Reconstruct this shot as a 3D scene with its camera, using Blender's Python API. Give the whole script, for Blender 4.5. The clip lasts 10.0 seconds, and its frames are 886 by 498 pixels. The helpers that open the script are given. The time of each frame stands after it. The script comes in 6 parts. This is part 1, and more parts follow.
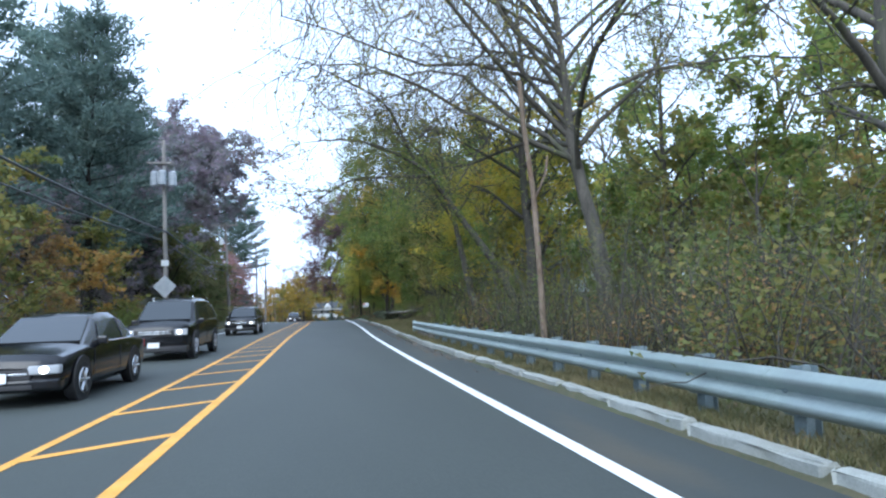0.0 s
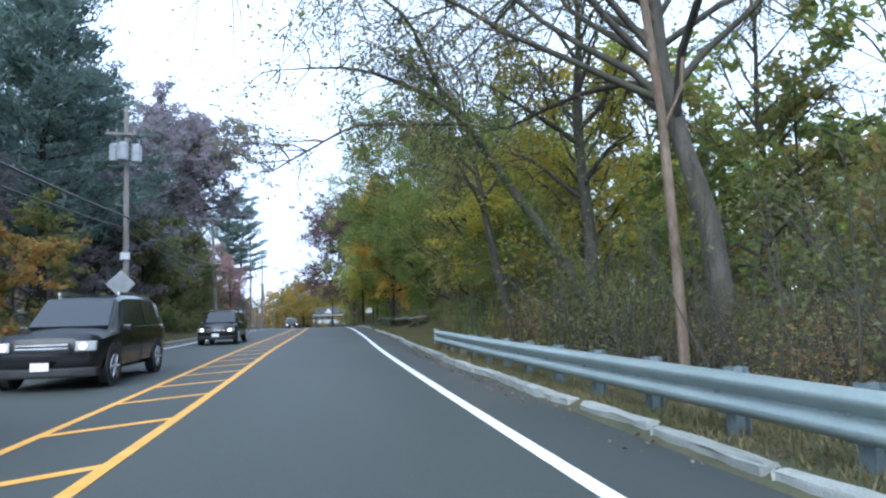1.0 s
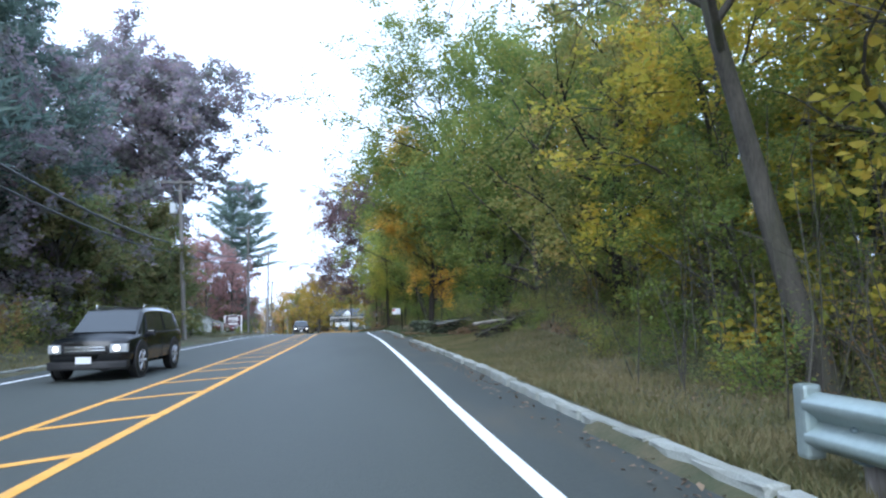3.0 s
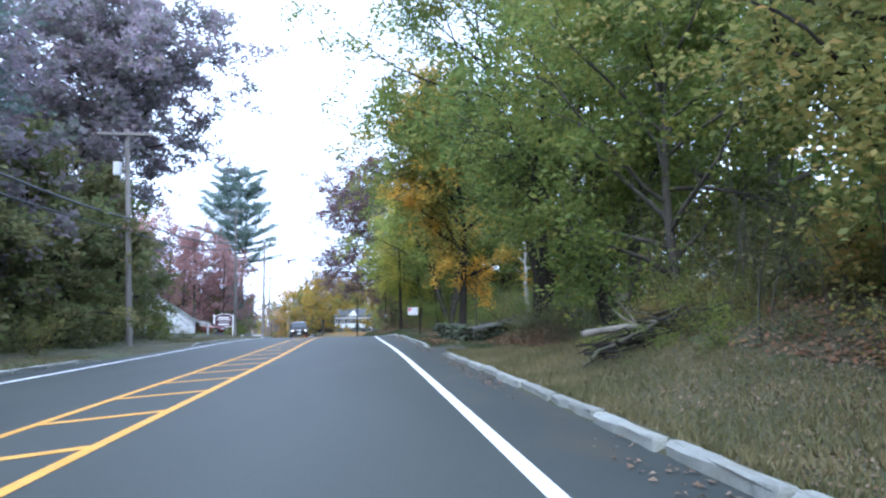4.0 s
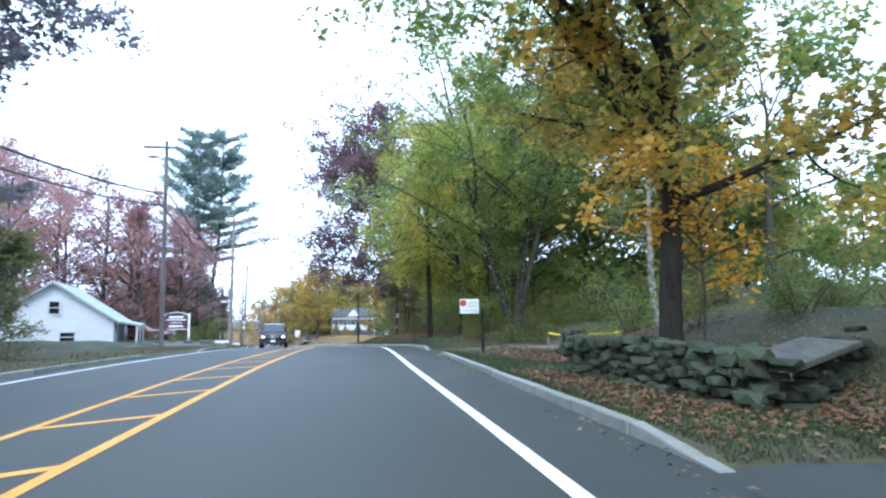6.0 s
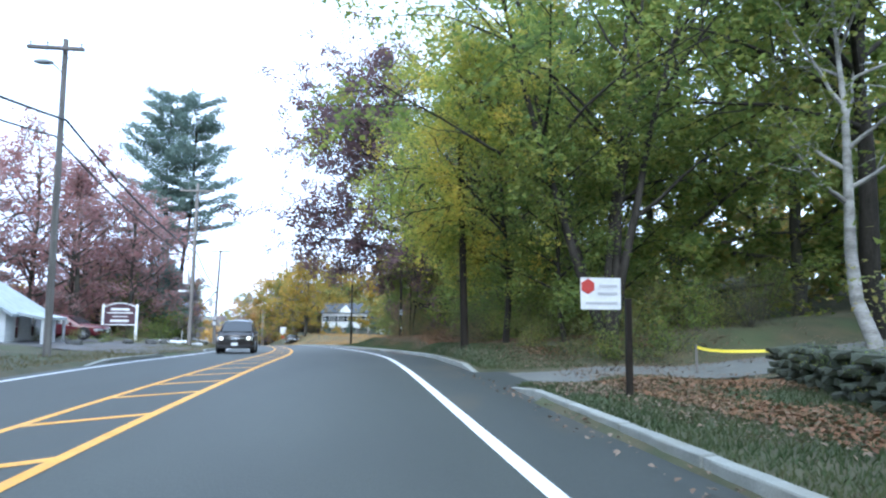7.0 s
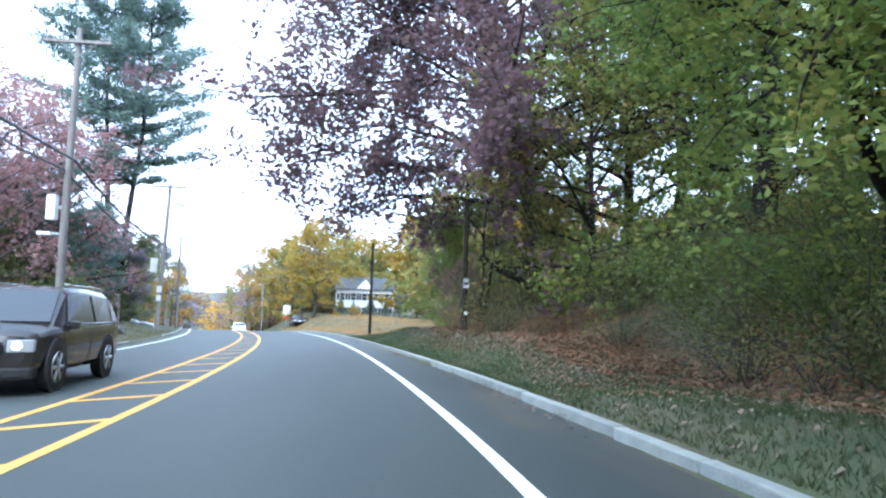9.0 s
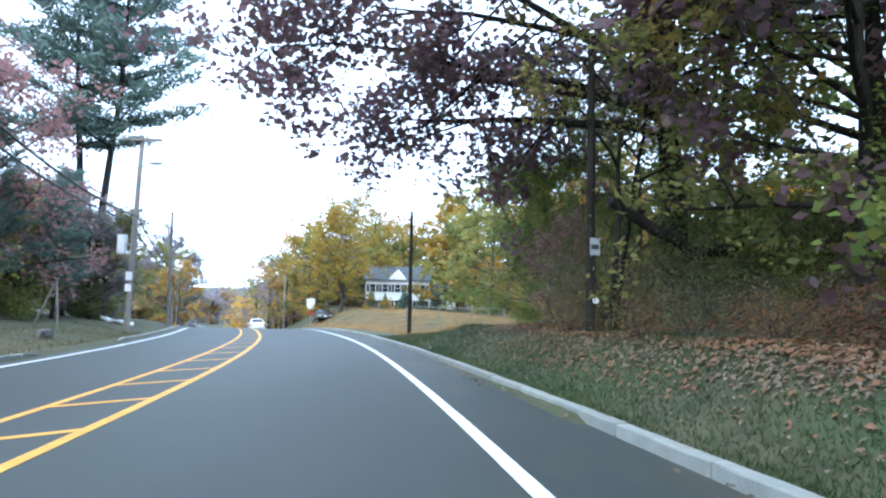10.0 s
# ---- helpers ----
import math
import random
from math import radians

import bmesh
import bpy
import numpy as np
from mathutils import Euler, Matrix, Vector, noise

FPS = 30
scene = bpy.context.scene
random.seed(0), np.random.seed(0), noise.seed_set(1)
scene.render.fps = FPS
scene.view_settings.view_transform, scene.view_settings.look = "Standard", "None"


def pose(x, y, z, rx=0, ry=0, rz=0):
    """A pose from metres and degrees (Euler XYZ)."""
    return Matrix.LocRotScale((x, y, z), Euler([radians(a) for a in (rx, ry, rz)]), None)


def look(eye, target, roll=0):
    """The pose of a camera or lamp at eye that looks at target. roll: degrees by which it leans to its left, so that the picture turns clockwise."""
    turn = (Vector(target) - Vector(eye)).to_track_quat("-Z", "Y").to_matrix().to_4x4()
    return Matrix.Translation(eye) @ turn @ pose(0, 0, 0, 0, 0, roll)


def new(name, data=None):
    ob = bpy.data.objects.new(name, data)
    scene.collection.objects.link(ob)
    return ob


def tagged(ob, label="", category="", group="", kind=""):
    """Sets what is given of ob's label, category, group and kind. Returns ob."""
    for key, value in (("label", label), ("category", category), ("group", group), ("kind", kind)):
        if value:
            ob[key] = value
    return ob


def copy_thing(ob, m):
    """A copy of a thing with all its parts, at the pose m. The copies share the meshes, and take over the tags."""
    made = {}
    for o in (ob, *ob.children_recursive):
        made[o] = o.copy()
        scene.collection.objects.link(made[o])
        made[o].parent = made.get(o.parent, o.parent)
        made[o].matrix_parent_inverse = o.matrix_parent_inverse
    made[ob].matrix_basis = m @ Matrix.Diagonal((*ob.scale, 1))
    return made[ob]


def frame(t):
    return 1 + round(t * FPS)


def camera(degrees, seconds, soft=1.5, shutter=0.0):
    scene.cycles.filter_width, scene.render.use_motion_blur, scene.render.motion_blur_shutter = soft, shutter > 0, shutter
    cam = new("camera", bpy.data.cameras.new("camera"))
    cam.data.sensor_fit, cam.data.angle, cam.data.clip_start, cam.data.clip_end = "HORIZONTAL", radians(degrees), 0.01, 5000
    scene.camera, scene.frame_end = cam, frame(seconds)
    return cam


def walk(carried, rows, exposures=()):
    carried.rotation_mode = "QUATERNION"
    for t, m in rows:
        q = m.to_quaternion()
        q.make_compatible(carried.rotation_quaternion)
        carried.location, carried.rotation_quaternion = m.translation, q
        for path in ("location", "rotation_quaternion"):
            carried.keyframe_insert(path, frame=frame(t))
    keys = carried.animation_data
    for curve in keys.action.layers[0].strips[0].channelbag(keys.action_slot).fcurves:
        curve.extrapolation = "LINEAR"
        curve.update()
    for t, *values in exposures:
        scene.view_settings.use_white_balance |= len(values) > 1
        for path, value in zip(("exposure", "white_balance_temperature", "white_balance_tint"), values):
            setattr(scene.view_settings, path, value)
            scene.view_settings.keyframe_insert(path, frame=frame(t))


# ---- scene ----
# ---------------------------------------------------------------- camera
cam = camera(68.7, 10.0, soft=2.3)
PATH = [
    (0, -0.00, -0.00, 1.333, 95.03, 1.93, -9.18),
    (0.5, 0.13, 3.61, 1.308, 95.56, 1.75, -9.14),
    (1, 0.16, 7.10, 1.281, 95.64, 1.45, -9.02),
    (1.5, 0.20, 10.74, 1.259, 95.63, 1.15, -8.79),
    (2, 0.32, 14.86, 1.246, 95.70, 1.44, -8.25),
    (2.5, 0.33, 19.26, 1.260, 95.79, 1.62, -7.63),
    (4, 0.24, 35.07, 1.316, 96.03, 0.85, -6.69),
    (4.5, 0.17, 40.17, 1.328, 95.85, 0.74, -6.60),
    (5, 0.09, 45.19, 1.341, 95.99, 0.73, -6.53),
    (5.5, 0.00, 50.74, 1.345, 96.12, 0.73, -6.50),
    (7, -0.44, 69.02, 1.382, 95.95, -0.49, -7.36),
    (7.5, -0.41, 75.03, 1.393, 95.59, -0.93, -7.37),
    (8, -0.36, 81.01, 1.337, 95.30, -1.23, -7.03),
    (8.5, -0.45, 86.97, 1.260, 94.63, -1.65, -6.37),
    (9, -0.56, 92.73, 1.120, 94.24, -1.70, -5.50),
    (9.5, -0.86, 98.22, 0.918, 93.61, -1.34, -4.37),
    (10, -1.15, 103.83, 0.707, 93.61, -1.07, -2.84),
]
walk(cam, [(t, pose(x, y, z, rx, ry, rz)) for t, x, y, z, rx, ry, rz in PATH], [(0, 0.39, 6500, 10), (2.5, 0.60, 6550, 10), (4.5, 1.0, 6150, 16), (5.5, 1.02, 6200, 12), (7.0, 0.95, 6350, 9), (7.5, 1.26, 6150, 9), (8.5, 1.36, 6200, 9), (9.5, 1.30, 6300, 8), (10.0, 1.02, 6350, 7)])

# ---------------------------------------------------------------- world and light: a bright overcast day
world = bpy.data.worlds.new("overcast_sky")
scene.world = world
world.use_nodes = True
wn, wl = world.node_tree.nodes, world.node_tree.links
sky = wn.new("ShaderNodeTexSky")
sky.sky_type = "NISHITA"
sky.sun_disc = False
sky.sun_elevation, sky.sun_rotation = radians(38), radians(200)
sky.dust_density, sky.air_density = 4.0, 1.0
sky_b = wn["Background"]
sky_b.inputs["Strength"].default_value = 0.10
wl.new(sky.outputs[0], sky_b.inputs["Color"])
cloud = wn.new("ShaderNodeBackground")
cloud.inputs["Color"].default_value = (0.72, 0.955, 1.35, 1)
cloud.inputs["Strength"].default_value = 1.65
both = wn.new("ShaderNodeMixShader")
both.inputs[0].default_value = 0.85
wl.new(sky_b.outputs[0], both.inputs[1])
wl.new(cloud.outputs[0], both.inputs[2])
wl.new(both.outputs[0], wn["World Output"].inputs["Surface"])
sun = new("sun", bpy.data.lights.new("sun", "SUN"))
sun.data.energy, sun.data.angle, sun.data.color = 2.8, radians(60), (0.87, 0.97, 1.06)
sun.matrix_world = look((0, 0, 27), (13, 30, 0))


# ---------------------------------------------------------------- materials
def rgb(c):
    return (*c, 1.0) if len(c) == 3 else c


def material(name, low, high, scale=4.0, rough=0.8, bump=0.3, metal=0.0, fine=14.0, vary=0.0, stretch=(1, 1, 1), stain=None, spec=0.5, shape=(0.35, 0.65)):
    """Two scales of noise between low and high, a fine grain in the relief, and a change from piece to piece (vary)."""
    m = bpy.data.materials.new(name)
    m.use_nodes = True
    n, l = m.node_tree.nodes, m.node_tree.links
    p = n["Principled BSDF"]
    tc = n.new("ShaderNodeTexCoord")
    mp = n.new("ShaderNodeMapping")
    mp.inputs["Scale"].default_value = stretch
    l.new(tc.outputs["Object"], mp.inputs[0])
    a = n.new("ShaderNodeTexNoise")
    a.inputs["Scale"].default_value, a.inputs["Detail"].default_value = scale, 5
    b = n.new("ShaderNodeTexNoise")
    b.inputs["Scale"].default_value, b.inputs["Detail"].default_value = scale * fine, 4
    for t in (a, b):
        l.new(mp.outputs[0], t.inputs["Vector"])
    add = n.new("ShaderNodeMath")
    add.operation = "MULTIPLY_ADD"
    add.inputs[1].default_value = 0.4
    l.new(b.outputs[0], add.inputs[0])
    scl = n.new("ShaderNodeMath")
    scl.operation = "MULTIPLY"
    scl.inputs[1].default_value = 0.6
    l.new(a.outputs[0], scl.inputs[0])
    l.new(scl.outputs[0], add.inputs[2])
    ramp = n.new("ShaderNodeValToRGB")
    ramp.color_ramp.elements[0].position, ramp.color_ramp.elements[1].position = shape
    ramp.color_ramp.elements[0].color, ramp.color_ramp.elements[1].color = rgb(low), rgb(high)
    l.new(add.outputs[0], ramp.inputs[0])
    out = ramp.outputs[0]
    if stain:
        c, s_scale, amount = stain
        d = n.new("ShaderNodeTexNoise")
        d.inputs["Scale"].default_value, d.inputs["Detail"].default_value = s_scale, 6
        l.new(mp.outputs[0], d.inputs["Vector"])
        r2 = n.new("ShaderNodeValToRGB")
        r2.color_ramp.elements[0].position, r2.color_ramp.elements[1].position = 0.5, 0.68
        r2.color_ramp.elements[1].color = (amount, amount, amount, 1)
        l.new(d.outputs[0], r2.inputs[0])
        mx = n.new("ShaderNodeMixRGB")
        mx.inputs["Color2"].default_value = rgb(c)
        l.new(r2.outputs[0], mx.inputs["Fac"])
        l.new(out, mx.inputs["Color1"])
        out = mx.outputs[0]
    if vary:
        info = n.new("ShaderNodeObjectInfo")
        mr = n.new("ShaderNodeMapRange")
        mr.inputs["To Min"].default_value, mr.inputs["To Max"].default_value = 1 - vary, 1 + vary
        l.new(info.outputs["Random"], mr.inputs["Value"])
        hsv = n.new("ShaderNodeHueSaturation")
        l.new(mr.outputs[0], hsv.inputs["Value"])
        l.new(out, hsv.inputs["Color"])
        out = hsv.outputs[0]
    l.new(out, p.inputs["Base Color"])
    p.inputs["Roughness"].default_value, p.inputs["Metallic"].default_value = rough, metal
    p.inputs["Specular IOR Level"].default_value = spec
    if bump:
        bp = n.new("ShaderNodeBump")
        bp.inputs["Strength"].default_value, bp.inputs["Distance"].default_value = bump, 0.02
        l.new(add.outputs[0], bp.inputs["Height"])
        l.new(bp.outputs[0], p.inputs["Normal"])
    return m


def leafy(name, colours, thin=0.56, light=1.4, patches=0.5):
    """Leaves: each takes one of the colours; light passes through them; trees differ a little."""
    m = bpy.data.materials.new(name)
    m.use_nodes = True
    n, l = m.node_tree.nodes, m.node_tree.links
    p = n["Principled BSDF"]
    g = n.new("ShaderNodeNewGeometry")
    ramp = n.new("ShaderNodeValToRGB")
    els = ramp.color_ramp.elements
    while len(els) < len(colours):
        els.new(0.5)
    for i, c in enumerate(colours):
        els[i].position = i / max(1, len(colours) - 1)
        els[i].color = rgb(tuple(min(0.75, v * light) for v in c))
    # sprays of one bough turn together: a slow noise shifts the choice
    tc = n.new("ShaderNodeTexCoord")
    patch = n.new("ShaderNodeTexNoise")
    patch.inputs["Scale"].default_value, patch.inputs["Detail"].default_value = 0.55, 2
    l.new(tc.outputs["Object"], patch.inputs["Vector"])
    wide = n.new("ShaderNodeMapRange")
    wide.inputs["From Min"].default_value, wide.inputs["From Max"].default_value = 0.32, 0.68
    wide.inputs["To Min"].default_value, wide.inputs["To Max"].default_value = -patches / 2, patches / 2
    l.new(patch.outputs[0], wide.inputs["Value"])
    grain = n.new("ShaderNodeMath")
    grain.operation = "MULTIPLY_ADD"
    grain.inputs[1].default_value, grain.inputs[2].default_value = 1 - patches, patches / 2
    l.new(g.outputs["Random Per Island"], grain.inputs[0])
    pick = n.new("ShaderNodeMath")
    pick.operation = "ADD"
    l.new(grain.outputs[0], pick.inputs[0])
    l.new(wide.outputs[0], pick.inputs[1])
    l.new(pick.outputs[0], ramp.inputs[0])
    info = n.new("ShaderNodeObjectInfo")
    mr = n.new("ShaderNodeMapRange")
    mr.inputs["To Min"].default_value, mr.inputs["To Max"].default_value = 0.84, 1.16
    l.new(info.outputs["Random"], mr.inputs["Value"])
    hsv = n.new("ShaderNodeHueSaturation")
    l.new(mr.outputs[0], hsv.inputs["Value"])
    l.new(ramp.outputs[0], hsv.inputs["Color"])
    tr = n.new("ShaderNodeBsdfTranslucent")
    mix = n.new("ShaderNodeMixShader")
    mix.inputs[0].default_value = thin
    l.new(hsv.outputs[0], p.inputs["Base Color"])
    l.new(hsv.outputs[0], tr.inputs["Color"])
    p.inputs["Roughness"].default_value = 0.6
    p.inputs["Specular IOR Level"].default_value = 0.3
    l.new(p.outputs[0], mix.inputs[1])
    l.new(tr.outputs[0], mix.inputs[2])
    l.new(mix.outputs[0], n["Material Output"].inputs["Surface"])
    return m


def plain(name, c, rough=0.5, metal=0.0, coat=0.0, spec=0.5):
    m = bpy.data.materials.new(name)
    m.use_nodes = True
    p = m.node_tree.nodes["Principled BSDF"]
    p.inputs["Base Color"].default_value = rgb(c)
    p.inputs["Roughness"].default_value, p.inputs["Metallic"].default_value = rough, metal
    p.inputs["Coat Weight"].default_value = coat
    p.inputs["Specular IOR Level"].default_value = spec
    return m


ASPHALT = material("asphalt", (0.036, 0.044, 0.041), (0.052, 0.061, 0.056), 0.35, 0.68, 0.35, spec=0.4, fine=160, stain=((0.038, 0.044, 0.042), 0.5, 0.5), stretch=(1, 0.25, 1))
OLD_ASPHALT = material("worn_asphalt", (0.06, 0.063, 0.066), (0.11, 0.11, 0.11), 0.8, 0.9, 0.5, fine=60, stain=((0.12, 0.08, 0.05), 1.1, 0.6))
CONCRETE = material("pale_gravel", (0.095, 0.10, 0.095), (0.15, 0.155, 0.145), 1.2, 0.95, 0.6, fine=40)
YELLOW = material("yellow_road_paint", (0.62, 0.27, 0.035), (0.78, 0.40, 0.08), 3.0, 0.7, 0.2, fine=20, stain=((0.30, 0.20, 0.09), 6.0, 0.35))
WHITE_PAINT = material("white_road_paint", (0.66, 0.69, 0.71), (0.82, 0.85, 0.87), 3.0, 0.7, 0.2, fine=20, stain=((0.4, 0.42, 0.43), 5.0, 0.3))
GRANITE = material("grey_granite", (0.19, 0.205, 0.19), (0.34, 0.355, 0.33), 1.6, 0.85, 0.5, fine=30, vary=0.14, stain=((0.16, 0.16, 0.13), 1.3, 0.6))
SOIL = material("verge_soil", (0.035, 0.045, 0.02), (0.09, 0.076, 0.042), 1.4, 0.95, 0.8, fine=14, stain=((0.05, 0.075, 0.03), 0.3, 0.9))
SHOULDER = material("dark_shoulder_asphalt", (0.028, 0.035, 0.033), (0.042, 0.050, 0.047), 0.6, 0.7, 0.4, fine=90, stain=((0.10, 0.075, 0.045), 0.9, 0.35), stretch=(1, 0.3, 1))
STEEL = material("galvanized_steel", (0.25, 0.315, 0.305), (0.35, 0.415, 0.40), 2.0, 0.42, 0.08, metal=0.55, fine=12, stain=((0.26, 0.31, 0.32), 1.5, 0.5))
POST_STEEL = material("galvanized_post", (0.11, 0.155, 0.17), (0.20, 0.25, 0.265), 3.0, 0.6, 0.15, metal=0.3, fine=12)
POLE_WOOD = material("weathered_pole_wood", (0.14, 0.125, 0.115), (0.28, 0.26, 0.245), 2.0, 0.9, 0.5, stretch=(3, 3, 0.25), fine=10, vary=0.2)
DARK_POLE = material("tarred_pole_wood", (0.014, 0.012, 0.010), (0.038, 0.032, 0.027), 2.0, 0.9, 0.5, stretch=(3, 3, 0.25), fine=10, spec=0.12)
BARK = material("grey_bark", (0.035, 0.032, 0.028), (0.10, 0.09, 0.075), 1.6, 0.95, 1.0, stretch=(2.5, 2.5, 0.5), fine=9, vary=0.2, stain=((0.055, 0.065, 0.03), 0.9, 0.6))
DARK_BARK = material("dark_bark", (0.020, 0.018, 0.016), (0.055, 0.050, 0.044), 1.6, 0.95, 1.0, stretch=(2.5, 2.5, 0.5), fine=9, vary=0.2, spec=0.1)
PALE_BARK = material("pale_peeling_bark", (0.09, 0.062, 0.042), (0.24, 0.185, 0.14), 1.1, 0.95, 0.9, stretch=(2.0, 2.0, 0.6), fine=9, stain=((0.12, 0.05, 0.025), 0.8, 0.8))
WHITE_BARK = material("white_birch_bark", (0.17, 0.165, 0.155), (0.40, 0.40, 0.39), 1.1, 0.9, 0.6, stretch=(1.0, 1.0, 3.0), fine=9, stain=((0.05, 0.045, 0.04), 0.9, 0.8))
MOSSY = material("dark_mossy_stone", (0.022, 0.03, 0.02), (0.075, 0.085, 0.06), 1.5, 0.95, 0.8, fine=12, vary=0.3, stain=((0.03, 0.055, 0.018), 1.2, 0.8))
LOG_WOOD = material("grey_weathered_log", (0.12, 0.11, 0.095), (0.30, 0.28, 0.25), 1.4, 0.95, 0.8, stretch=(1.5, 1.5, 1.5), fine=9, stain=((0.06, 0.05, 0.04), 1.5, 0.7))
ROCK = material("mossy_fieldstone", (0.05, 0.052, 0.05), (0.17, 0.17, 0.165), 1.5, 0.95, 0.8, fine=12, vary=0.3, stain=((0.05, 0.07, 0.025), 1.2, 0.6))

L_GREEN = leafy("green_leaves", [(0.050, 0.080, 0.031), (0.074, 0.112, 0.033), (0.104, 0.138, 0.036), (0.146, 0.158, 0.040), (0.200, 0.168, 0.046)], light=1.8)
L_DULL = leafy("dull_thicket_leaves", [(0.058, 0.082, 0.036), (0.082, 0.104, 0.042), (0.106, 0.116, 0.050), (0.130, 0.108, 0.056), (0.170, 0.165, 0.060)], light=1.75)
L_LIME = leafy("lime_yellow_leaves", [(0.085, 0.125, 0.042), (0.135, 0.175, 0.046), (0.215, 0.225, 0.050), (0.330, 0.275, 0.054), (0.420, 0.260, 0.056)], light=1.9, patches=0.6)
L_OLIVE = leafy("olive_leaves", [(0.066, 0.090, 0.038), (0.108, 0.126, 0.044), (0.150, 0.150, 0.048), (0.200, 0.156, 0.050), (0.240, 0.140, 0.050)], light=1.7)
L_YELLOW = leafy("yellow_leaves", [(0.090, 0.105, 0.032), (0.160, 0.150, 0.036), (0.260, 0.190, 0.042), (0.360, 0.220, 0.046), (0.380, 0.180, 0.046)], light=1.5)
L_ORANGE = leafy("orange_leaves", [(0.16, 0.12, 0.03), (0.30, 0.17, 0.03), (0.48, 0.25, 0.035), (0.58, 0.30, 0.04), (0.46, 0.17, 0.035)], light=1.61)
L_RUST = leafy("rusty_leaves", [(0.12, 0.12, 0.04), (0.20, 0.15, 0.05), (0.29, 0.18, 0.06), (0.34, 0.19, 0.06), (0.25, 0.13, 0.06)], light=1.56)
L_GOLDEN = leafy("golden_olive_leaves", [(0.10, 0.125, 0.03), (0.18, 0.18, 0.035), (0.27, 0.23, 0.04), (0.31, 0.23, 0.04), (0.31, 0.17, 0.035)], light=1.82)
L_RED = leafy("dull_red_leaves", [(0.115, 0.085, 0.085), (0.165, 0.095, 0.095), (0.215, 0.105, 0.100), (0.200, 0.140, 0.130), (0.175, 0.145, 0.150)], light=2.0)
L_PURPLE = leafy("purple_brown_leaves", [(0.070, 0.078, 0.058), (0.092, 0.070, 0.074), (0.128, 0.074, 0.088), (0.130, 0.082, 0.078), (0.140, 0.115, 0.062)], light=1.8)
L_DARK = leafy("dark_oak_leaves", [(0.052, 0.066, 0.050), (0.080, 0.086, 0.072), (0.102, 0.094, 0.104), (0.132, 0.100, 0.124), (0.140, 0.124, 0.086)], light=2.45)
L_PINE = leafy("pine_needles", [(0.034, 0.056, 0.052), (0.055, 0.085, 0.075), (0.080, 0.112, 0.095), (0.105, 0.135, 0.110)], thin=0.35, light=2.3)
L_MIXED = leafy("green_and_orange_leaves", [(0.080, 0.110, 0.036), (0.125, 0.142, 0.040), (0.230, 0.190, 0.046), (0.420, 0.250, 0.050), (0.580, 0.260, 0.050)], patches=0.65, light=1.7)
L_BROWN = leafy("dry_brown_leaves", [(0.093, 0.062, 0.034), (0.171, 0.101, 0.047), (0.265, 0.155, 0.070), (0.217, 0.171, 0.078), (0.124, 0.124, 0.047)], light=1.61)
L_GRASS = leafy("verge_grass", [(0.052, 0.060, 0.025), (0.082, 0.080, 0.036), (0.120, 0.100, 0.050), (0.165, 0.130, 0.074)], thin=0.25)
L_LITTER = leafy("fallen_leaves", [(0.120, 0.078, 0.052), (0.170, 0.110, 0.074), (0.230, 0.160, 0.110), (0.280, 0.215, 0.160), (0.170, 0.078, 0.052)], thin=0.1, light=0.95)


# ---------------------------------------------------------------- the lie of the road
def curve(*knots):
    ys = np.array(knots[0::2], float)
    xs = np.array(knots[1::2], float)
    fine = np.arange(-60, 420, 1.0)
    raw = np.interp(fine, ys, xs)
    k = np.exp(-0.5 * (np.arange(-12, 13) / 4.5) ** 2)
    pad = np.concatenate([raw[0] + (raw[0] - raw[1]) * np.arange(12, 0, -1), raw, raw[-1] + (raw[-1] - raw[-2]) * np.arange(1, 13)])
    sm = np.convolve(pad, k / k.sum(), "valid")
    return lambda y: np.interp(y, fine, sm)


road_z = curve(-60, 0, 15, -0.03, 60, 0.08, 75, 0.10, 90, -0.10, 105, -0.63, 120, -1.19, 135, -1.67, 150, -2.2, 165, -3.2, 180, -4.5, 200, -6.3, 255, -10, 420, -16)
yellow_x = curve(-60, -0.4, 8, -1.76, 16, -1.92, 26, -2.2, 33, -2.4, 44, -2.52, 60, -2.66, 76, -3.08, 86, -3.17, 96, -3.36, 101, -3.62, 107, -4.1, 113, -4.68, 119, -5.4, 124, -6.05, 135, -8.0, 146, -10.9, 165, -16.5, 200, -28, 300, -66, 420, -112)
white_gap = curve(-60, 3.9, 5, 3.9, 16, 3.81, 24, 3.86, 31, 3.93, 40, 4.09, 60, 4.08, 75, 4.0, 86, 4.12, 91, 4.03, 97, 4.24, 103, 4.1, 110, 4.1, 150, 4.0, 420, 4.0)
left_gap = curve(-60, 5.3, 18, 5.25, 31, 5.05, 45, 4.95, 65, 4.8, 85, 4.45, 97, 4.4, 113, 4.55, 134, 4.5, 420, 4.5)
median_gap = curve(-60, 1.36, 20, 1.36, 50, 1.4, 110, 1.2, 140, 1.0, 420, 1.0)
kerb_gap = curve(-60, 1.1, 4, 1.12, 10, 1.35, 20, 1.12, 30, 1.2, 43, 1.38, 60, 1.28, 78, 1.5, 95, 1.72, 108, 1.55, 130, 1.2, 420, 1.2)
lkerb_gap = curve(-60, 1.0, 20, 1.0, 34, 1.05, 50, 0.95, 80, 0.5, 92, 0.45, 130, 0.6, 420, 0.6)


def white_x(y):
    return yellow_x(y) + white_gap(y)


def left_x(y):
    return yellow_x(y) - left_gap(y)


def kerb_x(y):
    return white_x(y) + kerb_gap(y)


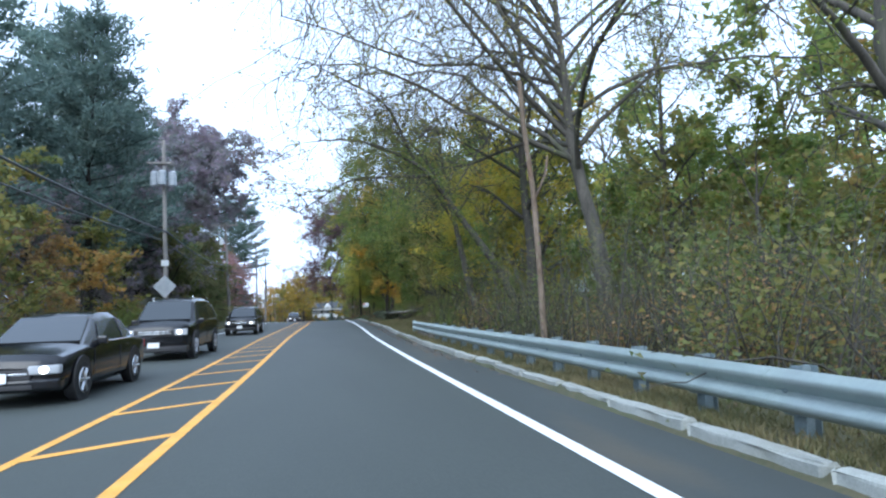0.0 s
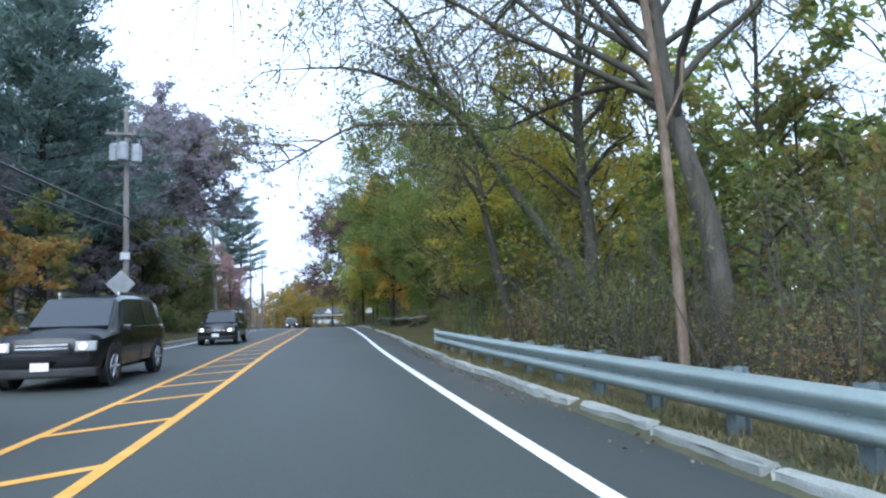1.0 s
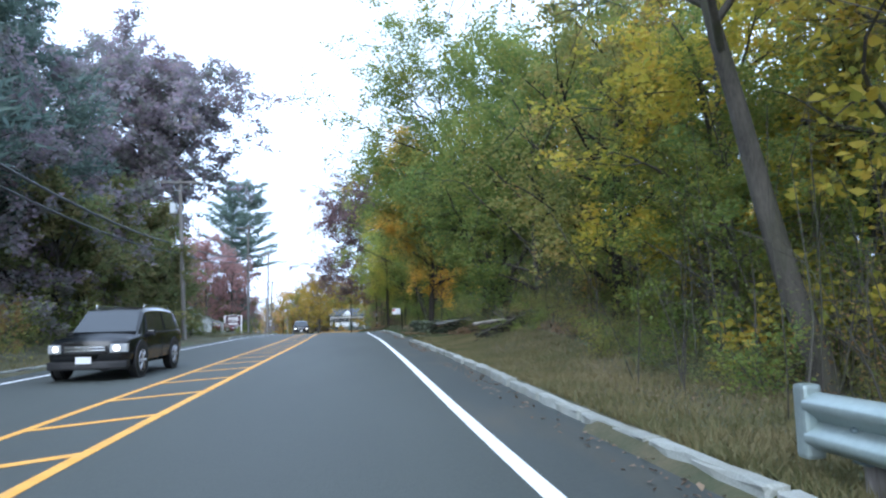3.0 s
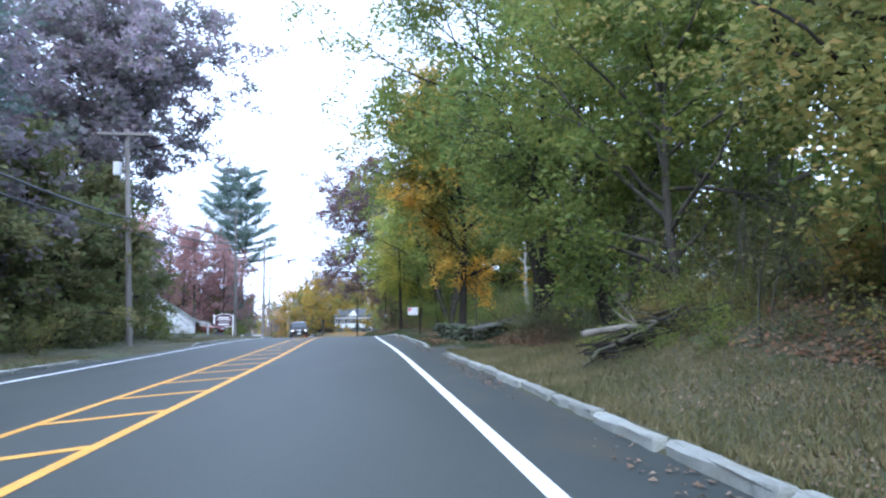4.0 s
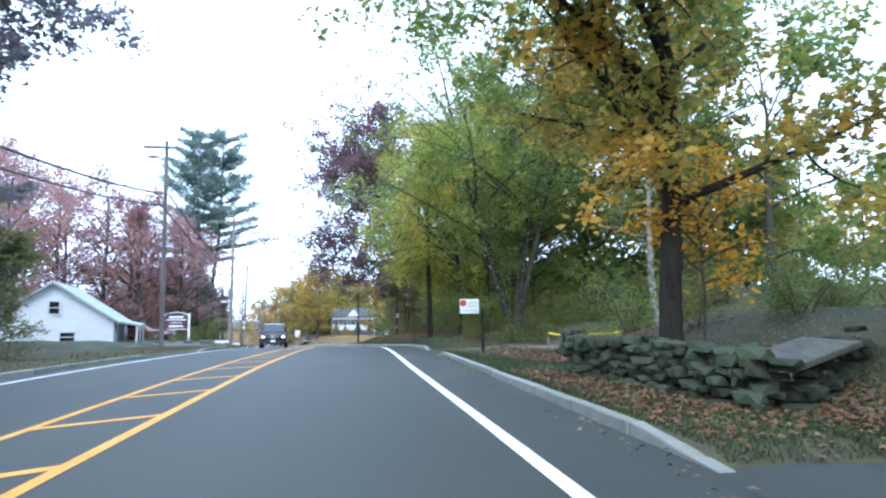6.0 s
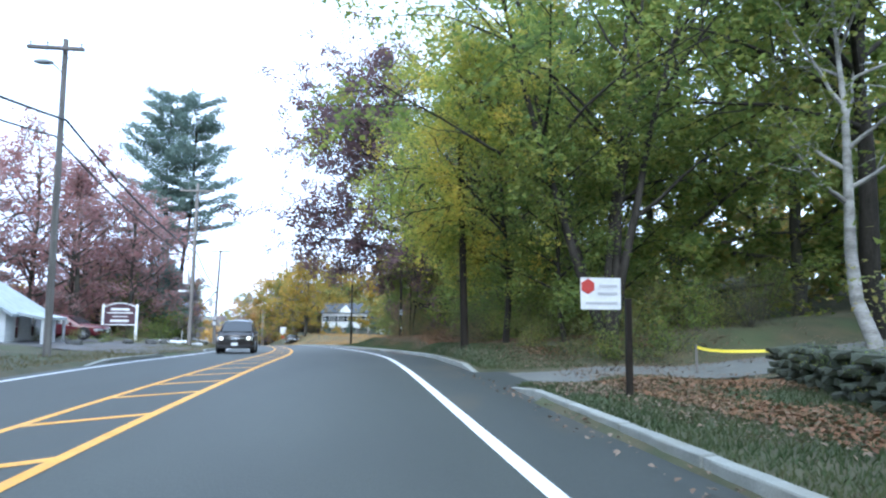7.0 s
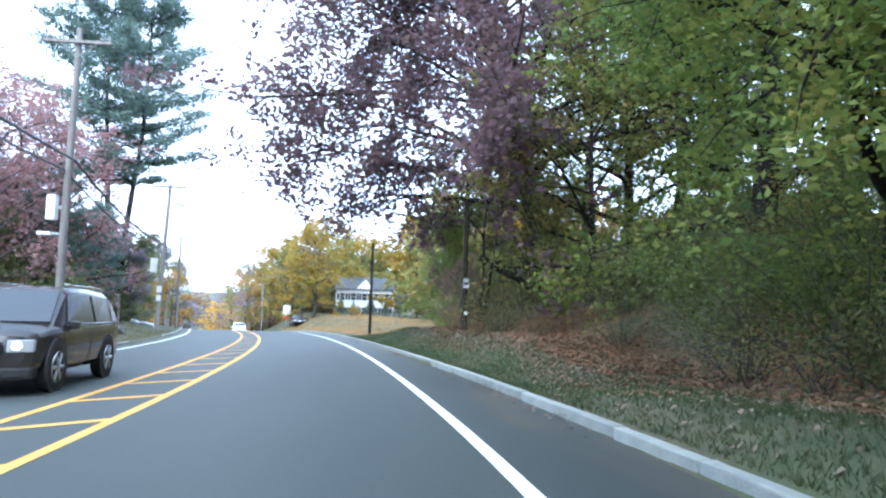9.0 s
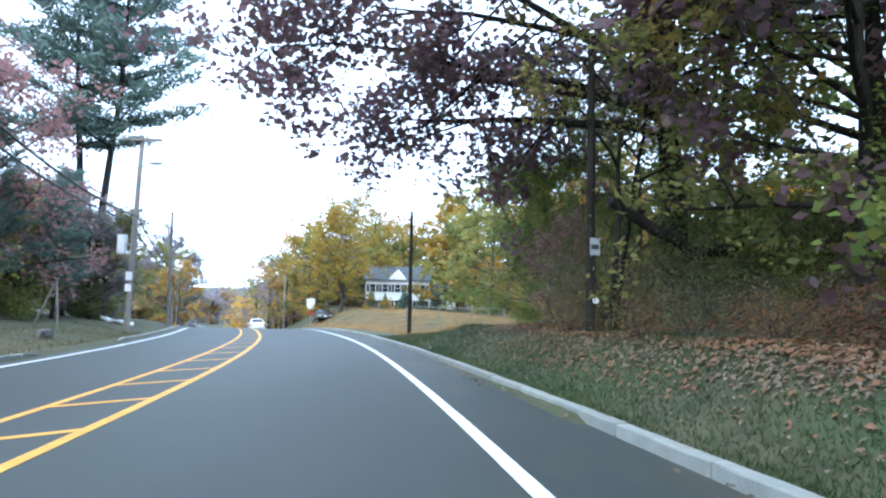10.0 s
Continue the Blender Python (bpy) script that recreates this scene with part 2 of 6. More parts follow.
def lkerb_x(y):
    return left_x(y) - lkerb_gap(y)


def smooth(a, b, v):
    t = np.clip((v - a) / (b - a), 0, 1)
    return t * t * (3 - 2 * t)


def land(x, y):
    """Height of the ground away from the roadway."""
    x, y = np.asarray(x, float), np.asarray(y, float)
    r = road_z(y)
    right, left = x - kerb_x(y), lkerb_x(y) - x
    bank1 = 1.9 * smooth(0.2, 8.0, right) * smooth(34, 46, y) * (1 - smooth(50, 57, y)) + 1.3 * smooth(2.6, 7.0, right) * smooth(60.5, 63.5, y) * (1 - smooth(72, 82, y)) + 0.8 * smooth(4, 14, right) * smooth(78, 84, y) * (1 - smooth(92, 100, y))
    bank2 = 0.85 * smooth(0.15, 2.6, right) * smooth(103, 111, y) * (1 - smooth(124, 138, y)) + 3.7 * smooth(3.6, 10.5, right) * smooth(94, 106, y) * (1 - smooth(122, 136, y))
    dip = -0.5 * smooth(1.5, 6, right) * (1 - smooth(26, 38, y))
    field = np.clip(-1.15 - 0.012 * (y - 120) - r, 0, 30) * smooth(122, 150, y) * (1 - smooth(192, 222, y)) * smooth(1.5, 9, right)
    lrise = 0.5 * smooth(1, 10, left) + 0.35 * smooth(100, 130, y) * smooth(0.5, 3, left) + np.clip(-2.4 - r, 0, 30) * 0.6 * smooth(140, 170, y) * smooth(3, 14, left)
    knoll = 0.9 * smooth(12, 22, right) * smooth(62, 72, y) * (1 - smooth(100, 112, y))
    mouth = (smooth(81.0, 82.2, y) * (1 - smooth(85.3, 86.2, y)) + smooth(57.2, 58.2, y) * (1 - smooth(61.6, 62.4, y))) * (1 - smooth(1.2, 2.6, right))
    verge = (0.45 * smooth(0.05, 0.8, right) + 0.3 * smooth(2.2, 5.0, right)) * smooth(86.2, 88.6, y) * (1 - smooth(97, 106, y))
    lump = 0.06 * np.sin(x * 1.3 + y * 0.4) * np.sin(y * 0.9 - x * 0.5) * smooth(0.6, 3, np.maximum(right, left))
    z = r + 0.10 + np.where(right > 0, bank1 + bank2 + dip + field + knoll + verge - 0.17 * mouth, 0) + np.where(left > 0, lrise, 0) + lump
    inside = np.minimum(-right, -left)
    return np.where(inside > -0.02, r - 0.12, z)


def land_z(x, y):
    return float(land(x, y))


# ---------------------------------------------------------------- mesh helpers
def mesh_of(name, verts, faces, mat, smooth_faces=False):
    me = bpy.data.meshes.new(name)
    me.from_pydata([tuple(v) for v in verts], [], [tuple(f) for f in faces])
    me.materials.append(mat)
    if smooth_faces:
        me.polygons.foreach_set("use_smooth", [True] * len(me.polygons))
    me.update()
    return me


def quick_mesh(name, verts, quads, mat):
    """A mesh from arrays: verts (n, 3), quads (m, 4)."""
    me = bpy.data.meshes.new(name)
    me.vertices.add(len(verts))
    me.vertices.foreach_set("co", np.asarray(verts, np.float32).ravel())
    me.loops.add(quads.size)
    me.loops.foreach_set("vertex_index", np.asarray(quads, np.int32).ravel())
    me.polygons.add(len(quads))
    me.polygons.foreach_set("loop_start", np.arange(0, quads.size, quads.shape[1], dtype=np.int32))
    me.materials.append(mat)
    me.update(calc_edges=True)
    me.validate()
    return me


def from_bm(name, bm, mat):
    me = bpy.data.meshes.new(name)
    bmesh.ops.recalc_face_normals(bm, faces=bm.faces)
    bm.to_mesh(me)
    bm.free()
    me.materials.append(mat)
    return me


def child(name, me, parent, label=""):
    ob = new(name, me)
    ob.parent = parent
    if label:
        ob["label"] = label
    return ob


def part(name, bm, mat, parent, label=""):
    return child(name, from_bm(name, bm, mat), parent, label)


def thing(name, x, y, z, label, category, group="", kind="", turn=0.0):
    ob = new(name)
    ob.matrix_world = pose(x, y, z, 0, 0, turn)
    ob.empty_display_size = 0.2
    return tagged(ob, label, category, group, kind)


def box(bm, x0, x1, y0, y1, z0, z1, bevel=0.0, m=None):
    r = bmesh.ops.create_cube(bm, size=1.0)
    vs = r["verts"]
    bmesh.ops.scale(bm, vec=(x1 - x0, y1 - y0, z1 - z0), verts=vs)
    bmesh.ops.translate(bm, vec=((x0 + x1) / 2, (y0 + y1) / 2, (z0 + z1) / 2), verts=vs)
    if m is not None:
        bmesh.ops.transform(bm, matrix=m, verts=vs)
    if bevel:
        es = list({e for v in vs for e in v.link_edges})
        bmesh.ops.bevel(bm, geom=es, offset=bevel, segments=2, affect="EDGES", profile=0.6)
    return bm


def boxed(*a, **k):
    return box(bmesh.new(), *a, **k)


def rod(bm, p, q, r0, r1=None, sides=8):
    p, q = Vector(p), Vector(q)
    r1 = r0 if r1 is None else r1
    m = Matrix.Translation((p + q) / 2) @ (q - p).to_track_quat("Z", "Y").to_matrix().to_4x4()
    bmesh.ops.create_cone(bm, cap_ends=True, segments=sides, radius1=r0, radius2=r1, depth=(q - p).length, matrix=m)
    return bm


def prism(bm, outline, x0, x1, axis="x"):
    """An outline of (a, b) pairs drawn out along one axis."""
    def at(u, a, b):
        return (u, a, b) if axis == "x" else (a, u, b) if axis == "y" else (a, b, u)
    lo = [bm.verts.new(at(x0, a, b)) for a, b in outline]
    hi = [bm.verts.new(at(x1, a, b)) for a, b in outline]
    k = len(outline)
    bm.faces.new(lo[::-1])
    bm.faces.new(hi)
    for i in range(k):
        bm.faces.new((lo[i], lo[(i + 1) % k], hi[(i + 1) % k], hi[i]))
    return bm


def ribbon(ys, xa, xb, lift):
    """A strip along the road between two lines of x."""
    ys = np.asarray(ys, float)
    a = np.stack([xa(ys), ys, road_z(ys) + lift], 1)
    b = np.stack([xb(ys), ys, road_z(ys) + lift], 1)
    k = len(ys)
    quads = np.stack([np.arange(k - 1), np.arange(k - 1) + k, np.arange(1, k) + k, np.arange(1, k)], 1)
    return np.concatenate([a, b]), quads


# ---------------------------------------------------------------- ground and road
def lay_ground():
    ys = np.concatenate([[-3000, -900, -300, -120], np.arange(-60, 160, 0.8), np.arange(160, 300, 4), [320, 360, 420, 600, 1000, 3000]])
    off = np.concatenate([[-3000, -900, -300, -120, -60, -40], np.arange(-30, -12, 1.5), np.arange(-12, 14, 0.4), np.arange(14, 34, 1.5), [40, 60, 120, 300, 900, 3000]])
    mid = yellow_x(ys)
    xx = mid[:, None] * np.where(np.abs(off) < 200, 1, 0)[None, :] + off[None, :]
    yy = np.repeat(ys[:, None], len(off), 1)
    zz = land(xx, np.clip(yy, -60, 420))
    v = np.stack([xx, yy, zz], 2).reshape(-1, 3)
    r, c = len(ys), len(off)
    i = (np.arange(r - 1)[:, None] * c + np.arange(c - 1)[None, :]).ravel()
    q = np.stack([i, i + 1, i + c + 1, i + c], 1)
    ob = new("ground", quick_mesh("ground", v, q, SOIL))
    ob.data.polygons.foreach_set("use_smooth", [True] * len(q))
    return tagged(ob, "verge and woodland soil with dry grass and leaf litter", "ground", kind="structure")


ground = lay_ground()
ROAD_YS = np.concatenate([np.arange(-50, 170, 1.0), np.arange(170, 420, 4.0)])
v, q = ribbon(ROAD_YS, lambda y: lkerb_x(y) - 0.05, lambda y: kerb_x(y) + 0.05, 0.0)
road = tagged(new("road", quick_mesh("road", v, q, ASPHALT)), "dark grey asphalt two-lane road with painted lines", "road", kind="structure")
v, q = ribbon(np.arange(-50, 170, 1.0), lambda y: white_x(y) + 0.05, lambda y: kerb_x(y) + 0.02, 0.004)
tagged(new("road_shoulder", quick_mesh("road_shoulder", v, q, SHOULDER)), "darker asphalt shoulder beside the kerb", "road", kind="structure")
road_markings = thing("road_markings", 0, 0, 0, "yellow hatched median and white edge lines painted on asphalt", "road marking", kind="structure")


def stripe(name, xa, xb, ys, mat):
    v, q = ribbon(ys, xa, xb, 0.006)
    return child(name, quick_mesh(name, v, q, mat), road_markings)


stripe("edge_line", lambda y: white_x(y) - 0.075, lambda y: white_x(y) + 0.085, ROAD_YS, WHITE_PAINT)
stripe("edge_line", lambda y: left_x(y) - 0.07, lambda y: left_x(y) + 0.07, ROAD_YS, WHITE_PAINT)
stripe("median_line", lambda y: yellow_x(y) - 0.12, lambda y: yellow_x(y) + 0.02, ROAD_YS, YELLOW)
stripe("median_line", lambda y: yellow_x(y) - median_gap(y) - 0.06, lambda y: yellow_x(y) - median_gap(y) + 0.06, ROAD_YS, YELLOW)
HATCH_K = [-20, 0, 4, 6, 8, 10, 13, 16, 19, 21, 25, 27, 30, 32, 35, 37, 39, 42, 63]
HATCH_Y = [-48, 7.95, 19.1, 23.9, 28.6, 33.8, 42.3, 50.1, 57.2, 62.9, 75.4, 81.2, 88.2, 93.5, 101.1, 106.2, 111, 118.7, 177]
for k in range(-16, 60):
    y0 = float(np.interp(k, HATCH_K, HATCH_Y))
    ya = y0 - 0.9
    g = float(median_gap(ya))
    a, b = (float(yellow_x(y0)) - 0.12, y0), (float(yellow_x(ya)) - g + 0.06, ya)
    vs = [(a[0], a[1] - 0.11, 0), (a[0], a[1] + 0.11, 0), (b[0], b[1] + 0.11, 0), (b[0], b[1] - 0.11, 0)]
    vs = [(x, y, float(road_z(y)) + 0.006) for x, y, _ in vs]
    child("hatch_stripe", mesh_of("hatch_stripe", vs, [(0, 1, 2, 3)], YELLOW), road_markings)


# ---------------------------------------------------------------- plants
class Wood:
    """Collects the tubes of a trunk with its limbs, and the places where leaves grow."""

    def __init__(self, seed, spot=None, clear=5.2):
        self.rng = np.random.default_rng(seed)
        self.spot, self.clear = spot, clear
        self.v, self.f, self.n, self.tips = [], [], 0, []

    def over_road(self, pts):
        """True where a branch would hang low over the roadway."""
        if self.spot is None:
            return False
        x, y = pts[:, 0] + self.spot[0], pts[:, 1] + self.spot[1]
        z = pts[:, 2] + land_z(*self.spot) - road_z(y)
        return bool(np.any((x < kerb_x(y) + 0.9) & (x > lkerb_x(y) - 0.9) & (z < self.clear)))

    def tube(self, pts, r0, r1, sides):
        pts = np.asarray(pts, float)
        k = len(pts)
        d = np.gradient(pts, axis=0)
        d /= np.linalg.norm(d, axis=1)[:, None] + 1e-9
        up = np.where(np.abs(d[:, 2:3]) > 0.9, np.array([[1.0, 0, 0]]), np.array([[0, 0, 1.0]]))
        a = np.cross(d, up)
        a /= np.linalg.norm(a, axis=1)[:, None] + 1e-9
        b = np.cross(d, a)
        r = np.linspace(r0, r1, k)[:, None, None]
        t = np.arange(sides) * 2 * np.pi / sides
        ring = pts[:, None, :] + r * (a[:, None, :] * np.cos(t)[None, :, None] + b[:, None, :] * np.sin(t)[None, :, None])
        i = (np.arange(k - 1)[:, None] * sides + np.arange(sides)[None, :]).ravel()
        j = (np.arange(k - 1)[:, None] * sides + (np.arange(sides)[None, :] + 1) % sides).ravel()
        self.v.append(ring.reshape(-1, 3))
        self.f.append(np.stack([i, j, j + sides, i + sides], 1) + self.n)
        self.n += k * sides

    def bough(self, start, direction, length, bend, steps, wobble):
        """Points of a branch that bends by `bend` in z along its way."""
        p, d = np.array(start, float), np.array(direction, float)
        d /= np.linalg.norm(d)
        out = [p.copy()]
        for _ in range(steps):
            d = d + np.array([0, 0, bend / steps]) + self.rng.normal(0, wobble, 3)
            d /= np.linalg.norm(d)
            p = p + d * length / steps
            out.append(p.copy())
        return np.array(out), d

    def mesh(self, name, mat):
        me = quick_mesh(name, np.concatenate(self.v), np.concatenate(self.f), mat)
        me.polygons.foreach_set("use_smooth", [True] * len(me.polygons))
        return me


def blades(name, centres, size, rng, mat, slim=0.55, folded=True, kite=False):
    """One small folded leaf at each centre; a plain three-cornered one where they stand for far clumps."""
    n = len(centres)
    u = rng.normal(size=(n, 3))
    u[:, 2] = u[:, 2] * 0.35 - 0.25
    u /= np.linalg.norm(u, axis=1)[:, None]
    w = np.cross(u, rng.normal(size=(n, 3)))
    w /= np.linalg.norm(w, axis=1)[:, None] + 1e-9
    nn = np.cross(u, w)
    s = (size * rng.uniform(0.6, 1.35, n))[:, None]
    c = np.asarray(centres)
    if not kite and (size > 0.19 or not folded):
        s = s * 1.25
        v = np.stack([c - u * s * 0.4, c + w * s * slim * 0.6 + u * s * 0.2, c + u * s * 0.5 - w * s * slim * 0.4], 1).reshape(-1, 3)
        return quick_mesh(name, v, np.arange(3 * n).reshape(n, 3), mat)
    v = np.stack([c - u * s * 0.5, c + w * s * slim * 0.5 + nn * s * 0.12, c + u * s * 0.5, c - w * s * slim * 0.5 + nn * s * 0.12], 1).reshape(-1, 3)
    q = np.arange(4 * n).reshape(n, 4)
    return quick_mesh(name, v, q, mat)


def leaf_cloud(w, count, spread, share=0.72):
    tips = np.array(w.tips)
    tips = tips[w.rng.permutation(len(tips))[:max(80, int(len(tips) * share))]]
    pick = tips[w.rng.integers(0, len(tips), count)]
    return pick + w.rng.normal(0, spread, (count, 3)) * np.array([1, 1, 0.75])


def broadleaf(seed, height, radius, trunk_r, base=0.3, limbs=11, leaves=6000, leaf=0.26, leaf_mat=None, bark=None, lean=(0, 0), droop=0.25, stems=1, fine=2, aim=None, top=1.0, spot=None, clear=5.2, twig=0.012, spread=0.16, wobble=0.10, share=0.66, kite=False):
    """A broad-leaved tree: stems, limbs, branches, twigs, then leaves round the twigs. Returns the two meshes."""
    w = Wood(seed, spot, clear)
    r = w.rng
    twig = 0 if leaves > 12000 and fine <= 3 else twig
    for st in range(stems):
        turn = r.uniform(0, 6.28)
        out = 0.0 if stems == 1 else height * spread
        foot = np.array([math.cos(turn), math.sin(turn), 0]) * (0 if stems == 1 else trunk_r * 0.5)
        k = 9
        u = np.linspace(0, 1, k)
        head = np.array([lean[0] + out * math.cos(turn), lean[1] + out * math.sin(turn), height * 0.93])
        pts = foot[None, :] + u[:, None] * head[None, :] + np.cumsum(r.normal(0, height * 0.008, (k, 3)), 0) * np.array([1, 1, 0.2])
        pts[0] = foot + np.array([0, 0, -0.3])
        rs = trunk_r / math.sqrt(stems)
        w.tube(np.vstack([pts[:1], pts[0:1] + [0, 0, 0.5], pts[1:]]), rs * 1.25, rs * 0.16, 9)
        n = max(4, limbs // stems)
        for i in range(n):
            f = base + (0.96 - base) * (i + r.uniform(0.1, 0.9)) / n
            p0 = np.array([np.interp(f, u, pts[:, j]) for j in range(3)])
            az = turn + i * 2.4 + r.normal(0, 0.45)
            if aim is not None and r.random() < 0.5:
                az = aim + r.normal(0, 0.5)
            prof = math.sqrt(max(0.05, 1 - ((f - (base + 0.35 * (1 - base))) / (1.02 - base) / 0.72) ** 2)) if f > base + 0.35 * (1 - base) else 0.75 + 0.25 * (f - base) / (0.35 * (1 - base) + 1e-6)
            ln = radius * prof * r.uniform(0.75, 1.2)
            el = math.radians(14 + 48 * f * top + r.normal(0, 8))
            d0 = (math.cos(az) * math.cos(el), math.sin(az) * math.cos(el), math.sin(el))
            bp, bd = w.bough(p0, d0, ln, -droop * 0.8, 6, wobble)
            if w.over_road(bp):
                bp = bp[0] + (bp - bp[0]) * np.array([0.45, 0.6, 1.0]) + np.linspace(0, 1, 7)[:, None] * np.array([0, 0, 1.5])
                if w.over_road(bp):
                    continue
            br = trunk_r / math.sqrt(stems) * (1.0 - 0.85 * f) * 0.55 + 0.018
            w.tube(bp, br, br * 0.22, 5)
            subs = 7 if radius > 7 else 6 if radius > 3 else 4
            for s in range(subs):
                g = 0.3 + 0.7 * (s + r.random()) / subs
                q0 = np.array([np.interp(g, np.linspace(0, 1, 7), bp[:, j]) for j in range(3)])
                sd = bd + r.normal(0, 0.75, 3)
                sp, se = w.bough(q0, sd, ln * 0.45 * r.uniform(0.6, 1.2), -droop, 4, 0.16)
                if w.over_road(sp):
                    continue
                w.tube(sp, br * 0.34, 0.008, 3)
                w.tips.extend(sp[1:])
                for _ in range(fine):
                    t0 = sp[r.integers(1, 5)]
                    tp, _d = w.bough(t0, se + r.normal(0, 0.9, 3), ln * 0.24 * r.uniform(0.5, 1.3), -droop * 1.2, 4 if fine > 6 else 2, 0.26 if fine > 6 else 0.2)
                    if w.over_road(tp):
                        continue
                    if twig:
                        w.tube(tp, twig, twig * 0.4, 3)
                    w.tips.extend(tp[1:])
    wood = w.mesh("trunk", bark or BARK)
    cl = leaf_cloud(w, leaves, 0.17 + 0.017 * radius, share) if leaves else None
    crown = blades("crown", cl, leaf, r, leaf_mat or L_GREEN, slim=0.75 if kite else 0.55, kite=kite) if leaves else None
    return wood, crown


def pine(seed, height, radius, trunk_r, base=0.25, tufts=1.0, needle=0.55, step=0.85, forks=1, reach=None):
    """A white pine: whorls of level branches with tufts of needles on their outer halves."""
    w = Wood(seed)
    r = w.rng
    cs, us = [], []
    for st in range(forks):
        sx = 0 if forks == 1 else (st - 0.5 * (forks - 1)) * radius * 0.55
        pts = np.array([(sx * min(1, h * 1.6) + r.normal(0, 0.12), r.normal(0, 0.12), h * height) for h in np.linspace(-0.01, 1, 9)])
        w.tube(pts, trunk_r, 0.03, 8)
        h = base * height
        while h < height * 0.985:
            f = (h / height - base) / (1 - base)
            n = int(r.integers(3, 6))
            for i in range(n):
                az = i * 6.28 / n + r.uniform(-0.6, 0.6)
                ln = radius * (0.45 + 0.55 * math.sin(min(1, f * 1.6 + 0.25) * 1.57)) * ((1 - f * 0.72) if forks == 1 else (1 - 0.6 * f ** 3)) * r.uniform(0.5, 1.25)
                p0 = (np.interp(h / height, np.linspace(-0.01, 1, 9), pts[:, 0]), np.interp(h / height, np.linspace(-0.01, 1, 9), pts[:, 1]), h)
                bp, bd = w.bough(p0, (math.cos(az), math.sin(az), 0.05 + 0.5 * f), ln, 0.28, 5, 0.06)
                w.tube(bp, 0.03 + 0.05 * (1 - f), 0.01, 4)
                for g in np.linspace(0.35, 1.0, int(3 + ln * 2.0 * tufts)):
                    c = np.array([np.interp(g, np.linspace(0, 1, 6), bp[:, j]) for j in range(3)])
                    m = int(12 * tufts)
                    cs.append(c + r.normal(0, 0.17 + 0.05 * ln, (m, 3)) * np.array([1.2, 1.2, 0.4 if forks == 1 else 0.28]))
                    us.append(r.normal(0, 1, (m, 3)) * np.array([1, 1, 0.5]) + np.array([0, 0, 0.35]) + bd * 0.6)
            h += step * r.uniform(0.6, 1.4)
    if reach is not None:
        # one long bare limb with needles at its tip alone
        tip = np.array(reach, float)
        pts = np.linspace((0.6, 0, tip[2] - 2.6), tip, 7) - np.sin(np.linspace(0, 3.14, 7))[:, None] * np.array([[0, 0, 0.7]])
        w.tube(pts, 0.06, 0.012, 5)
        cs.append(tip + r.normal(0, 1, (90, 3)) * np.array([0.62, 0.5, 0.07]))
        us.append(r.normal(0, 1, (90, 3)) * np.array([1, 1, 0.15]))
    wood = w.mesh("trunk", DARK_BARK)
    c, u = np.concatenate(cs), np.concatenate(us)
    u /= np.linalg.norm(u, axis=1)[:, None]
    side = np.cross(u, r.normal(size=u.shape))
    side /= np.linalg.norm(side, axis=1)[:, None] + 1e-9
    s = needle * r.uniform(0.6, 1.3, len(c))[:, None]
    vv = np.stack([c - side * s * 0.12, c + side * s * 0.12, c + u * s], 1).reshape(-1, 3)
    crown = quick_mesh("crown", vv, np.arange(len(vv)).reshape(-1, 3), L_PINE)
    return wood, crown


def shrub(seed, height, radius, leaves=1300, leaf=0.16, leaf_mat=None, stems=7, folded=True):
    w = Wood(seed)
    r = w.rng
    for i in range(stems):
        az = i * 2.4 + r.normal(0, 0.4)
        lean = r.uniform(0.15, 0.9)
        bp, bd = w.bough((r.normal(0, 0.12), r.normal(0, 0.12), -0.1), (math.cos(az) * lean, math.sin(az) * lean, 1), height * r.uniform(0.6, 1.1), -0.35 * radius / height, 5, 0.13)
        bp[:, :2] *= radius / max(0.4, height * 0.55)
        w.tube(bp, 0.022, 0.006, 4)
        w.tips.extend(bp[1:])
        for _ in range(3):
            tp, _d = w.bough(bp[r.integers(1, 6)], bd + r.normal(0, 0.8, 3), height * 0.32, -0.3, 3, 0.2)
            w.tube(tp, 0.009, 0.003, 3)
            w.tips.extend(tp[1:])
    wood = w.mesh("branchwork", BARK)
    return wood, blades("foliage", leaf_cloud(w, leaves, 0.16 * radius + 0.1, 0.7), leaf, r, leaf_mat or L_OLIVE, folded=folded)


def plant(name, meshes, x, y, label, category="tree", group="", turn=0.0, size=1.0):
    ob = thing(name, x, y, land_z(x, y), label, category, group, turn=turn)
    ob.scale = (size, size, size)
    for n, me in zip(("trunk", "crown") if category == "tree" else ("branchwork", "foliage"), meshes):
        if me:
            child(n, me, ob)
    return ob


def again(ob, x, y, turn, size=1.0):
    """Another plant of the same kind, turned and sized."""
    return copy_thing(ob, pose(x, y, land_z(x, y) - 0.05, 0, 0, turn) @ Matrix.Diagonal((size, size, size * (0.93 + 0.14 * ((turn % 7) / 7)), 1)))


# kinds of trees that stand in several places; the first of each is set at its own spot
rnd = random.Random(7)
KINDS = {}


def kind_of(key, x, y, name, meshes, label, category="tree", group="", size=1.0):
    KINDS.setdefault(key, []).append(plant(name, meshes, x, y, label, category, group, size=size))


def scatter(keys, spots, group=""):
    """spots: rows of x, y, size."""
    for x, y, s in spots:
        src = rnd.choice(KINDS[rnd.choice(keys)])
        c = again(src, x, y, rnd.uniform(0, 360), s * rnd.uniform(0.92, 1.08))
        if group:
            c["group"] = group


def low_growth(label):
    """One root for growth that nobody could count."""
    return thing("undergrowth", 0, 0, 0, label, "undergrowth", kind="stuff")


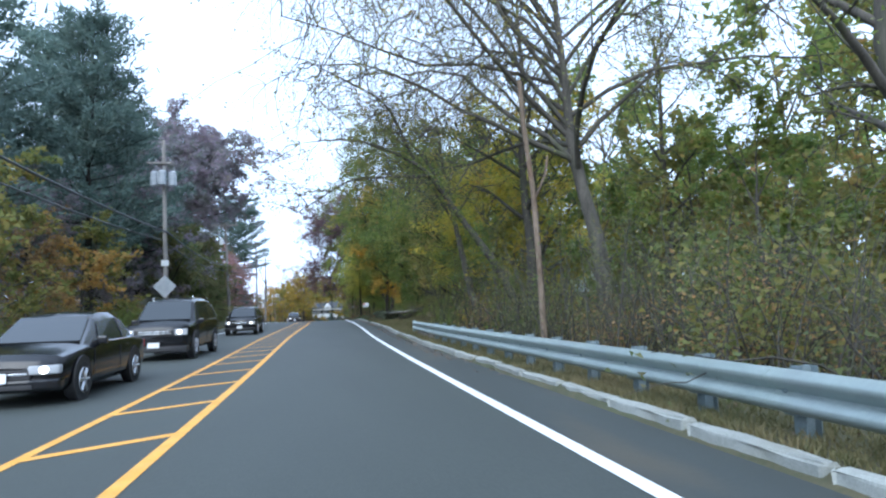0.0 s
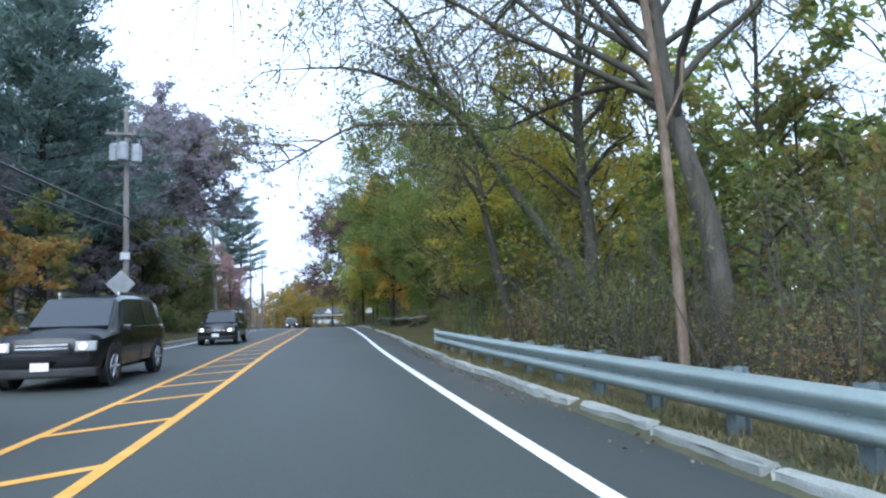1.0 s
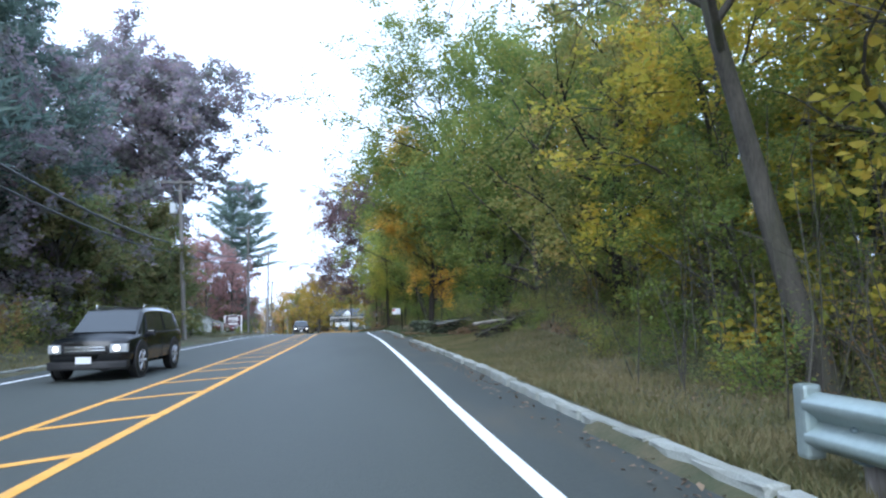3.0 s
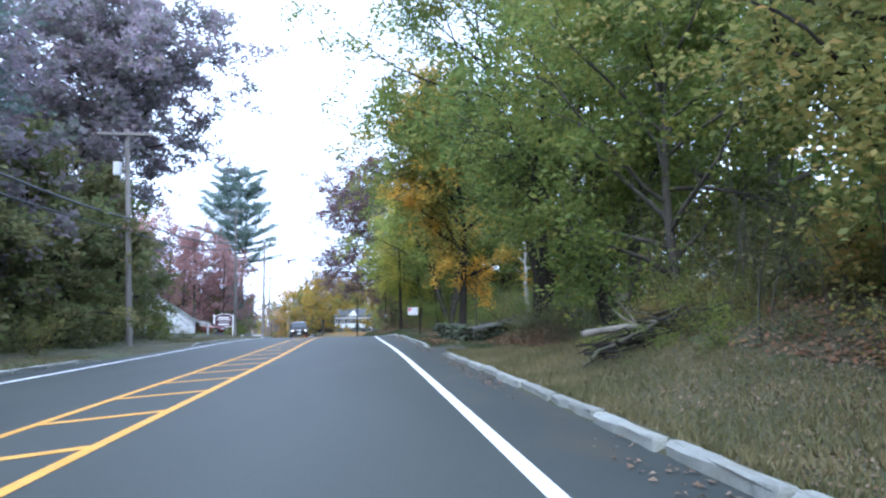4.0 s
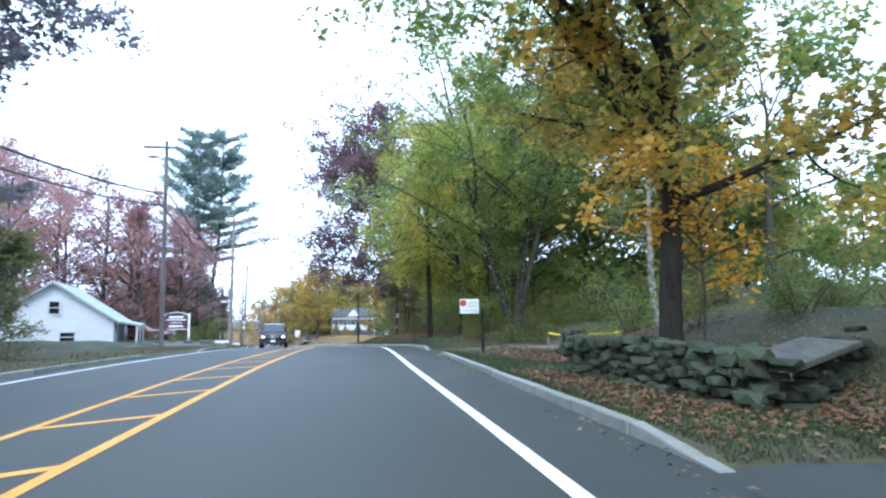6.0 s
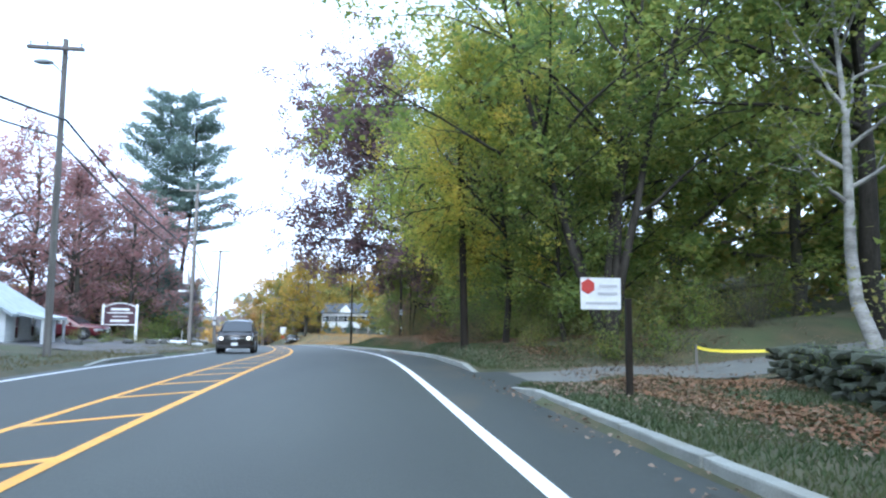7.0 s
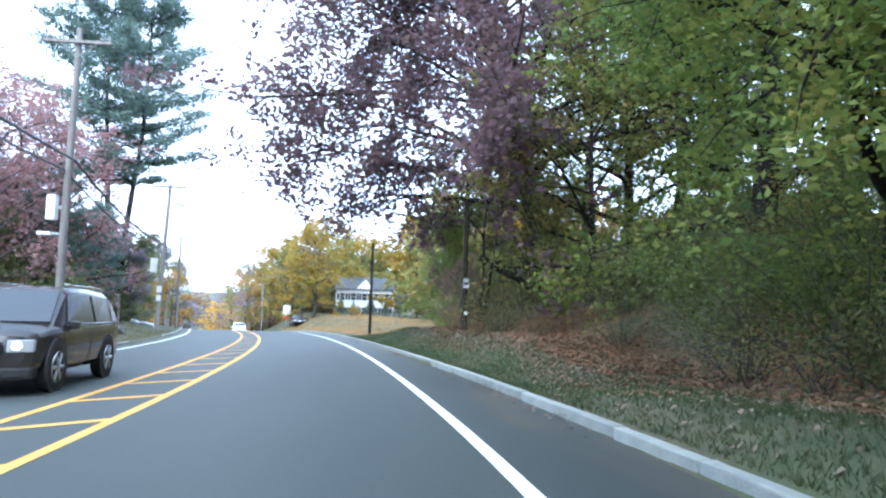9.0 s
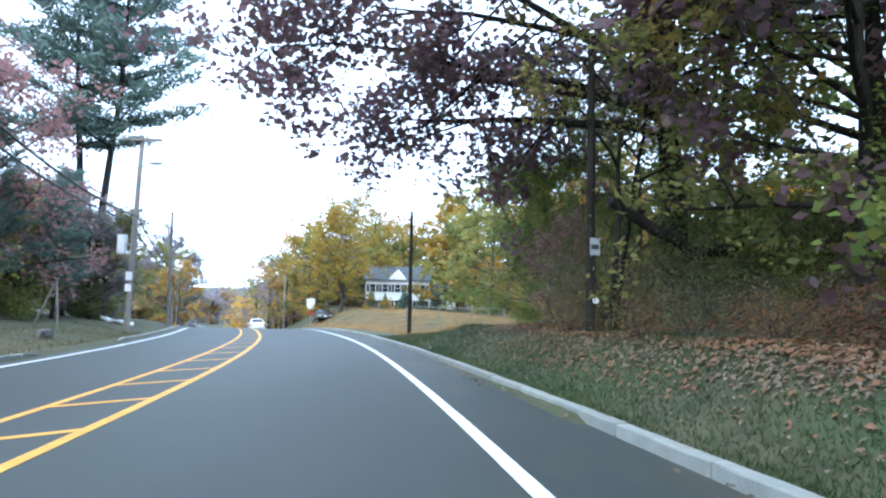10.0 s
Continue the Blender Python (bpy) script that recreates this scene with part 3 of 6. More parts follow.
def strew(keys, count, xs, ys, sizes, seed, group="", gap=1.6, root=None):
    """count plants at random over a stretch right or left of the road: xs counts from the kerb outwards. With a root they all become its parts."""
    r = random.Random(seed)
    done = []
    tries = 0
    while len(done) < count and tries < count * 30:
        tries += 1
        y = r.uniform(*ys)
        o = r.uniform(*xs)
        x = float(kerb_x(y)) + o if o > 0 else float(lkerb_x(y)) + o
        if all((x - a) ** 2 + (y - b) ** 2 > gap ** 2 for a, b in done):
            done.append((x, y))
            size = r.uniform(*sizes)
            if root is None:
                scatter(keys, [(x, y, size)], group)
                continue
            for src in rnd.choice(KINDS[rnd.choice(keys)]).children:
                child(src.name.split(".")[0], src.data, root).matrix_world = pose(x, y, land_z(x, y) - 0.05, 0, 0, r.uniform(0, 360) if src.name.startswith("f") else 0) @ Matrix.Diagonal((size, size, size, 1))
    return done


# right-hand woods
kind_of("olive", 7.6, 42.0, "maple", broadleaf(11, 10.0, 4.7, 0.20, 0.07, 24, 26000, 0.155, L_OLIVE, DARK_BARK, spot=(7.1, 45)), "maple turning olive and gold at the wood's edge", group="roadside maples", size=0.84)
kind_of("olive", 7.2, 49.5, "maple", broadleaf(12, 9.6, 4.6, 0.12, 0.06, 24, 26000, 0.155, L_GREEN, BARK, spot=(7.1, 45)), "maple turning olive and gold at the wood's edge", group="roadside maples")
kind_of("green", 10.0, 57.2, "oak", broadleaf(13, 14.5, 6.0, 0.26, 0.28, 26, 30000, 0.20, L_GREEN, spot=(10.0, 57.2)), "green oak at the edge of the woods", group="roadside oaks")
kind_of("green", 9.5, 99.0, "oak", broadleaf(14, 15.0, 5.8, 0.26, 0.08, 24, 28000, 0.20, L_GREEN, spot=(9.0, 99)), "green oak at the edge of the woods", group="roadside oaks")
kind_of("gold", 5.0, 92.8, "maple", broadleaf(15, 11.0, 4.7, 0.12, 0.22, 36, 44000, 0.12, L_LIME, DARK_BARK, lean=(-0.7, -1.0), droop=0.45, spot=(5.0, 92.8), clear=3.0, aim=3.6, share=0.5), "yellow-green maple overhanging the kerb", group="yellow maples")
kind_of("gold", -9.4, 181, "maple", broadleaf(16, 12.0, 6.0, 0.22, 0.06, 20, 13000, 0.27, L_YELLOW), "yellow maple in autumn leaf", group="yellow maples")
kind_of("thin", 9.6, 9.0, "ash_tree", broadleaf(17, 17.0, 4.6, 0.20, 0.2, 18, 6500, 0.095, L_GREEN, top=1.25, fine=5, share=0.42), "tall ash with thin yellowing leaves", group="thin ash trees")
kind_of("thin", 8.4, 27.5, "ash_tree", broadleaf(18, 18.0, 4.8, 0.24, 0.3, 18, 6000, 0.095, L_GREEN, top=1.25, fine=5, share=0.42), "tall ash with thin yellowing leaves", group="thin ash trees")
kind_of("rust", 11.0, 34.0, "maple", broadleaf(19, 10.0, 4.2, 0.2, 0.08, 20, 13000, 0.19, L_GOLDEN, share=0.5), "golden maple among green trees", group="orange maples", size=1.18)
kind_of("scrub", 6.2, 9.0, "shrub", shrub(31, 2.6, 1.5, 1150, 0.12, L_OLIVE, folded=False), "olive-green shrub in the undergrowth", "shrub", "undergrowth")
kind_of("scrub", 7.2, 24.0, "shrub", shrub(32, 3.0, 1.7, 1250, 0.125, L_GREEN, folded=False), "green shrub in the undergrowth", "shrub", "undergrowth")
kind_of("scrub", 6.6, 3.5, "shrub", shrub(33, 2.2, 1.4, 1000, 0.115, L_DULL, folded=False), "dull olive-brown shrub in the undergrowth", "shrub", "undergrowth")
# left-hand woods
kind_of("pine", -16.5, 47.0, "pine", pine(41, 22.0, 6.8, 0.30, 0.24, 1.3, 0.55, 0.7), "tall dark white pine at the roadside", group="dark pines")
kind_of("pine", -18.5, 33.0, "pine", pine(42, 23.0, 6.8, 0.32, 0.22, 1.3, 0.55, 0.7), "tall dark white pine at the roadside", group="dark pines")
plant("oak", broadleaf(43, 21.5, 7.2, 0.36, 0.56, 36, 56000, 0.30, L_DARK, DARK_BARK, twig=0, top=0.75, share=0.85), -16.6, 79.0, "dark round-headed oak beside the road", group="dark oaks")
kind_of("dark_low", -14.2, 64.0, "oak", broadleaf(48, 8.5, 3.7, 0.16, 0.02, 22, 10000, 0.25, L_DULL, DARK_BARK, twig=0), "low dull-green oak at the edge of the woods", group="dark oaks")
kind_of("dark", -17.5, 61.0, "oak", broadleaf(44, 16.0, 6.0, 0.28, 0.03, 26, 18000, 0.31, L_DARK, DARK_BARK, twig=0), "dark purplish oak beside the road", group="dark oaks")
kind_of("red", -21.5, 121.0, "red_maple", broadleaf(45, 12.5, 5.0, 0.2, 0.06, 18, 6000, 0.24, L_RED, top=1.2, fine=3), "thinning red maple in autumn", group="red maples")
kind_of("red", -27.0, 117.0, "red_maple", broadleaf(46, 13.5, 5.0, 0.2, 0.10, 18, 4200, 0.23, L_RED, top=1.3, fine=3), "thinning red maple in autumn", group="red maples")
# lighter kinds for the depth of the woods
kind_of("far_green", 23.0, 30.0, "oak", broadleaf(71, 15.0, 5.8, 0.24, 0.08, 14, 4200, 0.46, L_GREEN, fine=1, twig=0), "green oak deep in the woods", group="far woods")
kind_of("far_olive", 21.0, 20.0, "maple", broadleaf(72, 13.0, 5.2, 0.2, 0.06, 14, 4000, 0.42, L_OLIVE, fine=1, twig=0), "olive maple deep in the woods", group="far woods")
kind_of("far_gold", 3.0, 184.0, "maple", broadleaf(73, 12.5, 5.6, 0.2, 0.05, 13, 3400, 0.5, L_YELLOW, fine=1, twig=0), "yellow maple beyond the field", group="yellow maples")
kind_of("far_rust", 13.0, 166.0, "maple", broadleaf(74, 12.0, 5.0, 0.2, 0.05, 13, 3400, 0.46, L_RUST, fine=1, twig=0), "rust-coloured maple beyond the field", group="orange maples")

kind_of("far_dull", -13.0, 30.0, "maple", broadleaf(49, 11.0, 4.6, 0.18, 0.05, 14, 4200, 0.3, L_BROWN, fine=2), "dull brown maple at the wood's edge", group="roadside maples", size=0.45)

kind_of("near_scrub", 6.0, 6.0, "shrub", shrub(34, 2.8, 1.5, 1900, 0.07, L_DULL, 14, folded=False), "dull olive shrub in the roadside thicket", "shrub", "undergrowth")
kind_of("near_scrub", 6.4, 13.0, "shrub", shrub(35, 3.2, 1.6, 2000, 0.075, L_DULL, 14, folded=False), "dull green shrub in the roadside thicket", "shrub", "undergrowth")
kind_of("near_scrub", 5.8, 1.0, "shrub", shrub(36, 2.2, 1.4, 1500, 0.065, L_BROWN, 14, folded=False), "dry brown shrub in the roadside thicket", "shrub", "undergrowth")

kind_of("bank_bush", 7.3, 103.0, "shrub", shrub(37, 2.5, 1.7, 3400, 0.13, L_GREEN, 12), "leafy green bush on the shaded bank", "shrub", "bushes on the bank")
kind_of("bank_bush", 7.2, 106.2, "shrub", shrub(38, 2.1, 1.6, 3000, 0.12, L_DULL, 12), "leafy dull-green bush on the shaded bank", "shrub", "bushes on the bank")

# ---- trees that stand alone or have a shape of their own
plant("hickory", broadleaf(61, 17.0, 12.5, 0.30, 0.38, 34, 48000, 0.10, L_OLIVE, BARK, lean=(-1.5, 1.0), droop=0.62, fine=13, aim=2.9, top=1.2, twig=0.016, wobble=0.17, spot=(9.2, 21.5), clear=4.6, share=0.4), 9.2, 21.5, "half-bare hickory with long limbs reaching over the road")
def arching_tree(seed, trunk, boughs, leaf_mat, vine_mat, girth=0.19, limb=0.06, leaves=3600, leaf=0.10, bark=None):
    """A tree that leans out over the road: a bent trunk hung with vines, arching boughs and drooping twigs."""
    w = Wood(seed)
    r = w.rng

    def along(points, k):
        p = np.array(points, float)
        d = np.concatenate([[0], np.cumsum(np.linalg.norm(np.diff(p, axis=0), axis=1))])
        u = np.linspace(0, d[-1], k)
        out = np.stack([np.interp(u, d, p[:, i]) for i in range(3)], 1)
        out[1:-1] = (out[:-2] + 2 * out[1:-1] + out[2:]) / 4
        return out

    stem = along(trunk, 18)
    w.tube(stem, girth, 0.012, 10)
    vines = stem[r.integers(2, 13, 2600)] + r.normal(0, 0.22, (2600, 3)) if vine_mat else None
    for path in [stem[9:]] + [along(b, 12) for b in boughs]:
        if len(path) == 12:
            w.tube(path, limb, 0.018, 7)
        for p in path[1:]:
            for _ in range(3):
                d = r.normal(0, 0.8, 3) + np.array([-0.5, 0, 0.35])
                bp, bd = w.bough(p, d, r.uniform(0.9, 2.2), -0.5, 6, 0.2)
                w.tube(bp, 0.018, 0.006, 4)
                for _k in range(3):
                    tp, _e = w.bough(bp[r.integers(2, 7)], bd + r.normal(0, 0.8, 3), r.uniform(0.4, 1.0), -0.5, 4, 0.25)
                    w.tube(tp, 0.008, 0.004, 3)
                    w.tips.extend(tp[1:])
    crown = blades("crown", leaf_cloud(w, leaves, 0.13 if leaves < 5000 else 0.26, 0.6), leaf, r, leaf_mat)
    return w.mesh("trunk", bark or BARK), crown, blades("vine", vines, 0.10, r, vine_mat) if vine_mat else None


arch_z = land_z(7.4, 23.0)
arched = arching_tree(58, [(0, 0, -0.3), (-1.83, 0, 3.08 - arch_z), (-2.8, 0.1, 4.36 - arch_z), (-4.3, -0.3, 6.4 - arch_z), (-6.7, -0.5, 7.35 - arch_z), (-8.6, -0.9, 7.0 - arch_z)], [[(-4.0, -0.3, 6.0 - arch_z), (-6.85, -0.5, 5.87 - arch_z), (-8.7, -1.0, 4.6 - arch_z)], [(-3.2, 0.0, 5.0 - arch_z), (-4.2, 1.4, 7.4 - arch_z), (-6.4, 2.2, 9.2 - arch_z)], [(-4.6, -0.3, 6.6 - arch_z), (-5.6, -1.2, 8.4 - arch_z), (-8.2, -1.6, 9.6 - arch_z)]], L_OLIVE, L_GREEN)
arched_tree = plant("arching_tree", arched[:2], 7.4, 23.0, "leaning half-bare tree hung with vines, arching over the road")
child("vine", arched[2], arched_tree, "green vine leaves climbing the trunk")
bank_oak = arching_tree(59, [(0.3, -0.2, -0.3), (0.1, -0.1, 0.9), (-0.1, 0.2, 1.7), (-0.7, 1.2, 3.0), (-1.3, 2.3, 4.2), (-2.2, 3.4, 5.6), (-2.8, 4.2, 7.2)], [[(-0.1, 0.2, 1.6), (0.5, 1.0, 3.6), (0.3, 2.2, 6.2), (0.8, 2.8, 8.6)], [(-0.6, 1.0, 2.8), (-1.6, 0.8, 4.6), (-2.4, 1.0, 6.6)], [(0.0, 0.1, 1.5), (1.2, 0.4, 3.2), (2.6, 1.4, 5.2), (3.4, 2.0, 7.0)], [(-1.2, 2.1, 4.0), (0.2, 3.6, 5.2), (1.6, 4.6, 6.6)], [(-1.3, 2.3, 4.2), (-0.9, 1.6, 6.4), (-1.4, 1.0, 8.4)]], L_GREEN, None, 0.24, 0.11, 15000, 0.15, DARK_BARK)
plant("oak", bank_oak[:2], 6.4, 51.7, "dark-trunked green oak leaning over the bank")
plant("leaning_tree", broadleaf(62, 13.0, 4.6, 0.20, 0.42, 11, 1500, 0.16, L_OLIVE, BARK, lean=(-1.3, 1.0), fine=8, aim=3.0, twig=0.017, spot=(7.3, 33.8), clear=4.0), 7.6, 33.8, "leaning half-bare tree with a slim grey trunk")
plant("maple", broadleaf(63, 15.5, 7.8, 0.38, 0.30, 34, 44000, 0.185, L_GREEN, DARK_BARK, stems=3, aim=3.0, spread=0.24, share=0.6, spot=(8.4, 65.0)), 8.4, 65.0, "many-stemmed green maple beside the stone wall")
plant("sapling", broadleaf(64, 3.9, 1.1, 0.035, 0.45, 12, 1500, 0.13, L_ORANGE), 5.7, 67.6, "slender orange sapling before green trees")
plant("oak", broadleaf(65, 19.0, 8.0, 0.30, 0.20, 36, 18000, 0.20, L_GREEN, DARK_BARK, lean=(0.3, 1.5), stems=5, spread=0.24, share=0.45, spot=(7.0, 87.8)), 7.0, 87.8, "large many-stemmed green oak at the roadside")
plant("maple", broadleaf(80, 7.5, 3.0, 0.08, 0.1, 16, 11000, 0.14, L_GREEN, DARK_BARK), 6.2, 89.6, "young green maple under the oak")
plant("maple", broadleaf(82, 7.0, 2.8, 0.07, 0.1, 16, 9000, 0.14, L_GREEN, DARK_BARK), 8.8, 91.0, "young green maple under the oak")
plant("maple", broadleaf(66, 13.5, 6.0, 0.22, 0.14, 24, 32000, 0.135, L_GREEN, DARK_BARK, aim=3.4, spot=(7.4, 102.0)), 7.4, 102.0, "bright green maple spreading over the verge")
plant("oak", broadleaf(67, 16.0, 7.5, 0.32, 0.04, 26, 30000, 0.18, L_GREEN, DARK_BARK, kite=True, spot=(9.8, 109.5)), 9.8, 109.5, "dense green oak on the bank")
plant("maple", broadleaf(84, 8.0, 2.6, 0.10, 0.42, 12, 2600, 0.15, L_OLIVE, DARK_BARK, lean=(0.4, 0.2), stems=2, spread=0.1), 3.45, 118.5, "slender dark-stemmed maple holding up a broken trunk")
plant("maple", broadleaf(75, 9.0, 4.4, 0.14, 0.05, 18, 10000, 0.185, L_OLIVE, DARK_BARK, share=0.5, spot=(6.6, 114.5)), 6.6, 114.5, "yellowing maple low on the bank")
plant("oak", broadleaf(76, 17.0, 6.5, 0.26, 0.28, 22, 18000, 0.20, L_GREEN, DARK_BARK, spot=(12.5, 121)), 12.5, 121.0, "tall green oak on the bank top")
plant("oak", broadleaf(77, 15.0, 5.5, 0.22, 0.3, 20, 16000, 0.20, L_GREEN, DARK_BARK), 10.5, 127.5, "tall green oak on the bank top")
plant("maple", broadleaf(78, 13.5, 5.6, 0.2, 0.08, 18, 9000, 0.19, L_GREEN, DARK_BARK, share=0.45, spot=(9.0, 117.5)), 9.0, 117.5, "green maple on the bank beside the beech")
plant("maple", broadleaf(79, 12.5, 4.6, 0.19, 0.24, 28, 21000, 0.185, L_MIXED, DARK_BARK, share=0.5, spot=(5.0, 67.4), aim=3.6), 5.0, 67.4, "green and orange maple behind the stone wall")
plant("beech", broadleaf(68, 17.0, 10.4, 0.34, 0.24, 46, 80000, 0.22, L_PURPLE, DARK_BARK, kite=True, share=0.42, lean=(-2.8, -1.5), droop=0.34, fine=4, aim=3.35, top=0.7, spot=(6.4, 122.0)), 6.4, 122.0, "purple-leaved beech with boughs over the road")
plant("pine", pine(47, 28.0, 5.6, 0.30, 0.38, 1.7, 0.5, 1.35, forks=2, reach=(6.4, -2.9, 15.6)), -21.0, 145, "tall twin-trunked white pine standing over the poles")
plant("birch", broadleaf(69, 11.0, 3.4, 0.17, 0.35, 12, 5000, 0.17, L_GREEN, WHITE_BARK, lean=(-0.4, 0)), 12.9, 84.5, "white-barked birch with green leaves by the drive")

# ---- stands along the right side
scatter(["thin"], [(14, 5, 1.0), (16, 15, 1.0), (19, 3, 1.05), (15, 28, 1.0), (13, -4, 1.0), (6.9, -1.5, 0.8)], "thin ash trees")
scatter(["far_green"], [(11.5, 16.0, 0.4), (10.6, 25.0, 0.42)], "far woods")
scatter(["olive"], [(7.8, 36.5, 0.55), (12.5, 38, 0.9), (12.5, 46, 1.0)], "roadside maples")
scatter(["far_olive"], [(15, 20, 0.5), (17, 33, 0.7), (16, 27, 0.6)], "far woods")
scatter(["green"], [(12.5, 53.0, 0.95), (13, 95, 1.0)], "roadside oaks")
plant("oak", broadleaf(83, 17.0, 7.5, 0.3, 0.36, 24, 13000, 0.22, L_GREEN, DARK_BARK, aim=3.6, share=0.5), 15.2, 86.8, "broad green oak on the lawn")
scatter(["far_green"], [(17, 93, 0.9), (20, 97, 1.0), (22, 90, 1.0), (24, 74, 0.9), (16, 60, 1.0), (20, 46, 1.0), (17, 8, 0.6), (22, 12, 0.65), (15.5, 103, 0.9), (31, 66, 0.8), (36, 74, 0.9), (20, 122, 0.8)], "far woods")
strew(["far_olive", "far_green", "thin"], 12, (17, 34), (2, 60), (0.55, 0.85), 3, "far woods", 5.0)
strew(["far_green", "far_olive"], 7, (16, 36), (92, 128), (0.7, 1.0), 4, "far woods", 5.0)
strew(["near_scrub"], 36, (2.9, 9.0), (-3, 27), (0.7, 1.3), 5, "undergrowth", 1.0)
strew(["near_scrub"], 10, (4.6, 9.0), (27, 38), (0.6, 1.0), 25, "undergrowth", 1.2)
strew(["near_scrub"], 16, (3.4, 7.5), (47.5, 57), (0.3, 0.6), 26, "undergrowth", 0.9)
strew(["scrub"], 22, (4.8, 12), (36, 56), (0.6, 1.1), 6, "undergrowth", 1.2)
strew(["scrub"], 26, (3.9, 8.0), (92, 101), (0.5, 0.9), 28, "undergrowth", 1.0)
strew(["scrub"], 12, (6.5, 10), (98, 120), (0.6, 1.0), 37, "undergrowth", 1.4)
strew(["scrub"], 30, (5.6, 9.0), (98, 124), (0.2, 0.5), 27, "undergrowth", 0.8, low_growth("low brambles over the shaded bank"))
scatter(["scrub"], [(6.2, 75.8, 0.24), (6.6, 76.9, 0.28), (7.1, 78.0, 0.26), (7.5, 79.1, 0.28), (7.9, 80.2, 0.26), (8.3, 81.0, 0.22), (6.9, 75.6, 0.3)], "undergrowth")
scatter(["near_scrub"], [(3.4, 118.2, 0.9), (4.2, 119.0, 1.0), (5.0, 117.6, 0.8), (4.0, 121, 1.1), (5.6, 119.6, 1.0), (2.8, 119.6, 0.8), (2.9, 115.4, 0.5), (3.6, 114.6, 0.65), (2.4, 118.4, 0.6), (4.4, 113.6, 0.6), (12, 88.5, 0.6), (11, 89.5, 0.7), (13.4, 90, 0.8)], "undergrowth")
strew(["scrub"], 14, (5.0, 12), (66, 79), (0.5, 0.9), 16, "undergrowth", 1.2)
scatter(["scrub"], [(5.7, 87.5, 0.5), (6.6, 87.0, 0.55), (7.7, 86.9, 0.6), (8.7, 87.2, 0.6), (5.0, 89.0, 0.4), (5.6, 91.4, 0.45), (9.4, 89.2, 0.6), (6.6, 94, 0.6)], "undergrowth")
strew(["scrub"], 26, (6.0, 11.5), (92, 126), (0.6, 1.25), 8, "undergrowth", 1.1, low_growth("tall olive scrub under the trees"))
strew(["scrub"], 62, (2.6, 7.0), (31, 49), (0.16, 0.46), 51, "undergrowth", 0.6, low_growth("low dull-green brambles over the bank"))
scatter(["scrub"], [(4.9, 46.4, 0.2), (5.6, 46.6, 0.24), (6.3, 46.8, 0.26), (5.2, 48.3, 0.34), (6.2, 48.7, 0.4), (7.0, 49.0, 0.5)], "undergrowth")
scatter(["near_scrub"], [(5.6, 101.4, 0.75), (6.6, 101.8, 0.9), (6.2, 104.2, 0.7), (7.4, 103.2, 0.9), (5.4, 108.5, 0.6), (6.6, 111.0, 0.7), (7.8, 108.2, 0.9)], "undergrowth")
strew(["scrub"], 26, (5.4, 8.6), (104, 122), (0.25, 0.6), 52, "undergrowth", 0.9, low_growth("dense scrub under the trees of the bank"))
strew(["scrub"], 20, (4.6, 9.5), (88, 98), (0.45, 0.8), 53, "undergrowth", 0.9)
scatter(["scrub"], [(7.0, 63.9, 0.5), (7.6, 63.2, 0.55), (8.3, 63.0, 0.55), (9.1, 63.4, 0.4), (8.9, 61.8, 0.3)], "undergrowth")
scatter(["bank_bush"], [(7.9, 104.6, 1.0), (7.4, 108.4, 0.9), (7.7, 110.6, 1.0), (7.1, 112.8, 0.8), (8.4, 101.6, 0.9), (6.6, 100.6, 0.6)], "bushes on the bank")
scatter(["rust"], [(8.8, 38.4, 0.7)], "orange maples")
scatter(["scrub"], [(-16.4, 108.4, 0.34), (-15.3, 109.6, 0.3), (-15.8, 112.2, 0.3), (-18.6, 113.6, 0.4), (-15.4, 115.8, 0.3), (-18.9, 117.2, 0.45), (-17.6, 106.8, 0.35)], "undergrowth")
scatter(["olive"], [(3.5, 125.0, 0.55), (4.6, 128.5, 0.62), (6.8, 126.0, 0.75)], "roadside maples")
scatter(["red"], [(2.9, 121.6, 0.2), (3.6, 122.6, 0.24)], "red maples")
# ---- left side
scatter(["pine"], [(-17.5, 58, 0.85), (-22, 54, 1.05), (-23, 41, 1.1), (-20, 22, 1.0), (-17.5, 22, 0.8), (-25, 66, 0.95)], "dark pines")
scatter(["dark"], [(-17.4, 76, 0.85), (-18.4, 83, 0.8), (-16.5, 54, 0.7), (-17.6, 70, 0.62), (-22, 73, 0.85), (-25, 84, 0.8), (-17.5, 40, 0.5)], "dark oaks")
scatter(["far_olive", "far_dull"], [(-12.9, 33, 0.45), (-12.8, 27, 0.5), (-12.9, 44.5, 0.42), (-12.9, 51, 0.38), (-12.8, 21, 0.5), (-13.2, 38.5, 0.45), (-13.2, 15, 0.5)], "roadside maples")
scatter(["far_rust"], [(-13.0, 36.0, 0.4)], "orange maples")
strew(["scrub"], 40, (-5.5, -2.6), (14, 78), (0.5, 1.0), 9, "undergrowth", 1.0)
scatter(["dark_low"], [(-13.3, 72.4, 0.62), (-15.6, 80.5, 0.7), (-16.4, 87.5, 0.5), (-13.8, 57, 0.9), (-14.6, 70.5, 1.0), (-16.4, 76, 0.85), (-14.0, 60.5, 0.6), (-13.6, 67.2, 0.65), (-14.2, 74, 0.6)], "dark oaks")
scatter(["far_green", "far_olive"], [(-30, 110, 0.85), (-33, 104, 0.8)], "far woods")
scatter(["red"], [(-30, 125, 1.2), (-24.5, 127, 1.1), (-34, 116, 1.2), (-20.5, 130, 0.8), (-37, 128, 1.25), (-27, 108, 1.0), (-25, 121, 1.1), (-31, 119, 1.1)], "red maples")
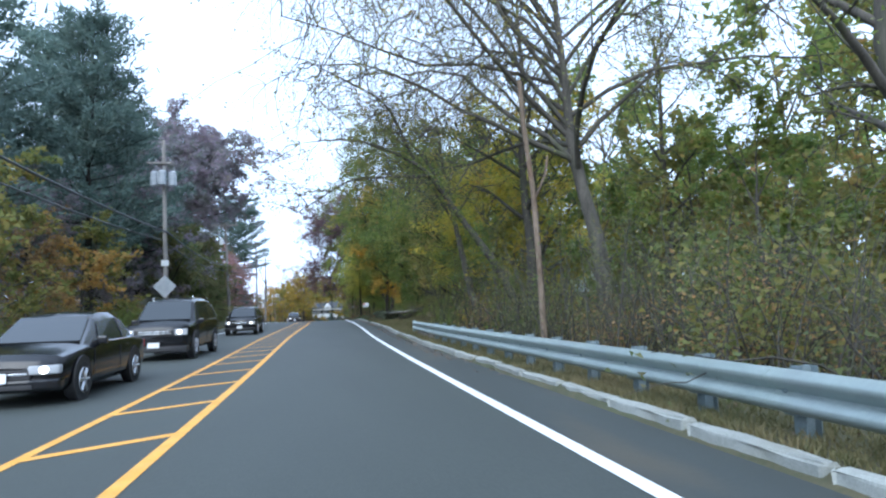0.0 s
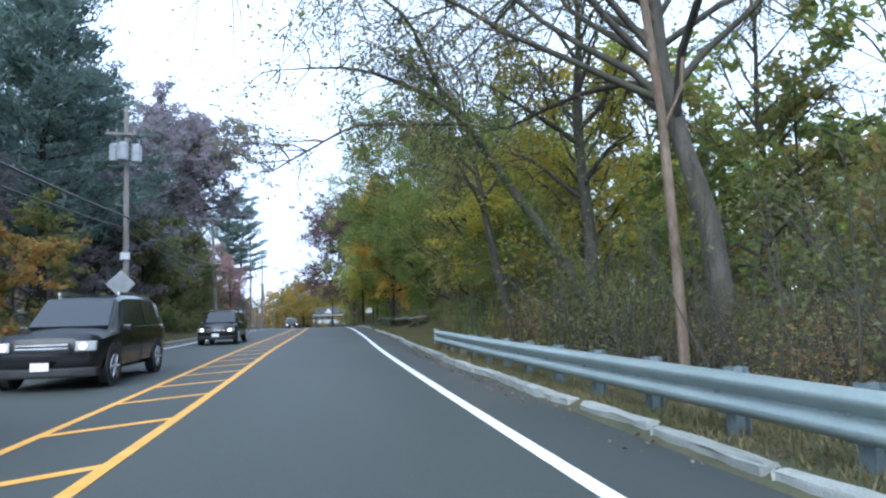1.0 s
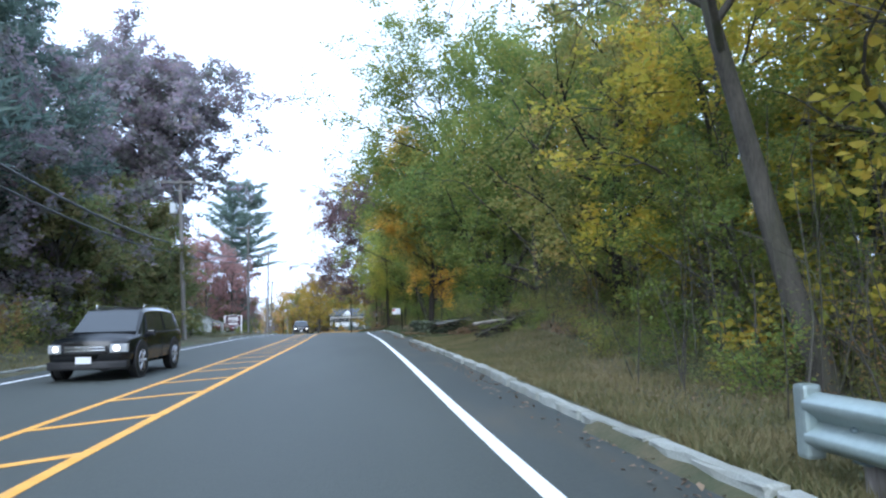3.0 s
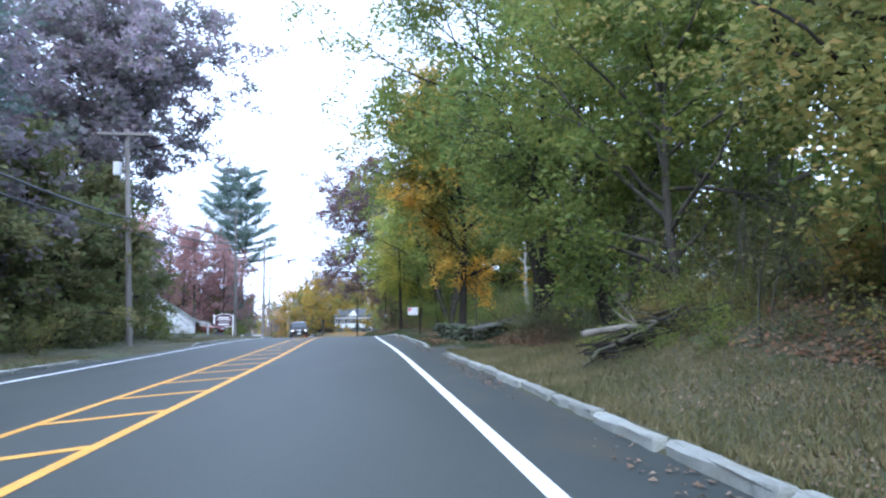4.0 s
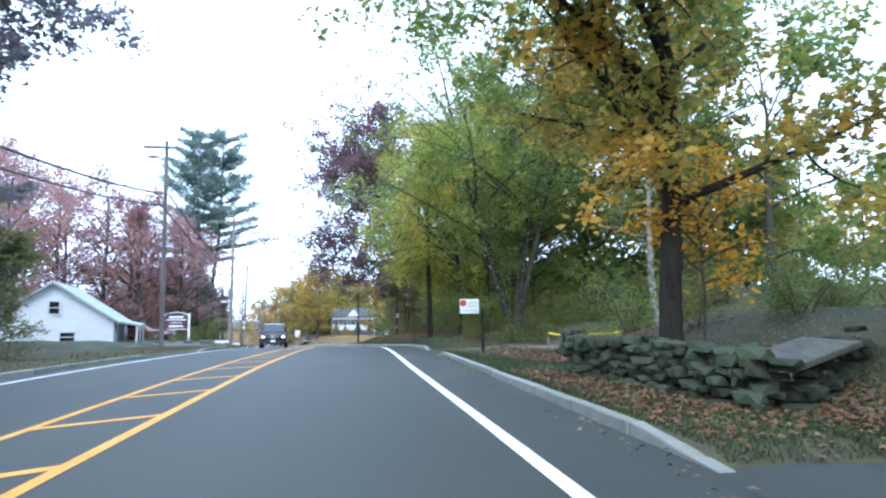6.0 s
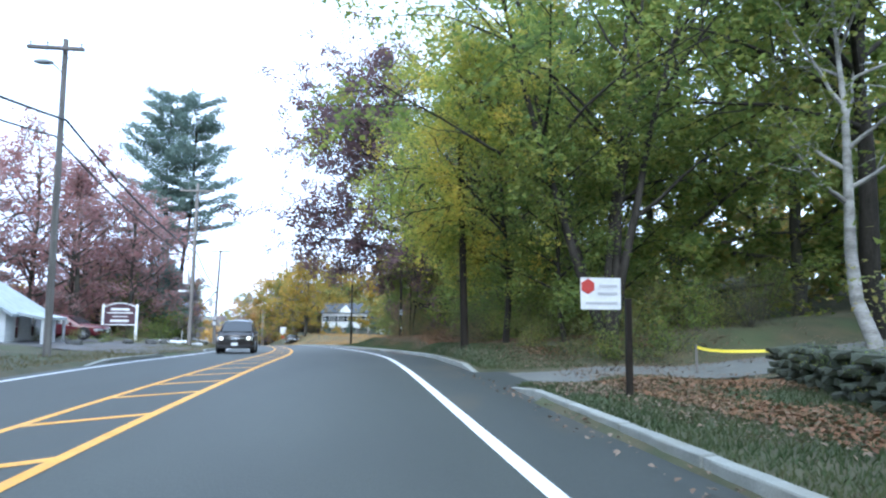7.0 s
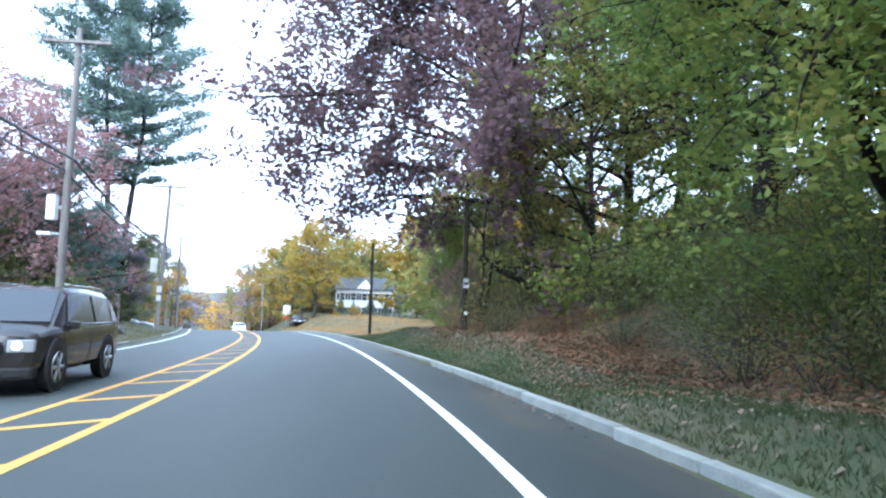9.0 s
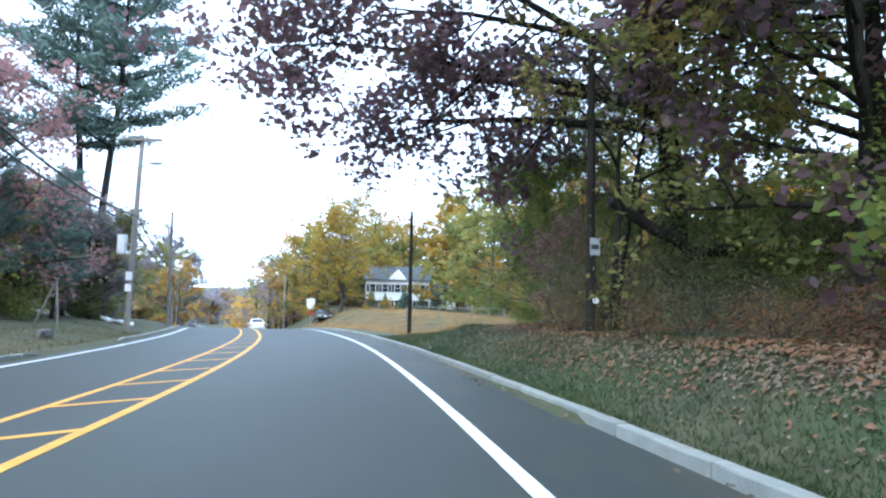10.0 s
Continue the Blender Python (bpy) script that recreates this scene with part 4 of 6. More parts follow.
scatter(["dark", "olive"], [(-20.5, 137, 0.5), (-23, 141, 0.6), (-19.5, 142, 0.36), (-27, 136, 0.6), (-24, 152, 0.45)], "far woods")
scatter(["pine"], [(-19, 132, 0.36), (-19.4, 138, 0.34), (-22.5, 135, 0.42), (-21, 142, 0.4)], "dark pines")
scatter(["red"], [(-20.0, 134.0, 0.95), (-18.6, 123.5, 0.9), (-23, 129, 0.8), (-26, 133, 0.9), (-28, 139, 0.9)], "red maples")
scatter(["dark_low"], [(-20.5, 128.5, 0.6), (-19.6, 144, 0.7), (-23, 139, 0.8)], "dark oaks")
strew(["scrub"], 14, (-9, -3.5), (122, 150), (0.6, 1.1), 19, "undergrowth", 1.2)
scatter(["far_olive", "dark", "far_rust"], [(-25, 172, 0.5), (-29, 180, 0.6), (-32, 190, 0.7), (-36, 200, 0.7), (-34, 183, 0.6), (-41, 212, 0.8), (-45, 222, 0.8), (-40, 196, 0.7)], "far woods")
# ---- beyond the crest
scatter(["far_gold"], [(-7.5, 203, 1.0), (-12.5, 194, 0.85)], "yellow maples")
scatter(["far_rust", "far_olive"], [(6, 160, 0.85), (11, 158, 0.95), (17, 162, 1.0), (9, 172, 1.0), (22, 155, 1.0), (14, 148, 0.8), (8.5, 152, 0.6), (-15.5, 196, 0.8), (-19, 205, 0.9), (-23, 216, 0.9), (-27, 226, 0.9)], "orange maples")


def woodland(name, spots, mats, label, seed, tall, wide, leaf=0.95, per=430):
    """Woods too far off to count: many leaf clumps and trunks in one mesh for each colour."""
    r = np.random.default_rng(seed)
    root = thing(name, 0, 0, 0, label, "woods", kind="stuff")
    for i, mat in enumerate(mats):
        cs, w = [], Wood(seed + i)
        for x, y in spots[i::len(mats)]:
            h, rad, z = tall * r.uniform(0.65, 1.15), wide * r.uniform(0.7, 1.2), land_z(x, np.clip(y, -60, 420))
            w.tube(np.array([(x, y, z - 0.3), (x + r.normal(0, 0.3), y, z + h * 0.5), (x, y, z + h * 0.9)]), 0.22, 0.05, 5)
            k = int(r.integers(9, 14))
            for _ in range(k):
                f = r.uniform(0.1, 0.95)
                a, o = r.uniform(0, 6.28), rad * math.sqrt(r.random()) * (1.1 - 0.7 * abs(f - 0.4))
                m = per // k
                cs.append(np.array([x + o * math.cos(a), y + o * math.sin(a), z + h * f]) + r.normal(0, 1, (m, 3)) * np.array([0.24, 0.24, 0.15]) * rad)
        child("trunk", w.mesh("trunk", DARK_BARK), root)
        child("crown", blades("crown", np.concatenate(cs), leaf, r, mat), root)
    return root


def belt(seed, count, xs, ys):
    r = random.Random(seed)
    return [((float(kerb_x(y)) if xs[0] > 0 else float(lkerb_x(y))) + r.uniform(*xs), y) for y in (r.uniform(*ys) for _ in range(count))]


woodland("woods", belt(1, 44, (26, 60), (-30, 70)), [L_GREEN, L_OLIVE, L_BROWN], "deep mixed woods behind the roadside trees", 81, 15, 5.0)
woodland("woods", belt(2, 40, (34, 70), (70, 150)), [L_GREEN, L_OLIVE, L_YELLOW], "deep mixed woods behind the house and bank", 82, 15, 5.0)
woodland("woods", belt(3, 40, (-50, -22), (-20, 95)), [L_DARK, L_DARK, L_OLIVE], "dark woods behind the roadside pines", 83, 17, 5.0)
woodland("woods", belt(4, 26, (-60, -36), (100, 150)), [L_RED, L_BROWN, L_DARK], "reddish autumn woods behind the parking lot", 84, 12, 5.0)
woodland("woods", belt(5, 46, (-44, -8), (152, 300)), [L_DARK, L_BROWN, L_OLIVE], "dusky autumn woods along the descending road", 85, 10, 4.5)
woodland("woods", belt(6, 54, (8, 60), (196, 320)), [L_BROWN, L_ORANGE, L_DARK], "orange and brown woods beyond the field", 86, 13, 5.0)
woodland("woods", belt(7, 30, (18, 60), (146, 200)), [L_ORANGE, L_OLIVE, L_BROWN], "orange and olive woods behind the field", 87, 13, 4.5)
r_far = random.Random(44)
woodland("woods", [(r_far.uniform(-190, 90), r_far.uniform(330, 410)) for _ in range(90)], [L_DARK, L_BROWN, L_OLIVE], "hazy far woods closing the view", 88, 16, 9.0, 1.6)
woodland("woods", belt(8, 44, (3.5, 26), (198, 262)), [L_BROWN, L_RUST, L_DARK], "russet woods beside the falling road", 95, 15, 4.4, 0.5, 800)
woodland("woods", belt(9, 34, (-26, -4), (176, 262)), [L_DARK, L_BROWN, L_DARK], "dusky woods beside the falling road", 96, 9, 3.6, 0.6, 500)
woodland("woods", belt(10, 40, (10, 50), (197, 216)), [L_BROWN, L_DARK, L_OLIVE], "dusky brown woods behind the white house", 97, 16, 4.6, 0.55, 800)


def brush(name, label, seed, count, xs, ys, tall):
    """Bare upright stems and twigs of a thicket."""
    w = Wood(seed)
    r = w.rng
    for _ in range(count):
        y = r.uniform(*ys)
        x = float(kerb_x(y)) + r.uniform(*xs)
        bp, bd = w.bough((x, y, land_z(x, y) - 0.1), (r.normal(0, 0.16), r.normal(0, 0.16), 1), tall * r.uniform(0.4, 1.2), r.uniform(-0.3, 0.1), 5, 0.07)
        w.tube(bp, r.uniform(0.008, 0.022), 0.004, 4)
        for _k in range(2):
            tp, _d = w.bough(bp[r.integers(2, 6)], bd + r.normal(0, 0.6, 3), tall * 0.25, 0.1, 3, 0.1)
            w.tube(tp, 0.007, 0.003, 3)
    return tagged(new(name, w.mesh(name, BARK)), label, "undergrowth", kind="stuff")


brush("brush", "bare grey-brown stems of the roadside thicket", 91, 640, (1.5, 9), (-2, 36), 3.2)
brush("brush", "bare grey-brown stems along the bank", 92, 220, (3.5, 10), (36, 57), 3.2)
brush("brush", "bare grey-brown stems under the trees", 93, 46, (6.2, 10), (92, 126), 2.6)


# ---------------------------------------------------------------- kerbs, drives
def kerb_slab(seed, length, rough):
    r = random.Random(seed)
    bm = boxed(-0.08, 0.08, -length / 2, length / 2, -0.26, 0.0, bevel=0.012 + 0.02 * rough)
    bmesh.ops.subdivide_edges(bm, edges=[e for e in bm.edges if abs(e.verts[0].co.y - e.verts[1].co.y) > length * 0.5], cuts=4)
    for vt in bm.verts:
        vt.co.x += r.uniform(-1, 1) * 0.022 * rough
        vt.co.z += r.uniform(-1, 1) * 0.014 * rough
    return from_bm("kerb_stone", bm, GRANITE)


ROUGH_SLABS = [kerb_slab(i, 1.72, 1.0) for i in range(4)]
NEAT_SLABS = [kerb_slab(9 + i, 1.76, 0.35) for i in range(3)]


def lay_kerb(parent, line, ys, side, lift):
    r = random.Random(int(ys[0] * 10) + 5)
    y = ys[0] + 0.9
    while y < ys[1] - 0.85:
        early = y < 56
        x, dx, dz = float(line(y)), float(line(y + 0.5) - line(y - 0.5)), float(road_z(y + 0.5) - road_z(y - 0.5))
        j = 0.8 if early and side > 0 else 0.25
        first, last = y < ys[0] + 1.0 and ys[0] > 20, y + 1.8 >= ys[1] - 0.85 and 20 < ys[1] < 170
        tip = (4.2 if first else -4.2 if last else 0.0)
        ob = child("kerb_stone", r.choice(ROUGH_SLABS if early else NEAT_SLABS), parent)
        ob.matrix_world = pose(x + side * 0.09 + r.uniform(-0.035, 0.035) * j, y, float(road_z(y)) + lift - (0.06 if tip else 0) + r.uniform(-0.03, 0.02) * j, math.degrees(dz) + tip + r.uniform(-1, 1) * j, r.uniform(-3, 3) * j, -math.degrees(dx) + r.uniform(-1.6, 1.6) * j)
        y += 1.78 + (r.uniform(0, 0.10) * j)


kerb_right = thing("kerb_right", 0, 0, 0, "grey granite kerb stones, worn and uneven", "kerb", kind="structure")
kerb_left = thing("kerb_left", 0, 0, 0, "grey granite kerb stones", "kerb", kind="structure")
for a, b in ((-14, 15.8), (15.5, 57.9), (61.8, 82.2), (85.8, 176)):
    lay_kerb(kerb_right, kerb_x, (a, b), 1, 0.145)
for a, b in ((-14, 58.5), (68.5, 84.5), (89, 98), (108, 124), (128, 170)):
    lay_kerb(kerb_left, lkerb_x, (a, b), -1, 0.13)


def apron(name, y0, y1, reach, mat, label, start=0.0, slant=0.0):
    vs, n = [], 14
    us = np.linspace(start - 0.1, reach, n)
    for u in us:
        for f in np.linspace(0, 1, 9):
            flare = 0.5 * (1 - smooth(0, 1.6, u))
            y = (y0 - flare) + (y1 - y0 + 2 * flare) * f + slant * u
            x = float(kerb_x(y)) + u
            e = float(smooth(0.1, 2.2, u))
            vs.append((x, y, (float(road_z(y)) + 0.007) * (1 - e) + (land_z(x, y) + 0.03) * e))
    fs = [(i * 9 + j, (i + 1) * 9 + j, (i + 1) * 9 + j + 1, i * 9 + j + 1) for i in range(n - 1) for j in range(8)]
    return tagged(new(name, mesh_of(name, vs, fs, mat, True)), label, "drive", kind="structure")


apron("drive_1", 57.9, 61.7, 1.6, SHOULDER, "worn asphalt mouth of a leaf-strewn drive", slant=0.12)
apron("drive_2", 82.0, 85.6, 1.0, SHOULDER, "dark asphalt mouth of a gravel drive")
apron("drive_path", 82.1, 85.3, 16, CONCRETE, "pale gravel drive between leafy verges", start=0.95, slant=0.06)


def lot():
    vs, fs = [], []
    ys, us = np.linspace(98, 114, 12), np.linspace(0.3, 12, 8)
    for y in ys:
        for u in us:
            x = float(lkerb_x(y)) - u
            vs.append((x, y, land_z(x, y) + 0.03))
    fs = [(i * 8 + j, i * 8 + j + 1, (i + 1) * 8 + j + 1, (i + 1) * 8 + j) for i in range(11) for j in range(7)]
    return tagged(new("parking_lot", mesh_of("parking_lot", vs, fs, OLD_ASPHALT, True)), "worn asphalt parking lot beside the road", "parking lot", kind="structure")


lot()


# ---------------------------------------------------------------- guard rail
rail_line = curve(-60, 3.85, 4, 3.85, 9, 3.85, 13, 3.62, 18, 3.42, 23, 3.32, 29, 3.3, 420, 3.3)
RAIL_TOP, RAIL_END = 0.72, 28.3


def rail_z(y):
    return float(road_z(y)) + RAIL_TOP


W_BEAM = [(a * 1.15, b * 1.22) for a, b in [(0.0, 0.0), (-0.03, -0.008), (-0.088, -0.045), (-0.096, -0.068), (-0.088, -0.092), (-0.024, -0.136), (-0.008, -0.156), (-0.024, -0.176), (-0.088, -0.220), (-0.096, -0.244), (-0.088, -0.267), (-0.03, -0.304), (0.0, -0.312)]]


def w_beam(y0, y1, proud):
    ys = np.linspace(y0, y1, 6)
    back = [(a + 0.006, b) for a, b in W_BEAM[::-1]]
    loop = [(a, b) for a, b in W_BEAM] + back
    k = len(loop)
    vs = [(float(rail_line(y)) + a - proud, y, rail_z(y) + b) for y in ys for a, b in loop]
    fs = [(i * k + j, i * k + (j + 1) % k, (i + 1) * k + (j + 1) % k, (i + 1) * k + j) for i in range(5) for j in range(k)]
    fs += [tuple(range(k))[::-1], tuple(5 * k + j for j in range(k))]
    me = mesh_of("rail_beam", vs, fs, STEEL)
    me.polygons.foreach_set("use_smooth", [True] * len(me.polygons))
    me.set_sharp_from_angle(angle=radians(50))
    return me


guard_rail = thing("guard_rail", float(rail_line(10)), 10, 0.1, "galvanized steel guard rail with worn blue-grey posts", "guard rail")


def under_rail(name, me, label=""):
    ob = child(name, me, guard_rail, label)
    ob.matrix_world = Matrix.Identity(4)
    return ob


y = RAIL_END
side = 0
while y > -14:
    under_rail("rail_beam", w_beam(y - 3.81 - 0.15, y, 0.004 * (side % 2)))
    y -= 3.81
    side += 1
y = RAIL_END - 0.35
k = 0
while y > -14:
    x, z = float(rail_line(y)), float(road_z(y))
    bm = bmesh.new()
    if k < 3:
        box(bm, x + 0.09, x + 0.27, y - 0.09, y + 0.09, z - 0.3, z + RAIL_TOP - 0.06, bevel=0.012)
        under_rail("post", from_bm("post", bm, POLE_WOOD), "brown wooden end post")
    else:
        for a, b, c, d in ((0.10, 0.11, -0.08, 0.08), (0.105, 0.245, -0.006, 0.006), (0.24, 0.25, -0.08, 0.08)):
            box(bm, x + a, x + b, y + c, y + d, z - 0.3, z + RAIL_TOP + 0.02)
        under_rail("post", from_bm("post", bm, POST_STEEL))
    under_rail("spacer", from_bm("spacer", boxed(x + 0.0, x + 0.10, y - 0.07, y + 0.07, z + RAIL_TOP - 0.40, z + RAIL_TOP - 0.02, bevel=0.008), POST_STEEL))
    bm = bmesh.new()
    bmesh.ops.create_cone(bm, cap_ends=True, segments=8, radius1=0.022, radius2=0.014, depth=0.03, matrix=Matrix.Translation((x - 0.028, y, z + RAIL_TOP - 0.19)) @ Euler((0, radians(-90), 0)).to_matrix().to_4x4())
    under_rail("bolt", from_bm("bolt", bm, POST_STEEL))
    y -= 1.52
    k += 1
bm = bmesh.new()
xe = float(rail_line(RAIL_END))
box(bm, xe - 0.10, xe + 0.04, RAIL_END - 0.02, RAIL_END + 0.10, rail_z(RAIL_END) - 0.44, rail_z(RAIL_END) + 0.05, bevel=0.03)
under_rail("end_shoe", from_bm("end_shoe", bm, STEEL), "blunt flared steel end")


# ---------------------------------------------------------------- poles, wires, signs
INSULATOR = plain("porcelain", (0.32, 0.34, 0.36), 0.3)
CAN = material("grey_transformer_paint", (0.28, 0.31, 0.34), (0.42, 0.45, 0.48), 3.0, 0.5, 0.05)
WIRE = plain("grey_cable", (0.06, 0.065, 0.07), 0.6)
WHITE_METAL = material("white_sign_paint", (0.62, 0.64, 0.66), (0.78, 0.8, 0.82), 3.0, 0.5, 0.05)
SIGN_BACK = material("dull_aluminium", (0.30, 0.33, 0.35), (0.42, 0.44, 0.46), 2.5, 0.5, 0.05, metal=0.4)
POST_GREY = material("steel_sign_post", (0.25, 0.26, 0.26), (0.38, 0.39, 0.39), 3.0, 0.6, 0.1, metal=0.3)
RED_PAINT = material("red_sign_paint", (0.42, 0.04, 0.04), (0.55, 0.07, 0.06), 3.0, 0.5, 0.03)
GREY_PRINT = plain("grey_print", (0.46, 0.47, 0.50), 0.6)
BLACK_PRINT = plain("black_print", (0.03, 0.03, 0.035), 0.6)


def utility_pole(x, y, z, height, label, r=0.15, lean=(0, 0), wood=None, arm=None, cans=(), boxes=(), lamp=None, plates=()):
    """arm: (height, left, right); cans: rows of (angle, height); boxes: (side, height, w, h); plates: (height, w, h)."""
    top = thing("utility_pole", x, y, z, label, "utility pole", "utility poles")
    part("pole", rod(bmesh.new(), (0, 0, -0.6), (lean[0], lean[1], height), r, r * 0.68, 12), wood or POLE_WOOD, top)

    def at(h):
        return lean[0] * h / height, lean[1] * h / height

    if arm:
        h, a, b = arm
        ax, ay = at(h)
        cross = part("crossarm", box(bmesh.new(), ax - a, ax + b, ay - r - 0.10, ay - r * 0.6, h - 0.06, h + 0.06, bevel=0.008), POLE_WOOD, top)
        for o in (-a + 0.1, -a * 0.45, b - 0.1):
            bm = rod(bmesh.new(), (ax + o, ay - r - 0.03, h + 0.05), (ax + o, ay - r - 0.03, h + 0.14), 0.02, 0.02, 6)
            bmesh.ops.create_uvsphere(bm, u_segments=8, v_segments=6, radius=0.055, matrix=Matrix.Translation((ax + o, ay - r - 0.03, h + 0.18)))
            part("insulator", bm, INSULATOR, cross)
        part("brace", rod(rod(bmesh.new(), (ax, ay - r, h - 0.6), (ax - a * 0.5, ay - r - 0.05, h - 0.05), 0.016), (ax, ay - r, h - 0.6), (ax + b * 0.6, ay - r - 0.05, h - 0.05), 0.016), POST_GREY, cross)
    for ang, h in cans:
        ax, ay = at(h)
        cx, cy = ax + 0.52 * math.cos(radians(ang)), ay + 0.52 * math.sin(radians(ang))
        bm = rod(bmesh.new(), (cx, cy, h - 0.42), (cx, cy, h + 0.36), 0.24, 0.24, 14)
        rod(bm, (cx, cy, h + 0.36), (cx, cy, h + 0.45), 0.25, 0.12, 14)
        rod(bm, (ax, ay, h), (cx, cy, h), 0.05, 0.05, 6)
        can = part("transformer", bm, CAN, top, "grey transformer can")
        part("bushing", rod(bmesh.new(), (cx + 0.08, cy, h + 0.42), (cx + 0.12, cy, h + 0.68), 0.035, 0.02, 6), INSULATOR, can)
    for s, h, w, hh in boxes:
        ax, ay = at(h)
        part("equipment_box", box(bmesh.new(), ax + s * (r + w) - w / 2, ax + s * (r + w) + w / 2, ay - 0.16, ay + 0.14, h - hh / 2, h + hh / 2, bevel=0.02), WHITE_METAL, top, "pale grey equipment box")
        part("bracket", box(bmesh.new(), min(ax, ax + s * (r + w)), max(ax, ax + s * (r + w)), ay - 0.03, ay + 0.03, h - 0.05, h + 0.05), POST_GREY, top)
    for h, w, hh in plates:
        ax, ay = at(h)
        part("plate", box(bmesh.new(), ax - w / 2, ax + w / 2, ay - r - 0.03, ay - r - 0.008, h - hh / 2, h + hh / 2), WHITE_METAL, top, "small white plate")
    if lamp:
        h, reach = lamp
        ax, ay = at(h)
        pts = [(ax, ay, h), (ax + reach * 0.4, ay, h + 0.35), (ax + reach, ay, h + 0.45)]
        bm = rod(rod(bmesh.new(), pts[0], pts[1], 0.03), pts[1], pts[2], 0.03)
        armed = part("lamp_arm", bm, POST_GREY, top)
        bm = bmesh.new()
        bmesh.ops.create_uvsphere(bm, u_segments=12, v_segments=8, radius=0.5, matrix=Matrix.Translation((ax + reach + 0.2, ay, h + 0.42)) @ Matrix.Diagonal((0.7, 0.3, 0.2, 1)))
        part("lamp_head", bm, CAN, armed)
    return top


utility_pole(-9.85, 40.1, land_z(-9.85, 40.1), 11.6, "weathered wooden utility pole with transformers", 0.15, (-0.22, 0), arm=(10.2, 0.9, 0.5), cans=((200, 9.25), (270, 9.25), (345, 9.25)), plates=((4.25, 0.42, 0.34),))
utility_pole(-10.35, 66.0, land_z(-10.35, 66), 10.0, "wooden utility pole with a long crossarm", 0.15, (-0.45, 0), arm=(9.75, 1.3, 1.2), boxes=((-1, 8.15, 0.30, 0.62),))
utility_pole(-11.0, 93.0, land_z(-11.0, 93), 11.3, "slim wooden utility pole with a crossarm", 0.13, (-0.1, 0), arm=(10.9, 1.2, 0.7), lamp=(10.0, -0.9))
utility_pole(-12.6, 118.4, land_z(-12.6, 118.4), 11.9, "wooden utility pole with a white box", 0.16, (0.1, 0), arm=(11.3, 1.2, 1.3), boxes=((-1, 4.9, 0.32, 0.95), (-1, 3.9, 0.5, 0.12)))
utility_pole(-14.5, 135.2, land_z(-14.5, 135.2), 9.3, "leaning wooden utility pole with signs and a box", 0.15, (0.35, 0), arm=(9.1, 0.9, 1.0), boxes=((-1, 4.1, 0.36, 0.9),), lamp=(7.6, 0.55), plates=((2.6, 0.3, 0.4), (2.05, 0.28, 0.35)))
utility_pole(-16.7, 146.5, land_z(-16.7, 146.5), 7.4, "thin wooden utility pole", 0.12, wood=POLE_WOOD)
utility_pole(-25.6, 172, land_z(-25.6, 172), 7.2, "distant wooden utility pole", 0.14, wood=POLE_WOOD)
utility_pole(-27.2, 178, land_z(-27.2, 178), 6.0, "distant wooden utility pole with a short arm", 0.13, arm=(5.6, 0.6, 0.6))
utility_pole(3.2, 91.2, land_z(3.2, 91.2), 7.6, "dark tarred wooden pole on the verge", 0.145, (-0.14, 0.5), wood=DARK_POLE)
utility_pole(2.65, 117.4, land_z(2.65, 117.4), 6.4, "dark wooden pole with a sign", 0.11, wood=DARK_POLE)
utility_pole(-1.18, 136.2, land_z(-1.18, 136.2), 6.2, "short dark wooden pole on the grass", 0.11, wood=DARK_POLE)
utility_pole(-17.5, 189, land_z(-17.5, 189), 7.5, "pale slender pole beyond the crest", 0.09)


def wire(p, q, sag, r=0.016):
    p, q = np.array(p), np.array(q)
    u = np.linspace(0, 1, 15)[:, None]
    pts = p + (q - p) * u
    pts[:, 2] -= (4 * sag * u * (1 - u))[:, 0]
    w = Wood(1)
    w.tube(pts, r, r, 5)
    return tagged(new("overhead_wire", w.mesh("overhead_wire", WIRE)), "grey overhead cable strung between wooden poles", "wire", "overhead wires")


WIRE_ENDS = [(-9.4, 0.0, 6.9, 6.1), (-9.95, 40.1, 6.2, 5.75), (-10.6, 66.0, 6.0, 5.55), (-11.05, 93.0, 8.2, 7.6), (-12.5, 118.4, 5.9, 5.5), (-14.35, 135.2, 3.9, 3.7), (-25.6, 172, 2.2, 1.9)]
for (x0, y0, a0, b0), (x1, y1, a1, b1) in zip(WIRE_ENDS, WIRE_ENDS[1:]):
    wire((x0 + 0.16, y0, a0), (x1 + 0.16, y1, a1), 0.5, 0.05)
    wire((x0 - 0.16, y0, b0), (x1 - 0.16, y1, b1), 0.5, 0.04)


def post_sign(x, y, z, label, plates, post_h, post_mat=None, r=0.03, name="road_sign"):
    """plates: rows of (part, x, z, w, h, diamond, material)."""
    top = thing(name, x, y, z, label, "sign")
    part("post", box(bmesh.new(), -r, r, -r, r, -0.4, post_h, bevel=0.006), post_mat or POST_GREY, top)
    made = []
    for nm, px, pz, w, h, diamond, mat in plates:
        m = Matrix.Translation((px, -r - 0.012, pz)) @ (Euler((0, radians(45), 0)).to_matrix().to_4x4() if diamond else Matrix.Identity(4))
        made.append(part(nm, box(bmesh.new(), -w / 2, w / 2, -0.004, 0.004, -h / 2, h / 2, bevel=0.003, m=m), mat, top))
    return top, made


